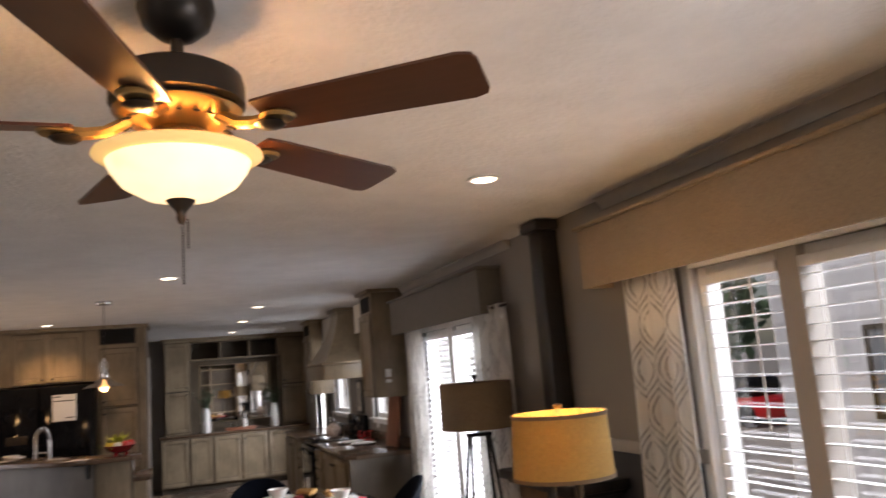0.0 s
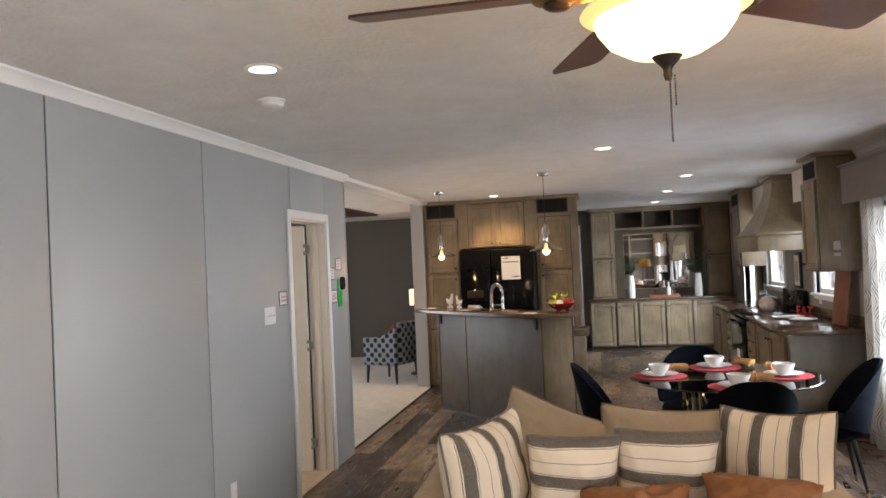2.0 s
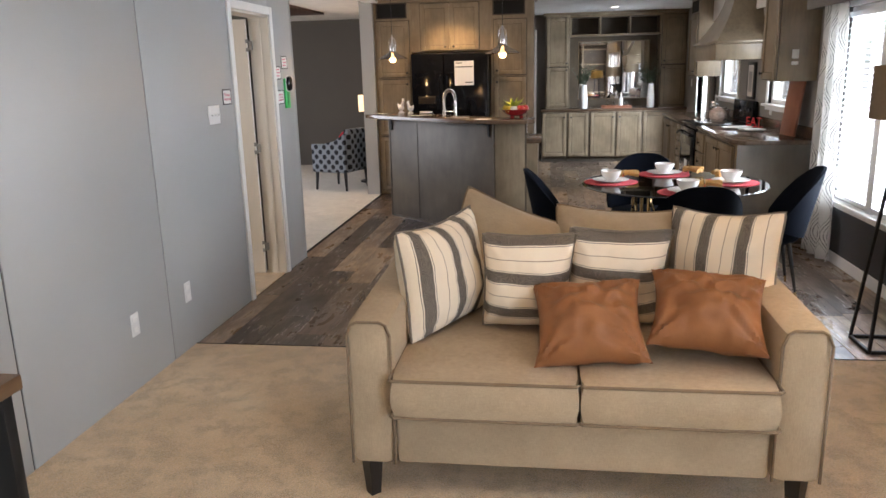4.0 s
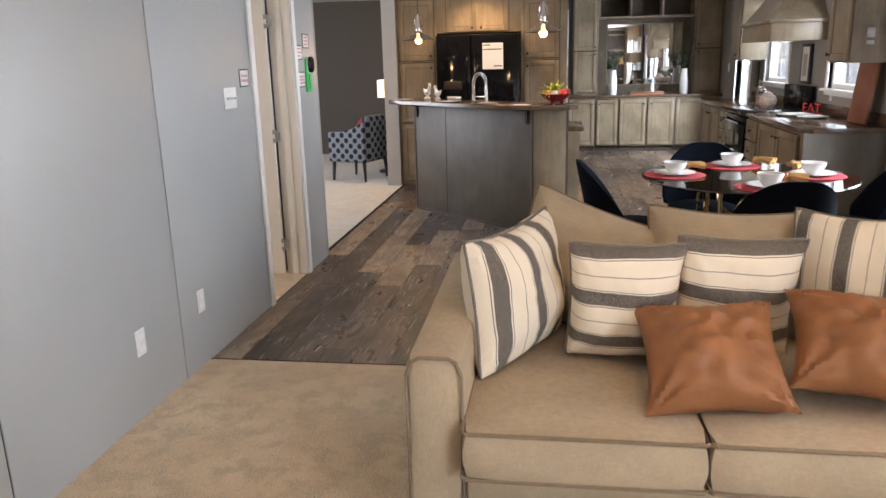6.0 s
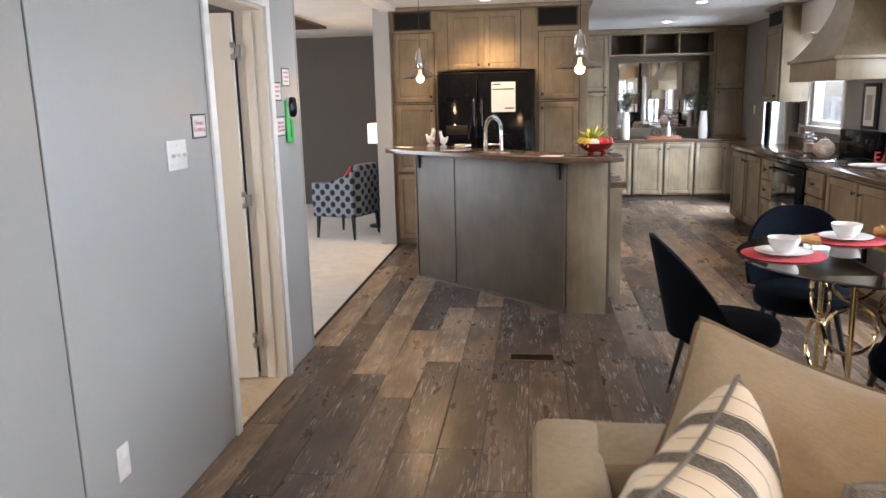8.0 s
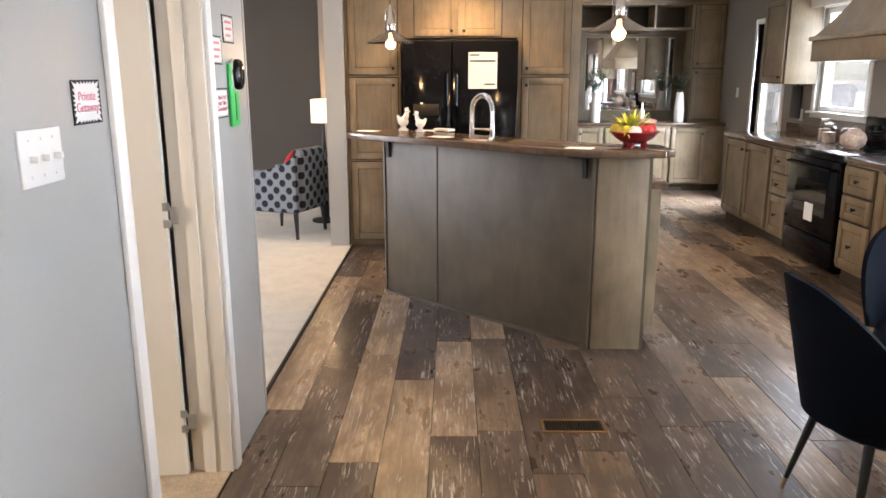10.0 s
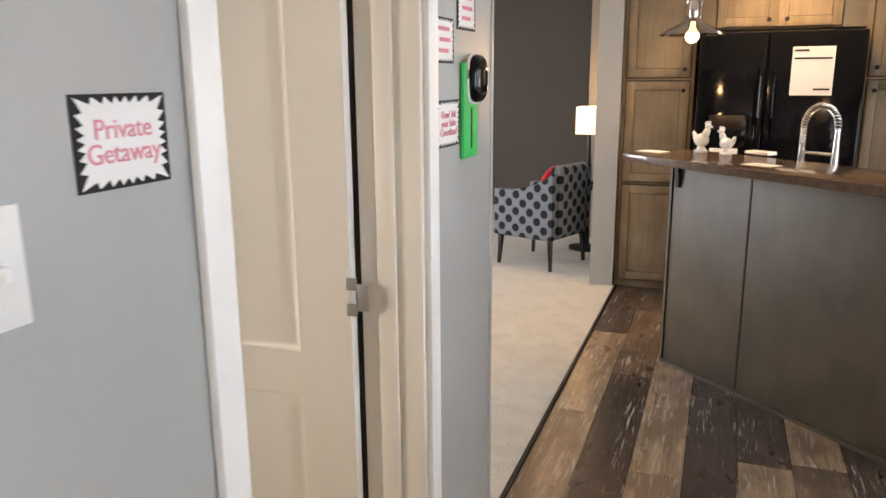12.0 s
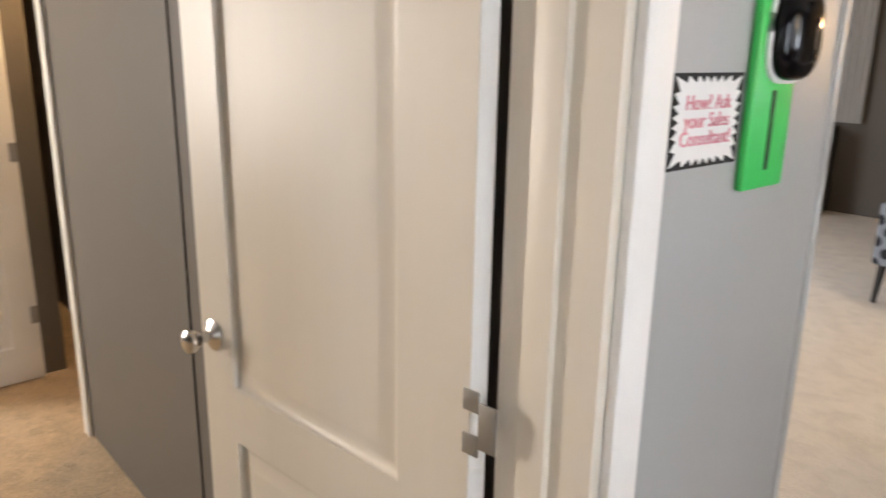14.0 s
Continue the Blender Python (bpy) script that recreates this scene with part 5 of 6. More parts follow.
def pillow(name, m, w, h, t, material, piping, label, group, slump=0.0, seed=0, pinch=0.07, folds=0.010, soft=0.42, ears=0.02):
    """A stuffed pillow: local x across, z up, plump along y, drawn-in sides and pointed corners."""
    p = thing(name, m, label, "pillow", group)
    bm, n = bmesh.new(), 34
    sides, edge = [], {}
    for s in (-1, 1):
        grid = []
        for j in range(n + 1):
            row = []
            for i in range(n + 1):
                u, v = 2 * i / n - 1, 2 * j / n - 1
                rim_here = abs(u) == 1 or abs(v) == 1
                if rim_here and s == 1:
                    row.append(edge[i, j])
                    continue
                x = w / 2 * u * (1 - pinch * (1 - v * v))
                z = h / 2 * v * (1 - pinch * (1 - u * u)) - slump * h * (1 - u * u) * max(0, v) ** 2
                x, z = x * (1 - ears * v ** 8), z * (1 - ears * u ** 8)
                f = (max(0, 1 - u * u) * max(0, 1 - v * v)) ** soft
                q = noise.noise(Vector((u * 1.6 + seed, v * 1.6, s * 3.0 + seed)))
                ridge = 1 - 2 * abs(noise.noise(Vector((u * 2.6 + seed, v * 2.6 + 1.4 * u, s * 5))))
                crease = folds * (0.75 * noise.noise(Vector((u * 4 + seed, v * 4, s * 5))) - 0.30 * max(0, ridge - 0.5) / 0.5) * f
                for cu in (-1, 1):
                    for cv in (-1, 1):
                        away = math.hypot(u - cu, v - cv)
                        crease += s * 0.45 * folds * math.exp(-1.5 * away) * math.sin(11 * math.atan2(v - cv, u - cu) + seed * 1.7 + cu) * min(1, 3 * f)
                y = s * t / 2 * f * (1 + 0.22 * q) + crease
                vert = bm.verts.new((x, y, z))
                if rim_here:
                    edge[i, j] = vert
                row.append(vert)
            grid.append(row)
        sides.append(grid)
    for g in sides:
        for j in range(n):
            for i in range(n):
                bm.faces.new((g[j][i], g[j][i + 1], g[j + 1][i + 1], g[j + 1][i]))
    ring = [edge[i, 0] for i in range(n)] + [edge[n, j] for j in range(n)] + [edge[i, n] for i in range(n, 0, -1)] + [edge[0, j] for j in range(n, 0, -1)]
    line = [v.co.copy() for v in ring]
    part("cover", bm, material, p)
    if piping:
        part("piping", tube(line, 0.0055, 6, True), piping, p)
    return p


# two plain back pillows, then the striped ones, then the two suede ones
pillow("back_pillow", facing((-0.078, 3.49, 0.742), (0.94, -0.10, -0.33), (0.25, 0.24, 0.9)), 0.60, 0.48, 0.24, SOFA, SOFACORD, "beige back pillow slumped with one corner up", "back pillows", 0.02, 1, 0.065)
pillow("back_pillow", facing((0.40, 3.47, 0.748), (1, 0.02, -0.05), (0.02, 0.22, 0.95)), 0.58, 0.46, 0.24, SOFA, SOFACORD, "beige back pillow leaning on the sofa back", "back pillows", 0.03, 2, 0.06)
pillow("striped_pillow", facing((-0.345, 3.15, 0.765), (0.27, 0.48, 0.03), (-0.06, 0.06, 0.95)), 0.50, 0.46, 0.25, STRIPE, PIPING, "cream pillow with upright charcoal stripes", "striped pillows", 0.03, 3, 0.075)
pillow("striped_pillow", facing((0.01, 3.10, 0.750), (-0.02, 0.10, -0.97), (0.94, 0.06, 0.02)), 0.40, 0.37, 0.21, STRIPE, PIPING, "small cream pillow with level charcoal stripes", "striped pillows", 0.03, 4, 0.075)
pillow("striped_pillow", facing((0.36, 3.16, 0.752), (-0.06, 0.10, -0.97), (0.94, 0.10, 0.04)), 0.41, 0.41, 0.21, STRIPE, PIPING, "small cream pillow with level charcoal stripes", "striped pillows", 0.03, 5, 0.075)
pillow("striped_pillow", facing((0.785, 3.28, 0.775), (0.42, -0.26, 0.02), (0.22, 0.16, 0.95)), 0.46, 0.46, 0.23, STRIPE, PIPING, "cream pillow with slanting charcoal stripes", "striped pillows", 0.03, 6, 0.075)
pillow("suede_pillow", facing((0.235, 2.86, 0.662), (1, 0.0, 0.07), (-0.06, 0.28, 0.19)), 0.41, 0.38, 0.23, SUEDE, None, "tan suede pillow lying on the seat", "suede pillows", 0.0, 7, 0.12, 0.030, 0.52, 0.0)
pillow("suede_pillow", facing((0.655, 2.88, 0.704), (0.36, -0.05, -0.02), (0.22, 0.25, 0.17)), 0.41, 0.36, 0.23, SUEDE, None, "tan suede pillow leaning on the sofa arm", "suede pillows", 0.0, 8, 0.12, 0.030, 0.52, 0.0)

shelf = thing("built_in_shelf", pose(1.02, YS, 0), "brown built-in wall shelf with dark open bays", "shelf")
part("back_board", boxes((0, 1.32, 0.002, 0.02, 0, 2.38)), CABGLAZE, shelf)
for x in (0.0, 0.38, 1.28):
    part("upright", boxes((x, x + 0.04, 0.021, 0.36, 0.0, 2.38), bevel=0.003), CABINET, shelf)
for z in (0.60, 1.18, 1.62, 2.16, 2.34):
    part("shelf_board", boxes((0.041, 0.379, 0.021, 0.35, z, z + 0.035), bevel=0.003), CABINET, shelf)
    part("shelf_board", boxes((0.421, 1.279, 0.021, 0.35, z, z + 0.035), bevel=0.003), CABINET, shelf)

desk = thing("side_desk", pose(-1.70, 1.42, 0), "brown wooden desk with black metal legs by the wall", "desk")
part("desktop", boxes((-0.30, 0.31, -0.60, 0.59, 0.725, 0.770), bevel=0.004), TABLEWOOD, desk)
for x in (-0.25, 0.26):
    for y in (-0.55, 0.54):
        part("leg", boxes((x - 0.035, x + 0.035, y - 0.02, y + 0.02, 0.006, 0.724), bevel=0.003), BLACKMETAL, desk)
part("apron", boxes((-0.24, 0.25, 0.525, 0.545, 0.66, 0.724), bevel=0.002), BLACKMETAL, desk)

table = thing("end_table", pose(1.66, 2.72, 0), "dark wooden end table beside the sofa", "table")
part("tabletop", lathe([(0, 0.585), (0.25, 0.585), (0.262, 0.595), (0.262, 0.61), (0.25, 0.62), (0, 0.62)], 40), BLACKWOOD, table)
for k in range(3):
    a = math.tau * k / 3 + 0.4
    part("leg", rod(bmesh.new(), (0.21 * math.cos(a), 0.21 * math.sin(a), 0.006), (0.12 * math.cos(a), 0.12 * math.sin(a), 0.586), 0.014, 0.02), BLACKWOOD, table)


def drum_shade(r0, r1, z0, z1):
    return lathe([(r0, z0), (r1, z1), (r1 - 0.003, z1), (r0 - 0.003, z0), (r0, z0)], 56)


tl = thing("table_lamp", pose(1.635, 2.72, 0.62), "table lamp with a wide tan linen drum shade, lit", "table lamp")
part("shade", drum_shade(0.192, 0.180, 0.585, 0.825), LINEN, tl, "tan linen drum shade")
for z, r in ((0.585, 0.1932), (0.811, 0.1825)):
    part("shade_trim", lathe([(r, z), (r, z + 0.014), (r + 0.0015, z + 0.014), (r + 0.0015, z), (r, z)], 56), LINENDARK, tl)
for x in (-0.055, 0.055):
    part("stem", rod(bmesh.new(), (x * 1.6, 0, 0.02), (x, 0, 0.57), 0.020, 0.016), BLACKMETAL, tl)
part("base", lathe([(0, 0), (0.11, 0), (0.112, 0.012), (0.09, 0.022), (0, 0.022)], 32), BLACKMETAL, tl)
part("crossbar", rod(bmesh.new(), (-0.08, 0, 0.575), (0.08, 0, 0.575), 0.008), NICKEL, tl)
part("harp", tube([(0, 0, 0.575), (0.05, 0, 0.64), (0.06, 0, 0.72), (0.03, 0, 0.80), (0, 0, 0.83)], 0.003, 6), BRASSY, tl)
part("finial", lathe([(0, 0.828), (0.006, 0.828), (0.006, 0.836), (0.018, 0.842), (0.019, 0.852), (0.010, 0.858), (0, 0.86)], 16), BRASSY, tl)
part("bulb", lathe([(0, 0.60), (0.018, 0.61), (0.03, 0.65), (0.02, 0.69), (0, 0.70)], 16), glow("lit_lamp_bulb", (1.0, 0.62, 0.30), 10.0), tl)
lamp("table_lamp_light", "POINT", pose(1.635, 2.70, 1.34), 14, WARM, 0.03)

fl = thing("floor_lamp", pose(1.995, 4.45, 0), "black framed floor lamp with a brown burlap drum shade", "floor lamp")
part("shade", drum_shade(0.225, 0.222, 1.265, 1.540), LINENDARK, fl, "brown burlap drum shade")
part("finial", lathe([(0, 1.54), (0.007, 1.54), (0.007, 1.558), (0.018, 1.57), (0.018, 1.582), (0, 1.592)], 14), BLACKMETAL, fl)
part("spider", tube([(-0.218, 0, 1.53), (0, 0, 1.538), (0.218, 0, 1.53)], 0.003, 6), BLACKMETAL, fl)
part("neck", rod(bmesh.new(), (0, 0, 1.235), (0, 0, 1.54), 0.007), BLACKMETAL, fl)
part("top_plate", boxes((-0.075, 0.075, -0.03, 0.03, 1.215, 1.236), bevel=0.003), BLACKMETAL, fl)
for sx in (-1, 1):
    for sy in (-1, 1):
        part("leg", rod(bmesh.new(), (0.16 * sx, 0.13 * sy, 0.012), (0.06 * sx, 0.022 * sy, 1.22), 0.011, 0.011, 4), BLACKMETAL, fl)
    part("foot_bar", boxes((0.16 * sx - 0.01, 0.16 * sx + 0.01, -0.13, 0.13, 0.001, 0.02), bevel=0.002), BLACKMETAL, fl)
for sy in (-1, 1):
    part("foot_bar", boxes((-0.15, 0.15, 0.13 * sy - 0.01, 0.13 * sy + 0.01, 0.001, 0.02), bevel=0.002), BLACKMETAL, fl)

# fireplace with mantel and boxed flue
fp = thing("fireplace", pose(0, 3.79, 0), "stacked brown stone fireplace with dark mantel and boxed flue", "fireplace")
part("firebox", boxes((2.10, XR - 0.02, -0.34, 0.34, 0.008, 0.968), bevel=0.004), CHARCOAL, fp)
STONE = plain("brown_ledge_stone", (0.15, 0.095, 0.055), 0.8, var=0.35, scale=7, fine=60, relief=0.6)
rng = random.Random(5)
for k in range(11):
    y = -0.35
    while y < 0.34:
        w = min(0.10 + 0.16 * rng.random(), 0.35 - y)
        if w > 0.03:
            part("stone", boxes((2.085 - 0.02 * rng.random(), 2.105, y + 0.003, y + w - 0.003, 0.01 + 0.088 * k, 0.01 + 0.088 * k + 0.083), bevel=0.006), STONE, fp)
        y += w
part("mantel", boxes((2.0, XR - 0.02, -0.42, 0.42, 0.995, 1.045), bevel=0.006), BLACKWOOD, fp)
part("mantel_bed_mould", boxes((2.04, XR - 0.02, -0.38, 0.38, 0.970, 0.994), bevel=0.005), BLACKWOOD, fp)
part("flue", boxes((2.22, XR - 0.02, 0.045, 0.185, 1.046, 2.37), bevel=0.004), BLACKWOOD, fp)
part("flue_cap", boxes((2.18, XR - 0.02, 0.01, 0.22, 2.371, 2.43), bevel=0.012), BLACKWOOD, fp)

# ---- dining ----
TX, TY, TZ = 0.95, 5.50, 0.775
dt = thing("dining_table", pose(TX, TY, 0), "round smoked glass dining table on a gold ring base", "table")
part("glass_top", lathe([(0, TZ - 0.012), (0.615, TZ - 0.012), (0.622, TZ - 0.006), (0.615, TZ), (0, TZ)], 64), SMOKED, dt, "round smoked glass top")


def ring(c, r, normal_angle, t=0.010):
    """A standing metal ring whose plane contains the vertical."""
    ca, sa = math.cos(normal_angle), math.sin(normal_angle)
    return tube([(c[0] + r * math.cos(a) * ca, c[1] + r * math.cos(a) * sa, c[2] + r * math.sin(a)) for a in (math.tau * k / 28 for k in range(28))], t, 8, True)


for k in range(4):
    a = math.pi / 4 + k * math.pi / 2
    cx, cy = 0.26 * math.cos(a), 0.26 * math.sin(a)
    part("post", rod(bmesh.new(), (cx, cy, 0.0), (cx, cy, TZ - 0.013), 0.013), GOLD, dt)
    b = a + math.pi / 2
    mx_, my_ = 0.26 * math.cos(math.pi / 4) * (math.cos(a) + math.cos(b)) / 1.4142, 0.26 * math.cos(math.pi / 4) * (math.sin(a) + math.sin(b)) / 1.4142
    ang = math.atan2(math.sin(b) - math.sin(a), math.cos(b) - math.cos(a))
    part("ring", ring((mx_ * 1.4, my_ * 1.4, 0.60), 0.105, ang), GOLD, dt)
    part("ring", ring((mx_ * 1.4, my_ * 1.4, 0.34), 0.125, ang), GOLD, dt)
part("base_ring", tube([(0.27 * math.cos(t), 0.27 * math.sin(t), 0.02) for t in (math.tau * k / 40 for k in range(40))], 0.014, 8, True), GOLD, dt)
part("top_ring", tube([(0.27 * math.cos(t), 0.27 * math.sin(t), TZ - 0.026) for t in (math.tau * k / 40 for k in range(40))], 0.012, 8, True), GOLD, dt)


def dining_chair(m, label):
    """A velvet barrel-back chair: local +y is the way it faces."""
    c = thing("dining_chair", m, label, "chair", "chairs round the table")
    part("seat", lathe([(0, 0.36), (0.20, 0.36), (0.235, 0.385), (0.245, 0.43), (0.232, 0.468), (0.18, 0.485), (0, 0.49)], 40), VELVET, c)
    bm, n, m_ = bmesh.new(), 32, 10
    outer, inner = [], []
    for j in range(m_ + 1):
        k = j / m_
        ro, ri = [], []
        for i in range(n + 1):
            a = radians(-168 + 156 * i / n)          # round the rear
            s = abs(2 * i / n - 1)
            top = 0.875 - 0.42 * max(0, s - 0.10) ** 1.8
            z0 = 0.40 + 0.10 * max(0, s - 0.25) ** 1.2
            z = z0 + (top - z0) * k
            lean = 0.085 * (z - 0.42) / 0.4
            r = 0.262 + lean
            th = 0.042 * (1 - 0.5 * k ** 4) * (1 - 0.55 * s ** 6)
            ro.append(bm.verts.new((r * math.cos(a), r * math.sin(a) - 0.01, z)))
            ri.append(bm.verts.new(((r - th) * math.cos(a), (r - th) * math.sin(a) - 0.01, z)))
        outer.append(ro), inner.append(ri)
    for j in range(m_):
        for i in range(n):
            bm.faces.new((outer[j][i], outer[j][i + 1], outer[j + 1][i + 1], outer[j + 1][i]))
            bm.faces.new((inner[j][i], inner[j + 1][i], inner[j + 1][i + 1], inner[j][i + 1]))
    for i in range(n):
        bm.faces.new((outer[m_][i], outer[m_][i + 1], inner[m_][i + 1], inner[m_][i]))
        bm.faces.new((outer[0][i], inner[0][i], inner[0][i + 1], outer[0][i + 1]))
    for j in range(m_):
        bm.faces.new((outer[j][0], outer[j + 1][0], inner[j + 1][0], inner[j][0]))
        bm.faces.new((outer[j][n], inner[j][n], inner[j + 1][n], outer[j + 1][n]))
    part("backrest", bm, VELVET, c)
    for sx in (-1, 1):
        for sy in (-1, 1):
            g = part("leg", rod(bmesh.new(), (0.215 * sx, 0.205 * sy, 0.05), (0.15 * sx, 0.15 * sy, 0.372), 0.009, 0.017, 12), BLACKMETAL, c)
            part("leg_tip", rod(bmesh.new(), (0.225 * sx, 0.2135 * sy, 0.0), (0.215 * sx, 0.205 * sy, 0.0505), 0.0085, 0.0095, 12), GOLD, g, "gold leg tip")
    return c


dining_chair(pose(0.285, 5.52, 0, 0, 0, -88), "black velvet barrel-back dining chair with tapered legs")
dining_chair(pose(0.82, 6.10, 0, 0, 0, 170), "black velvet barrel-back dining chair on the kitchen side")
dining_chair(pose(1.58, 5.56, 0, 0, 0, 82), "blue-black velvet barrel-back dining chair near the window")
dining_chair(pose(0.98, 5.02, 0, 0, 0, 4), "black velvet barrel-back dining chair behind the sofa")

for (cx, cy), na in (((0.53, 5.54), 0.3), ((0.95, 5.91), -0.6), ((1.33, 5.49), 1.2), ((0.97, 5.07), 0.1)):
    mat_ = thing("placemat", pose(cx, cy, TZ), "round red woven placemat on the glass table", "placemat", "place settings")
    part("weave", lathe([(0, 0), (0.185, 0), (0.187, 0.002), (0.185, 0.004), (0, 0.004)], 40), REDMAT, mat_)
    pl = thing("plate", pose(cx, cy, TZ + 0.004), "white ceramic dinner plate on a placemat", "plate", "place settings")
    part("dish", lathe([(0, 0), (0.075, 0), (0.085, 0.006), (0.125, 0.016), (0.127, 0.018), (0.122, 0.019), (0.083, 0.010), (0, 0.006)], 40), CERAMIC, pl)
    bo = thing("bowl", pose(cx, cy, TZ + 0.011), "white ceramic bowl set on a plate", "bowl", "place settings")
    part("bowl_body", lathe([(0, 0), (0.035, 0), (0.037, 0.006), (0.056, 0.026), (0.069, 0.056), (0.072, 0.072), (0.069, 0.072), (0.065, 0.055), (0.050, 0.026), (0, 0.010)], 36), CERAMIC, bo)
    bm = bmesh.new()
    for k in range(5):
        a = na + 0.5 * (k - 2) * 0.35
        tube([(0, 0, 0.012 + 0.004 * k), (0.06 * math.cos(a), 0.06 * math.sin(a), 0.03), (0.14 * math.cos(a), 0.14 * math.sin(a), 0.016 + 0.012 * (k % 2))], 0.017, 7, bm=bm)
    nk = thing("napkin", pose(cx + 0.15 * math.cos(na + 0.8), cy + 0.15 * math.sin(na + 0.8), TZ + 0.016), "folded mustard cloth napkin in a ring", "napkin", "place settings")
    part("cloth", bm, NAPKIN, nk)
    part("napkin_ring", tube([(0.03, 0.028 * math.cos(t), 0.022 + 0.028 * math.sin(t)) for t in (math.tau * k / 16 for k in range(16))], 0.005, 6, True), GOLD, nk)

# ---- on the bar and counters ----
fau = thing("kitchen_faucet", pose(-1.03, 8.40, 0.915), "chrome spring-neck kitchen faucet behind the bar", "faucet")
part("stem", lathe([(0, 0), (0.028, 0), (0.028, 0.02), (0.018, 0.03), (0.016, 0.25), (0.011, 0.255), (0.011, 0.34), (0, 0.34)], 20), NICKEL, fau)
dx, dy = -0.72, -0.69
arc = [(0.085 * (1 - math.cos(a)), 0.34 + 0.105 * math.sin(a)) for a in (math.pi * k / 40 for k in range(41))]
hose = part("hose", tube([(p * 0.80, -p * 0.6, z) for p, z in arc], 0.009, 8), DARKMETAL, fau, "dark inner hose")
coil = []
for k in range(421):
    s = k / 420
    if s < 0.22:
        p, z, a = 0.0, 0.256 + 0.084 * s / 0.22, 0.0
    else:
        a = math.pi * (s - 0.22) / 0.78
        p, z = 0.085 * (1 - math.cos(a)), 0.34 + 0.105 * math.sin(a)
    w = math.tau * 28 * s
    out, side = 0.0145 * math.cos(w), 0.0145 * math.sin(w)
    p, z = p - out * math.cos(a), z + out * math.sin(a)
    coil.append((p * 0.80 + side * 0.6, -p * 0.6 + side * 0.8, z))
part("spring_neck", tube(coil, 0.0034, 5), NICKEL, fau, "chrome coil spring")
part("spray_head", rod(bmesh.new(), (0.136, -0.102, 0.16), (0.136, -0.102, 0.345), 0.018, 0.012), NICKEL, fau)
part("holder_arm", rod(bmesh.new(), (0, 0, 0.22), (0.136, -0.102, 0.22), 0.007), NICKEL, fau)
part("lever", rod(bmesh.new(), (0, 0, 0.07), (-0.05, 0.03, 0.12), 0.007, 0.005), NICKEL, fau)
sk = thing("sink", pose(-0.86, 8.20, 0.9155, 0, 0, -42.5), "white sink set in the island counter", "sink")
part("rim", boxes((-0.30, 0.30, -0.02, 0.20, 0, 0.006), bevel=0.002), CERAMIC, sk)

bowl = thing("fruit_bowl", pose(-0.205, 7.19, 1.125), "red ceramic footed bowl filled with fruit and leaves", "fruit bowl")
part("dish", lathe([(0, 0.02), (0.05, 0.02), (0.095, 0.045), (0.125, 0.075), (0.135, 0.080), (0.128, 0.084), (0.09, 0.055), (0, 0.035)], 36), REDGLOSS, bowl)
for k in range(3):
    a = math.tau * k / 3
    part("foot", lathe([(0, 0), (0.016, 0), (0.02, 0.012), (0.012, 0.026), (0, 0.03)], 12), REDGLOSS, bowl, "", pose(0.055 * math.cos(a), 0.055 * math.sin(a), 0))
for x, y, z, r, mt, nm in ((-0.06, -0.03, 0.085, 0.036, FRUIT_Y, "lemon"), (0.05, -0.05, 0.088, 0.036, FRUIT_R, "apple"), (0.085, 0.02, 0.09, 0.036, FRUIT_R, "apple"), (-0.01, -0.06, 0.085, 0.034, CERAMIC, "pale_fruit"), (-0.085, 0.03, 0.09, 0.034, FRUIT_Y, "lemon"), (0.02, 0.05, 0.09, 0.036, FRUIT_R, "apple")):
    fr_ = thing(nm, pose(-0.205 + x, 7.19 + y, 1.125 + z), "glossy ripe fruit heaped in the red bowl", "fruit", "fruit in the bowl")
    bm = bmesh.new()
    bmesh.ops.create_uvsphere(bm, u_segments=18, v_segments=12, radius=r)
    for v in bm.verts:
        v.co.z *= 0.92
        if math.hypot(v.co.x, v.co.y) < r * 0.3 and v.co.z > 0:
            v.co.z -= 0.006
    part("flesh", bm, mt, fr_)
    part("stem", rod(bmesh.new(), (0, 0, r * 0.7), (0.003, 0, r * 1.15), 0.0018, seg=5), BLACKWOOD, fr_)


def leaf(bm, base, d, length, width, droop):
    d = Vector(d).normalized()
    side = d.cross(Vector((0, 0, 1)))
    side = side.normalized() if side.length > 1e-3 else Vector((1, 0, 0))
    prev, n = None, 5
    for k in range(n + 1):
        s = k / n
        c = Vector(base) + d * length * s + Vector((0, 0, -droop * s * s))
        w = width * math.sin(math.pi * min(1, 0.12 + 0.88 * s)) * 0.5
        row = (bm.verts.new(c - side * w), bm.verts.new(c + Vector((0, 0, -0.2 * w))), bm.verts.new(c + side * w))
        if prev:
            for i in range(2):
                bm.faces.new((prev[i], prev[i + 1], row[i + 1], row[i]))
        prev = row


rng = random.Random(3)
bm = bmesh.new()
for k in range(120):
    a, e = rng.random() * math.tau, 0.05 + 1.1 * rng.random()
    leaf(bm, (-0.05 + 0.05 * rng.random(), 0.03 * rng.random(), 0.085), (math.cos(a) * math.cos(e), math.sin(a) * math.cos(e), math.sin(e)), 0.10 + 0.09 * rng.random(), 0.014, 0.045)
part("leaves", bm, BROMELIAD, bowl, "spiky yellow-green leaves")

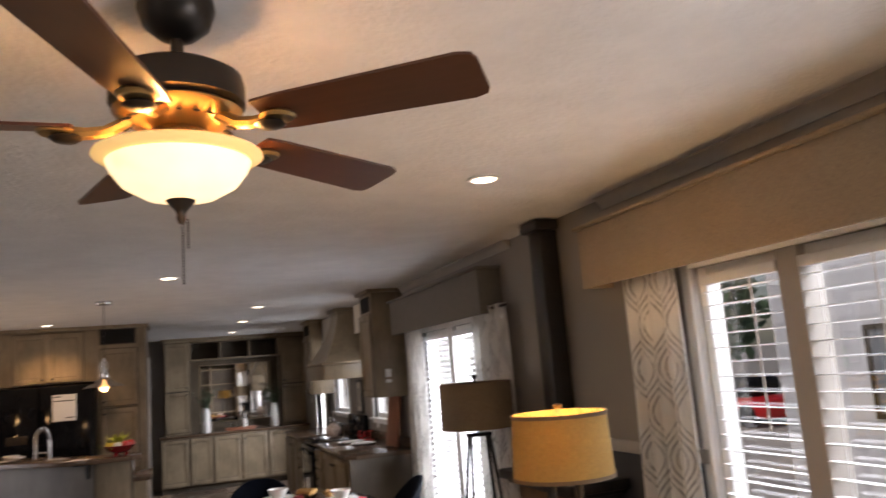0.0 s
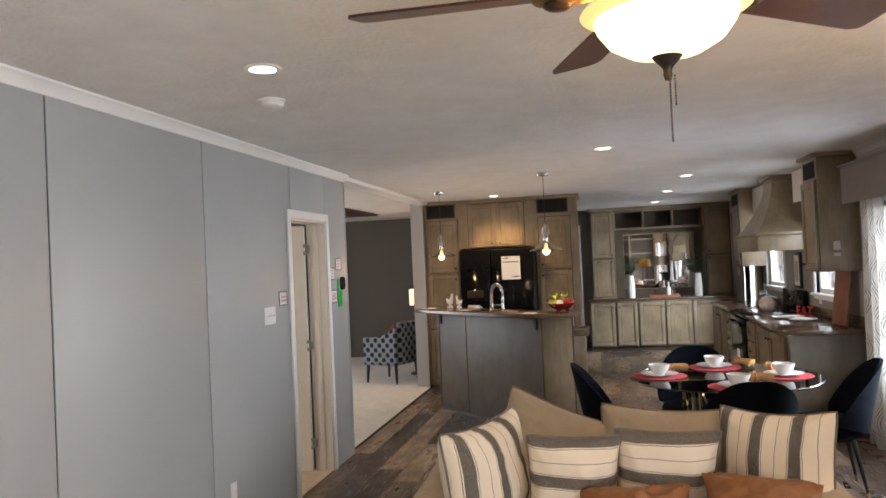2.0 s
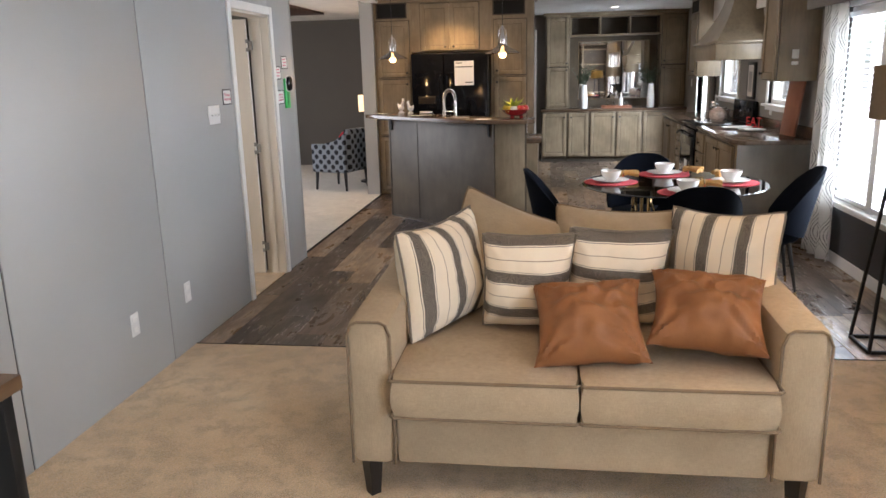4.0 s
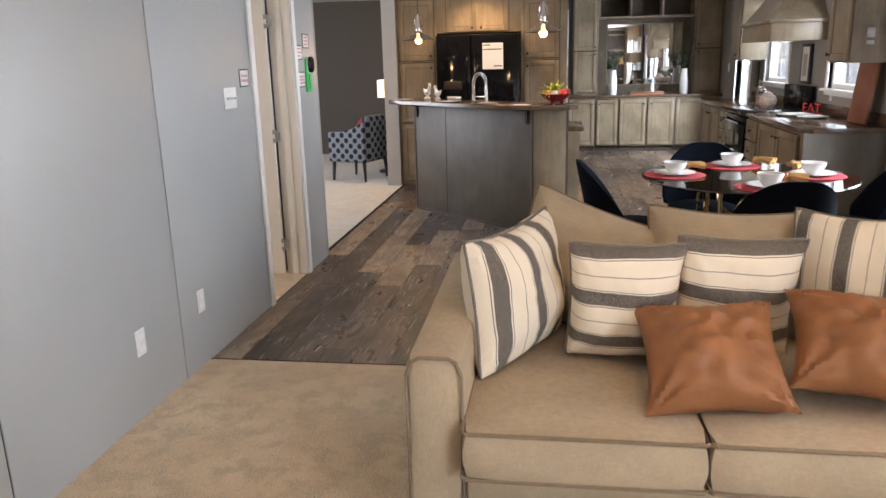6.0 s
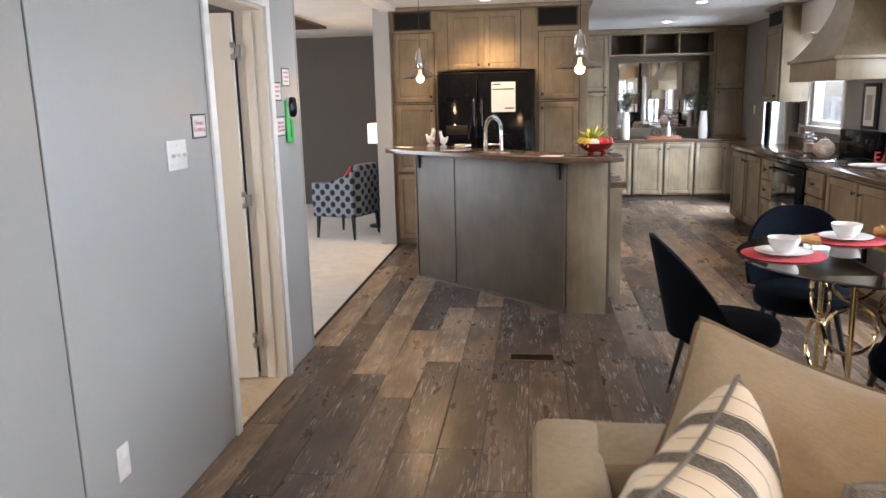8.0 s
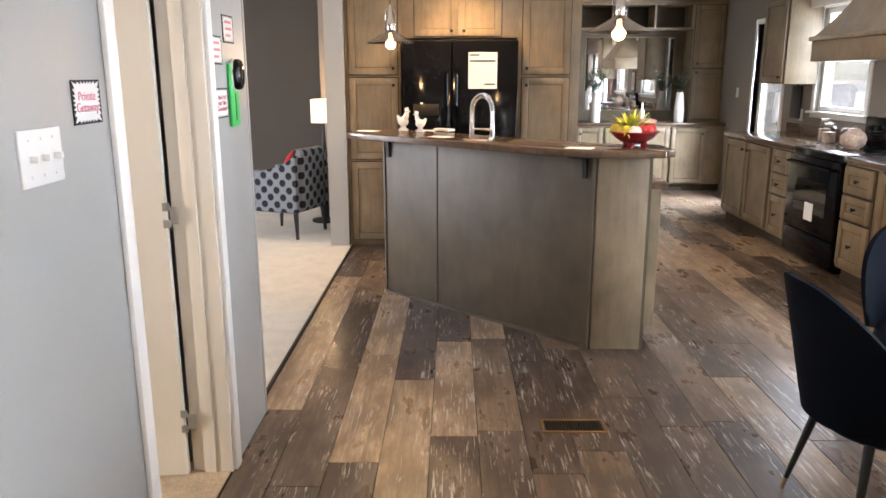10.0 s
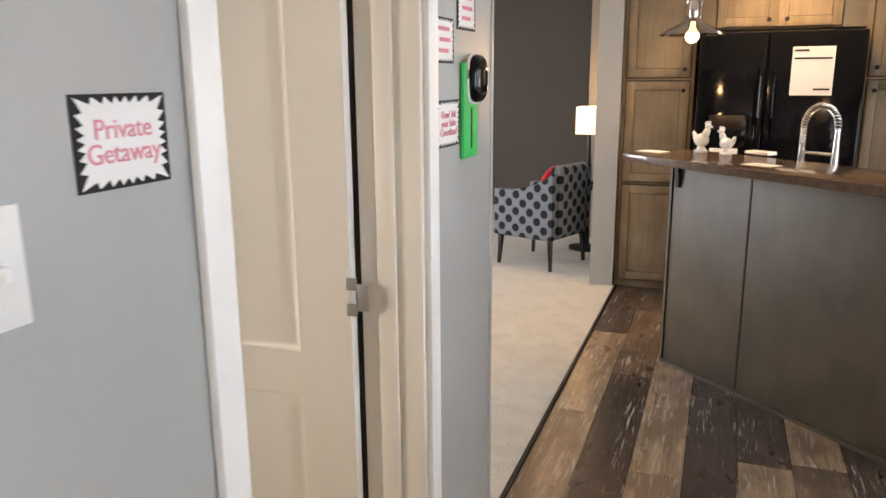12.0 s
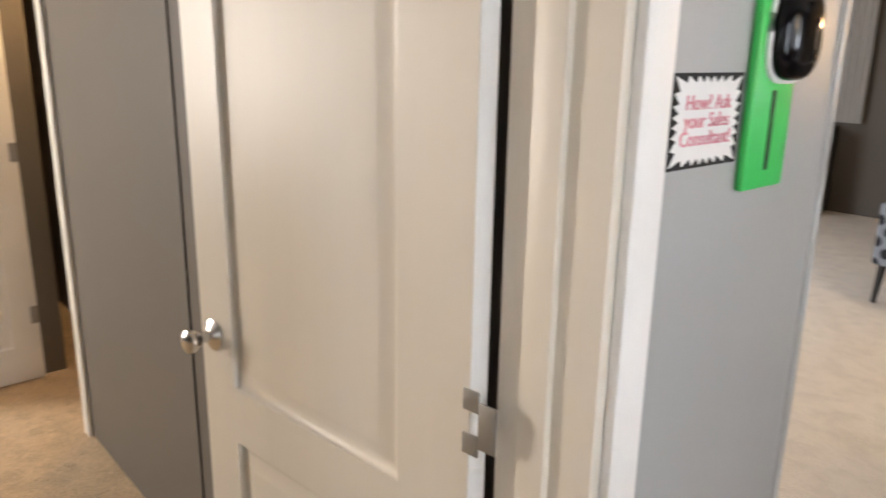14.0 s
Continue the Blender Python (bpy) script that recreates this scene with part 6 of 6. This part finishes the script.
for x, y, k, turn in ((-1.50, 8.36, 1.0, -35), (-1.38, 8.27, 0.86, 150)):
    ro = thing("rooster_figurine", pose(x, y, 1.125, 0, 0, turn), "small white ceramic rooster figurine on the bar", "figurine", "figurines on the bar")
    bm = lathe([(0, 0), (0.034, 0), (0.036, 0.008), (0.020, 0.020), (0.016, 0.034), (0, 0.036)], 20)

    def lump(px, pz, rx, rz, tilt=0, ry=None):
        bmesh.ops.create_icosphere(bm, subdivisions=3, radius=1, matrix=Matrix.Translation((px, 0, pz)) @ Matrix.Rotation(radians(tilt), 4, "Y") @ Matrix.Diagonal((rx, ry or rx, rz, 1)))

    lump(0.0, 0.062, 0.040, 0.034, 0, 0.032)
    lump(0.024, 0.095, 0.019, 0.036, 22, 0.019)
    lump(0.036, 0.132, 0.016, 0.016)
    lump(0.055, 0.130, 0.008, 0.004)
    for q in range(4):
        lump(0.046 - 0.009 * q, 0.150 - 0.004 * (q > 2), 0.005, 0.009, 0, 0.003)
    lump(0.044, 0.114, 0.004, 0.009)
    for q in range(4):
        lump(-0.030 - 0.004 * q, 0.062 + 0.008 * q, 0.012, 0.022, -64 + 12 * q, 0.010)
    bmesh.ops.scale(bm, vec=(k, k, k), verts=bm.verts)
    part("rooster", bm, CERAMIC, ro)
tr = thing("soap_dish", pose(-1.22, 8.32, 1.125, 0, 0, -42), "low white tray on the bar", "tray")
part("tray", boxes((-0.07, 0.07, -0.035, 0.035, 0, 0.018), bevel=0.006), CERAMIC, tr)

for x, y, turn in ((-1.735, 8.34, -30), (-1.235, 7.835, -40), (-0.50, 7.12, -25)):
    card = thing("paper_card", pose(x, y, 1.1252, 0, 0, turn), "blank white paper card lying on the bar top", "card", "cards on the bar")
    part("sheet", boxes((-0.07, 0.07, -0.05, 0.05, 0, 0.0012)), PAPER, card)

for x in (0.70, 1.79):
    va = thing("vase", pose(x, 13.10, 0.885), "tall white ceramic vase with grey-green foliage", "vase", "vases before the mirror")
    part("body", lathe([(0, 0), (0.055, 0), (0.062, 0.01), (0.066, 0.16), (0.052, 0.31), (0.045, 0.37), (0.048, 0.385), (0.042, 0.385), (0.040, 0.36), (0.0, 0.33)], 28), CERAMIC, va)
    bm = bmesh.new()
    for k in range(18):
        a, e = rng.random() * math.tau, 0.75 + 0.6 * rng.random()
        d = Vector((math.cos(a) * math.cos(e), math.sin(a) * math.cos(e), math.sin(e)))
        L = 0.20 + 0.20 * rng.random()
        rod(bm, (0, 0, 0.35), Vector((0, 0, 0.37)) + d * L, 0.002, 0.001, 5)
        for j in range(9):
            b = Vector((0, 0, 0.37)) + d * L * (0.25 + 0.75 * j / 8)
            q = rng.random() * math.tau
            leaf(bm, b, (math.cos(q), math.sin(q), 0.4), 0.065, 0.032, 0.01)
    part("foliage", bm, LEAF, va, "grey-green eucalyptus foliage")

ti = thing("serving_tray", pose(1.24, 13.12, 0.885), "dark wooden tray with glassware before the mirror", "tray")
part("board", boxes((-0.24, 0.24, -0.12, 0.12, 0, 0.014), bevel=0.004), BOARDWOOD, ti)
part("tray_rim", boxes((-0.24, 0.24, -0.12, -0.108, 0.0145, 0.045), (-0.24, 0.24, 0.108, 0.12, 0.0145, 0.045), bevel=0.002), BOARDWOOD, ti)
for x, h, r in ((-0.14, 0.12, 0.03), (-0.05, 0.10, 0.032), (0.07, 0.24, 0.032), (0.15, 0.10, 0.03)):
    gl = thing("glass_bottle" if h > 0.2 else "drinking_glass", pose(1.24 + x, 13.10, 0.899), "clear glassware standing on the wooden tray", "glassware", "glassware on the tray")
    prof = [(0, 0), (r, 0), (r, h), (r - 0.002, h), (r - 0.003, 0.006), (0, 0.006)] if h < 0.2 else [(0, 0), (r, 0), (r, 0.13), (0.012, 0.17), (0.012, h), (0.009, h), (0.009, 0.168), (r - 0.003, 0.128), (r - 0.003, 0.005), (0, 0.005)]
    part("glass", lathe(prof, 20), CLEAR if h < 0.2 else CERAMIC, gl)

CZ = 0.915
cb = thing("cutting_board", facing((2.25, 7.30, CZ + 0.245), (0.10, -0.99, 0), (0.12, 0, 0.97)), "reddish wooden cutting board leaning on the wall", "cutting board")
part("board", boxes((-0.15, 0.15, -0.011, 0.011, -0.24, 0.24), bevel=0.006), BOARDWOOD, cb)
ea = thing("decor_letters", pose(2.22, 8.42, CZ, 0, 0, -62), "red standing metal letters on the counter", "sign")
writing("letters", "EAT", 0.13, REDPAINT, ea, pose(0, 0, 0.049, 90))
part("foot", boxes((-0.12, 0.12, -0.02, 0.02, 0, 0.006), bevel=0.002), REDPAINT, ea)
for x, y, w in ((2.02, 8.24, 0.15), (2.08, 7.92, 0.13)):
    dp = thing("serving_plate", pose(x, y, CZ), "white plate with a folded cloth on the counter", "plate", "plates on the counter")
    part("dish", lathe([(0, 0), (w * 0.7, 0), (w, 0.014), (w, 0.018), (w * 0.7, 0.006), (0, 0.006)], 32), CERAMIC, dp)
    part("cloth", boxes((-w * 0.6, w * 0.6, -0.05, 0.05, 0.0065, 0.026), bevel=0.008), PAPER, dp)
SPECK = plain("speckled_ceramic", (0.46, 0.34, 0.26), 0.4, var=0.6, scale=40)
gj = thing("patterned_jar", pose(2.03, 9.22, 0.9185), "round patterned ceramic jar with lid", "jar")
part("body", lathe([(0, 0), (0.05, 0), (0.085, 0.035), (0.094, 0.075), (0.08, 0.12), (0.045, 0.145), (0, 0.147)], 28), SPECK, gj)
part("lid", lathe([(0, 0.147), (0.045, 0.1475), (0.04, 0.158), (0.012, 0.164), (0.012, 0.178), (0, 0.18)], 20), SPECK, gj)
for x, y, h, r in ((2.14, 9.92, 0.20, 0.055), (2.10, 9.76, 0.17, 0.06), (2.18, 9.62, 0.14, 0.055)):
    ja = thing("glass_jar", pose(x, y, CZ), "glass storage jar with dry goods and a metal lid", "jar", "jars on the counter")
    j = part("glass", lathe([(0, 0), (r, 0), (r, h * 0.8), (r * 0.7, h * 0.9), (r * 0.7, h * 0.92), (0, h * 0.92)], 24), CLEAR, ja)
    part("contents", lathe([(0, 0.006), (r - 0.006, 0.006), (r - 0.006, h * 0.55), (0, h * 0.6)], 20), SPECK, ja)
    part("lid", lathe([(0, h * 0.921), (r * 0.78, h * 0.921), (r * 0.78, h), (0, h)], 24), NICKEL, ja)
cb2 = thing("memo_board", pose(XR - 0.012, 10.98, 1.22), "small black hanging board with handle on the wall", "memo board")
part("board", boxes((-0.006, 0.006, -0.11, 0.11, -0.16, 0.16), bevel=0.005), BLACKWOOD, cb2)
part("handle", boxes((-0.006, 0.006, -0.02, 0.02, 0.161, 0.22), bevel=0.004), BLACKWOOD, cb2)
pf = thing("picture_frame", pose(XR - 0.004, 9.06, 1.37), "small framed print above the range", "picture")
part("frame", boxes((-0.02, 0, -0.16, 0.16, -0.20, 0.20), bevel=0.004), BLACKWOOD, pf)
part("mat_board", boxes((-0.023, -0.0205, -0.10, 0.10, -0.17, 0.17)), CREAM, pf)
part("print", boxes((-0.025, -0.0235, -0.06, 0.06, -0.12, 0.10)), TRIMTAUPE, pf)


def plate_on(name, y, z, w, h, x, side, label, kind_, group=""):
    t = thing(name, pose(x, y, z), label, kind_, group)
    part("plate", boxes((0, side * 0.006, -w / 2, w / 2, -h / 2, h / 2), bevel=0.002), PLASTIC, t)
    return t


for y in (3.593, 4.17):
    o = plate_on("outlet_plate", y, 0.345, 0.07, 0.118, XL, 1, "white outlet plate on the grey wall", "outlet", "outlet plates")
    for z in (-0.027, 0.027):
        part("socket", boxes((0.0062, 0.008, -0.016, 0.016, z - 0.013, z + 0.013), bevel=0.003), WHITE, o)
sw_ = plate_on("switch_plate", 4.757, 1.335, 0.160, 0.115, XL, 1, "white triple light switch plate", "switch")
for y in (-0.046, 0, 0.046):
    part("toggle_slot", boxes((0.0061, 0.0066, y - 0.008, y + 0.008, -0.014, 0.014)), PLASTIC, sw_)
    for z in (-0.038, 0.038):
        part("screw", lathe([(0, 0.002), (0.003, 0.0015), (0.0035, 0), (0, 0)], 10), PLASTIC, sw_, "", pose(0.006, y, z, 0, 90))
    part("toggle", boxes((0.0067, 0.024, y - 0.005, y + 0.005, -0.008, 0.006), bevel=0.002), WHITE, sw_)
for y in (8.30, 10.86, 9.45):
    plate_on("outlet_plate", y, 1.10, 0.07, 0.118, XR, -1, "white outlet plate on the kitchen wall", "outlet", "outlet plates")
bed_outlet = thing("outlet_plate", pose(-3.144, 5.90, 0.438), "white outlet plate on the bedroom wall", "outlet", "outlet plates")
part("plate", boxes((-0.035, 0.035, -0.007, -0.0005, -0.058, 0.058), bevel=0.002), PLASTIC, bed_outlet)
plate_on("switch_plate", 12.62, 1.28, 0.075, 0.118, XR, -1, "white switch plate beside the outer door", "switch")


def sign(y, z, w, h, text, size, label):
    """A black card with a jagged white burst and marker writing, on the grey wall."""
    s = thing("paper_sign", pose(XL + 0.001, y, z, 0, 0, 90), label, "sign", "paper signs")
    part("card", boxes((-w / 2, w / 2, -0.0015, 0.0005, -h / 2, h / 2)), INK, s)
    bm, pts = bmesh.new(), []
    n = 56
    for k in range(n):
        a = math.tau * k / n
        q = 1.0 if k % 2 else 0.84
        c, sn = math.cos(a), math.sin(a)
        r = 0.47 / max(abs(c), abs(sn)) * q
        pts.append((r * c * w, r * sn * h))
    for yy in (-0.0022, -0.0016):
        mid_ = bm.verts.new((0, yy, 0))
        vs = [bm.verts.new((x, yy, zz)) for x, zz in pts]
        for k in range(n):
            bm.faces.new((mid_, vs[k], vs[(k + 1) % n]))
    part("burst", bm, PAPER, s)
    if text:
        writing("writing", text, size, PINK, s, pose(0, -0.0027, 0, 90))
    else:
        for zz, a, b in ((0.026, -0.3, 0.25), (0.002, -0.25, 0.3), (-0.022, -0.28, 0.2)):
            part("written_line", boxes((a * w, b * w, -0.0030, -0.0024, zz - 0.005, zz + 0.004)), PINK, s)


sign(4.978, 1.438, 0.135, 0.100, "Private\nGetaway", 0.030, "black and white card reading Private Getaway")
sign(5.998, 1.398, 0.155, 0.108, "How? Ask\nyour Sales\nConsultant!", 0.024, "black and white card with pink handwriting")
sign(5.972, 1.585, 0.128, 0.10, "", 0, "black and white card with pink lines")
sign(6.13, 1.665, 0.135, 0.10, "", 0, "black and white card with pink lines")
gd = thing("door_hanger_device", pose(XL, 6.14, 1.42), "bright green plastic holder with a black oval device", "device")
part("holder", boxes((0.001, 0.014, -0.058, 0.050, -0.115, 0.12), bevel=0.005), GREEN, gd)
part("slot", boxes((0.0141, 0.0155, -0.010, -0.002, -0.09, 0.01)), BLACKMETAL, gd)
bm = bmesh.new()
bmesh.ops.create_uvsphere(bm, u_segments=40, v_segments=20, radius=1)
for v in bm.verts:
    v.co.y, v.co.z = (math.copysign(abs(q) ** 0.62, q) for q in (v.co.y, v.co.z))
bmesh.ops.transform(bm, matrix=Matrix.Translation((0.024, 0.015, 0.08)) @ Matrix.Diagonal((0.018, 0.054, 0.058, 1)), verts=bm.verts)
part("oval_device", bm, BLACKGLOSS, gd, "black oval device with pale rim")
part("oval_rim", tube([(0.016, 0.015 + 0.055 * math.copysign(abs(math.cos(t)) ** 0.62, math.cos(t)), 0.08 + 0.059 * math.copysign(abs(math.sin(t)) ** 0.62, math.sin(t))) for t in (math.tau * k / 32 for k in range(32))], 0.004, 6, True), PLASTIC, gd)

reg = thing("floor_register", pose(-0.633, 6.222, 0), "brown metal floor vent set in the planks", "vent")
part("frame", boxes((-0.14, 0.14, -0.062, -0.048, 0.001, 0.006), (-0.14, 0.14, 0.048, 0.062, 0.001, 0.006), (-0.14, -0.125, -0.048, 0.048, 0.001, 0.006), (0.125, 0.14, -0.048, 0.048, 0.001, 0.006), bevel=0.001), BRASSY, reg)
part("well", boxes((-0.125, 0.125, -0.048, 0.048, -0.0005, 0.0008)), VENT, reg)
for k in range(20):
    part("fin", boxes((-0.119 + 0.0125 * k - 0.003, -0.119 + 0.0125 * k + 0.003, -0.047, 0.047, 0.001, 0.005)), DARKMETAL, reg)

# ---- den ----
ac = thing("armchair", pose(-2.745, 10.26, 0.006, 0, 0, 70), "grey armchair with black lozenge pattern and dark legs", "armchair")
part("seat", boxes((-0.22, 0.22, -0.24, 0.27, 0.28, 0.45), bevel=0.04), DOTS, ac)


def tub_side(x0, x1):
    bm = boxes((x0, x1, -0.28, 0.28, 0.25, 0.63))
    bmesh.ops.subdivide_edges(bm, edges=list(bm.edges), cuts=8, use_grid_fill=True)
    for v in bm.verts:
        k = (v.co.y + 0.28) / 0.56
        if v.co.z > 0.45:
            v.co.z += 0.16 * max(0, 1 - k * 1.9) ** 1.2 * (v.co.z - 0.45) / 0.19
    bmesh.ops.bevel(bm, geom=[e for e in bm.edges if e.calc_face_angle(0) > 0.8], offset=0.015, segments=2, profile=0.5, affect="EDGES")
    return bm


part("arm", tub_side(-0.295, -0.222), DOTS, ac), part("arm", tub_side(0.222, 0.295), DOTS, ac)
part("backrest", boxes((-0.221, 0.221, -0.30, -0.20, 0.25, 0.83), bevel=0.035), DOTS, ac)
for sx in (-1, 1):
    for sy in (-1, 1):
        part("leg", rod(bmesh.new(), (0.255 * sx, 0.25 * sy, 0), (0.245 * sx, 0.235 * sy, 0.252), 0.015, 0.026, 4), BLACKWOOD, ac)
dc = thing("cushion", pose(-2.68, 10.33, 0.60, 12, 0, -20), "red patterned cushion resting in the armchair", "pillow")
dc.matrix_basis = facing((-2.66, 10.24, 0.66), (0.34, 0.94, 0), (0.25, -0.1, 1))
bm = bmesh.new()
bmesh.ops.create_uvsphere(bm, u_segments=24, v_segments=12, radius=0.17, matrix=Matrix.Diagonal((1, 0.4, 0.95, 1)))
part("cover", bm, REDMAT, dc)
lt = thing("side_table", pose(-2.48, 10.86, 0.006), "dark wooden side table in the den", "table")
part("tabletop", lathe([(0, 0.56), (0.20, 0.56), (0.20, 0.585), (0, 0.585)], 32), BLACKWOOD, lt)
part("stem", lathe([(0, 0), (0.15, 0), (0.15, 0.02), (0.03, 0.04), (0.03, 0.56), (0, 0.56)], 24), BLACKWOOD, lt)
l2 = thing("table_lamp", pose(-2.48, 10.86, 0.591), "dark table lamp with a lit square cream shade", "table lamp")
part("shade", boxes((-0.105, 0.105, -0.105, 0.105, 0.435, 0.665), bevel=0.004), SHADELIT, l2, "lit cream shade")
part("base", lathe([(0, 0), (0.06, 0), (0.06, 0.015), (0.02, 0.03), (0.03, 0.12), (0.018, 0.25), (0.012, 0.434), (0, 0.434)], 20), BLACKWOOD, l2)
lamp("den_lamp_light", "POINT", pose(-2.46, 10.86, 1.34), 6, WARM, 0.06)
tv = thing("media_cabinet", pose(-5.2, 12.58, 0.006), "black low media cabinet in the den", "cabinet")
part("body", boxes((-0.9, 0.74, -0.25, 0.25, 0, 0.84), bevel=0.006), BLACKWOOD, tv)
part("door", boxes((-0.88, -0.14, -0.268, -0.251, 0.05, 0.80), bevel=0.003), BLACKWOOD, tv), part("door", boxes((-0.12, 0.72, -0.268, -0.251, 0.05, 0.80), bevel=0.003), BLACKWOOD, tv)

lamp("closet_light", "POINT", pose(-4.75, 6.14, 2.1), 18, WARM, 0.05)

dcur = thing("den_curtain", pose(-4.40, 12.78, 0.88), "pale grey curtain panel on the den wall", "curtain")
bm, prev = bmesh.new(), None
for k in range(25):
    xx, yy = -0.15 + 0.30 * k / 24, 0.018 * math.sin(k * 1.3)
    row = [bm.verts.new((xx, yy + o, z)) for o in (0, 0.003) for z in (0, 1.5)]
    if prev:
        for i, j in ((0, 1), (1, 3), (3, 2), (2, 0)):
            bm.faces.new((prev[i], prev[j], row[j], row[i]))
    prev = row
part("cloth", bm, PAINT, dcur)

# ---- floor planks ----
rng = random.Random(11)
PW = 0.2
meshes = {}


def plank_mesh(w, length):
    key = (round(w, 3), round(length, 2))
    if key not in meshes:
        g = 0.0012
        meshes[key] = mesh_of("plank", boxes((g, w - g, g, key[1] - g, -0.004, 0.0), bevel=0.0012), VINYL, False)
    return meshes[key]


x, col = XL - 0.042, 0
while x < XR - 0.01:
    w = min(PW, XR - x)
    y = 4.226 - (0.15, 0.70, 0.42, 0.95, 0.30)[col % 5] - 0.1 * (col % 3)
    while y < YB:
        a, b = max(y, 4.226), min(y + 1.15, YB)
        x0 = max(x, XL) if a < 6.34 and b < 6.45 else x
        if b - a > 0.02:
            ww = round(w - (x0 - x), 3)
            p = new("plank", plank_mesh(ww, b - a))
            p.parent = floor
            p.matrix_basis = pose(x0, a, 0)
        y += 1.15
    x += w
    col += 1
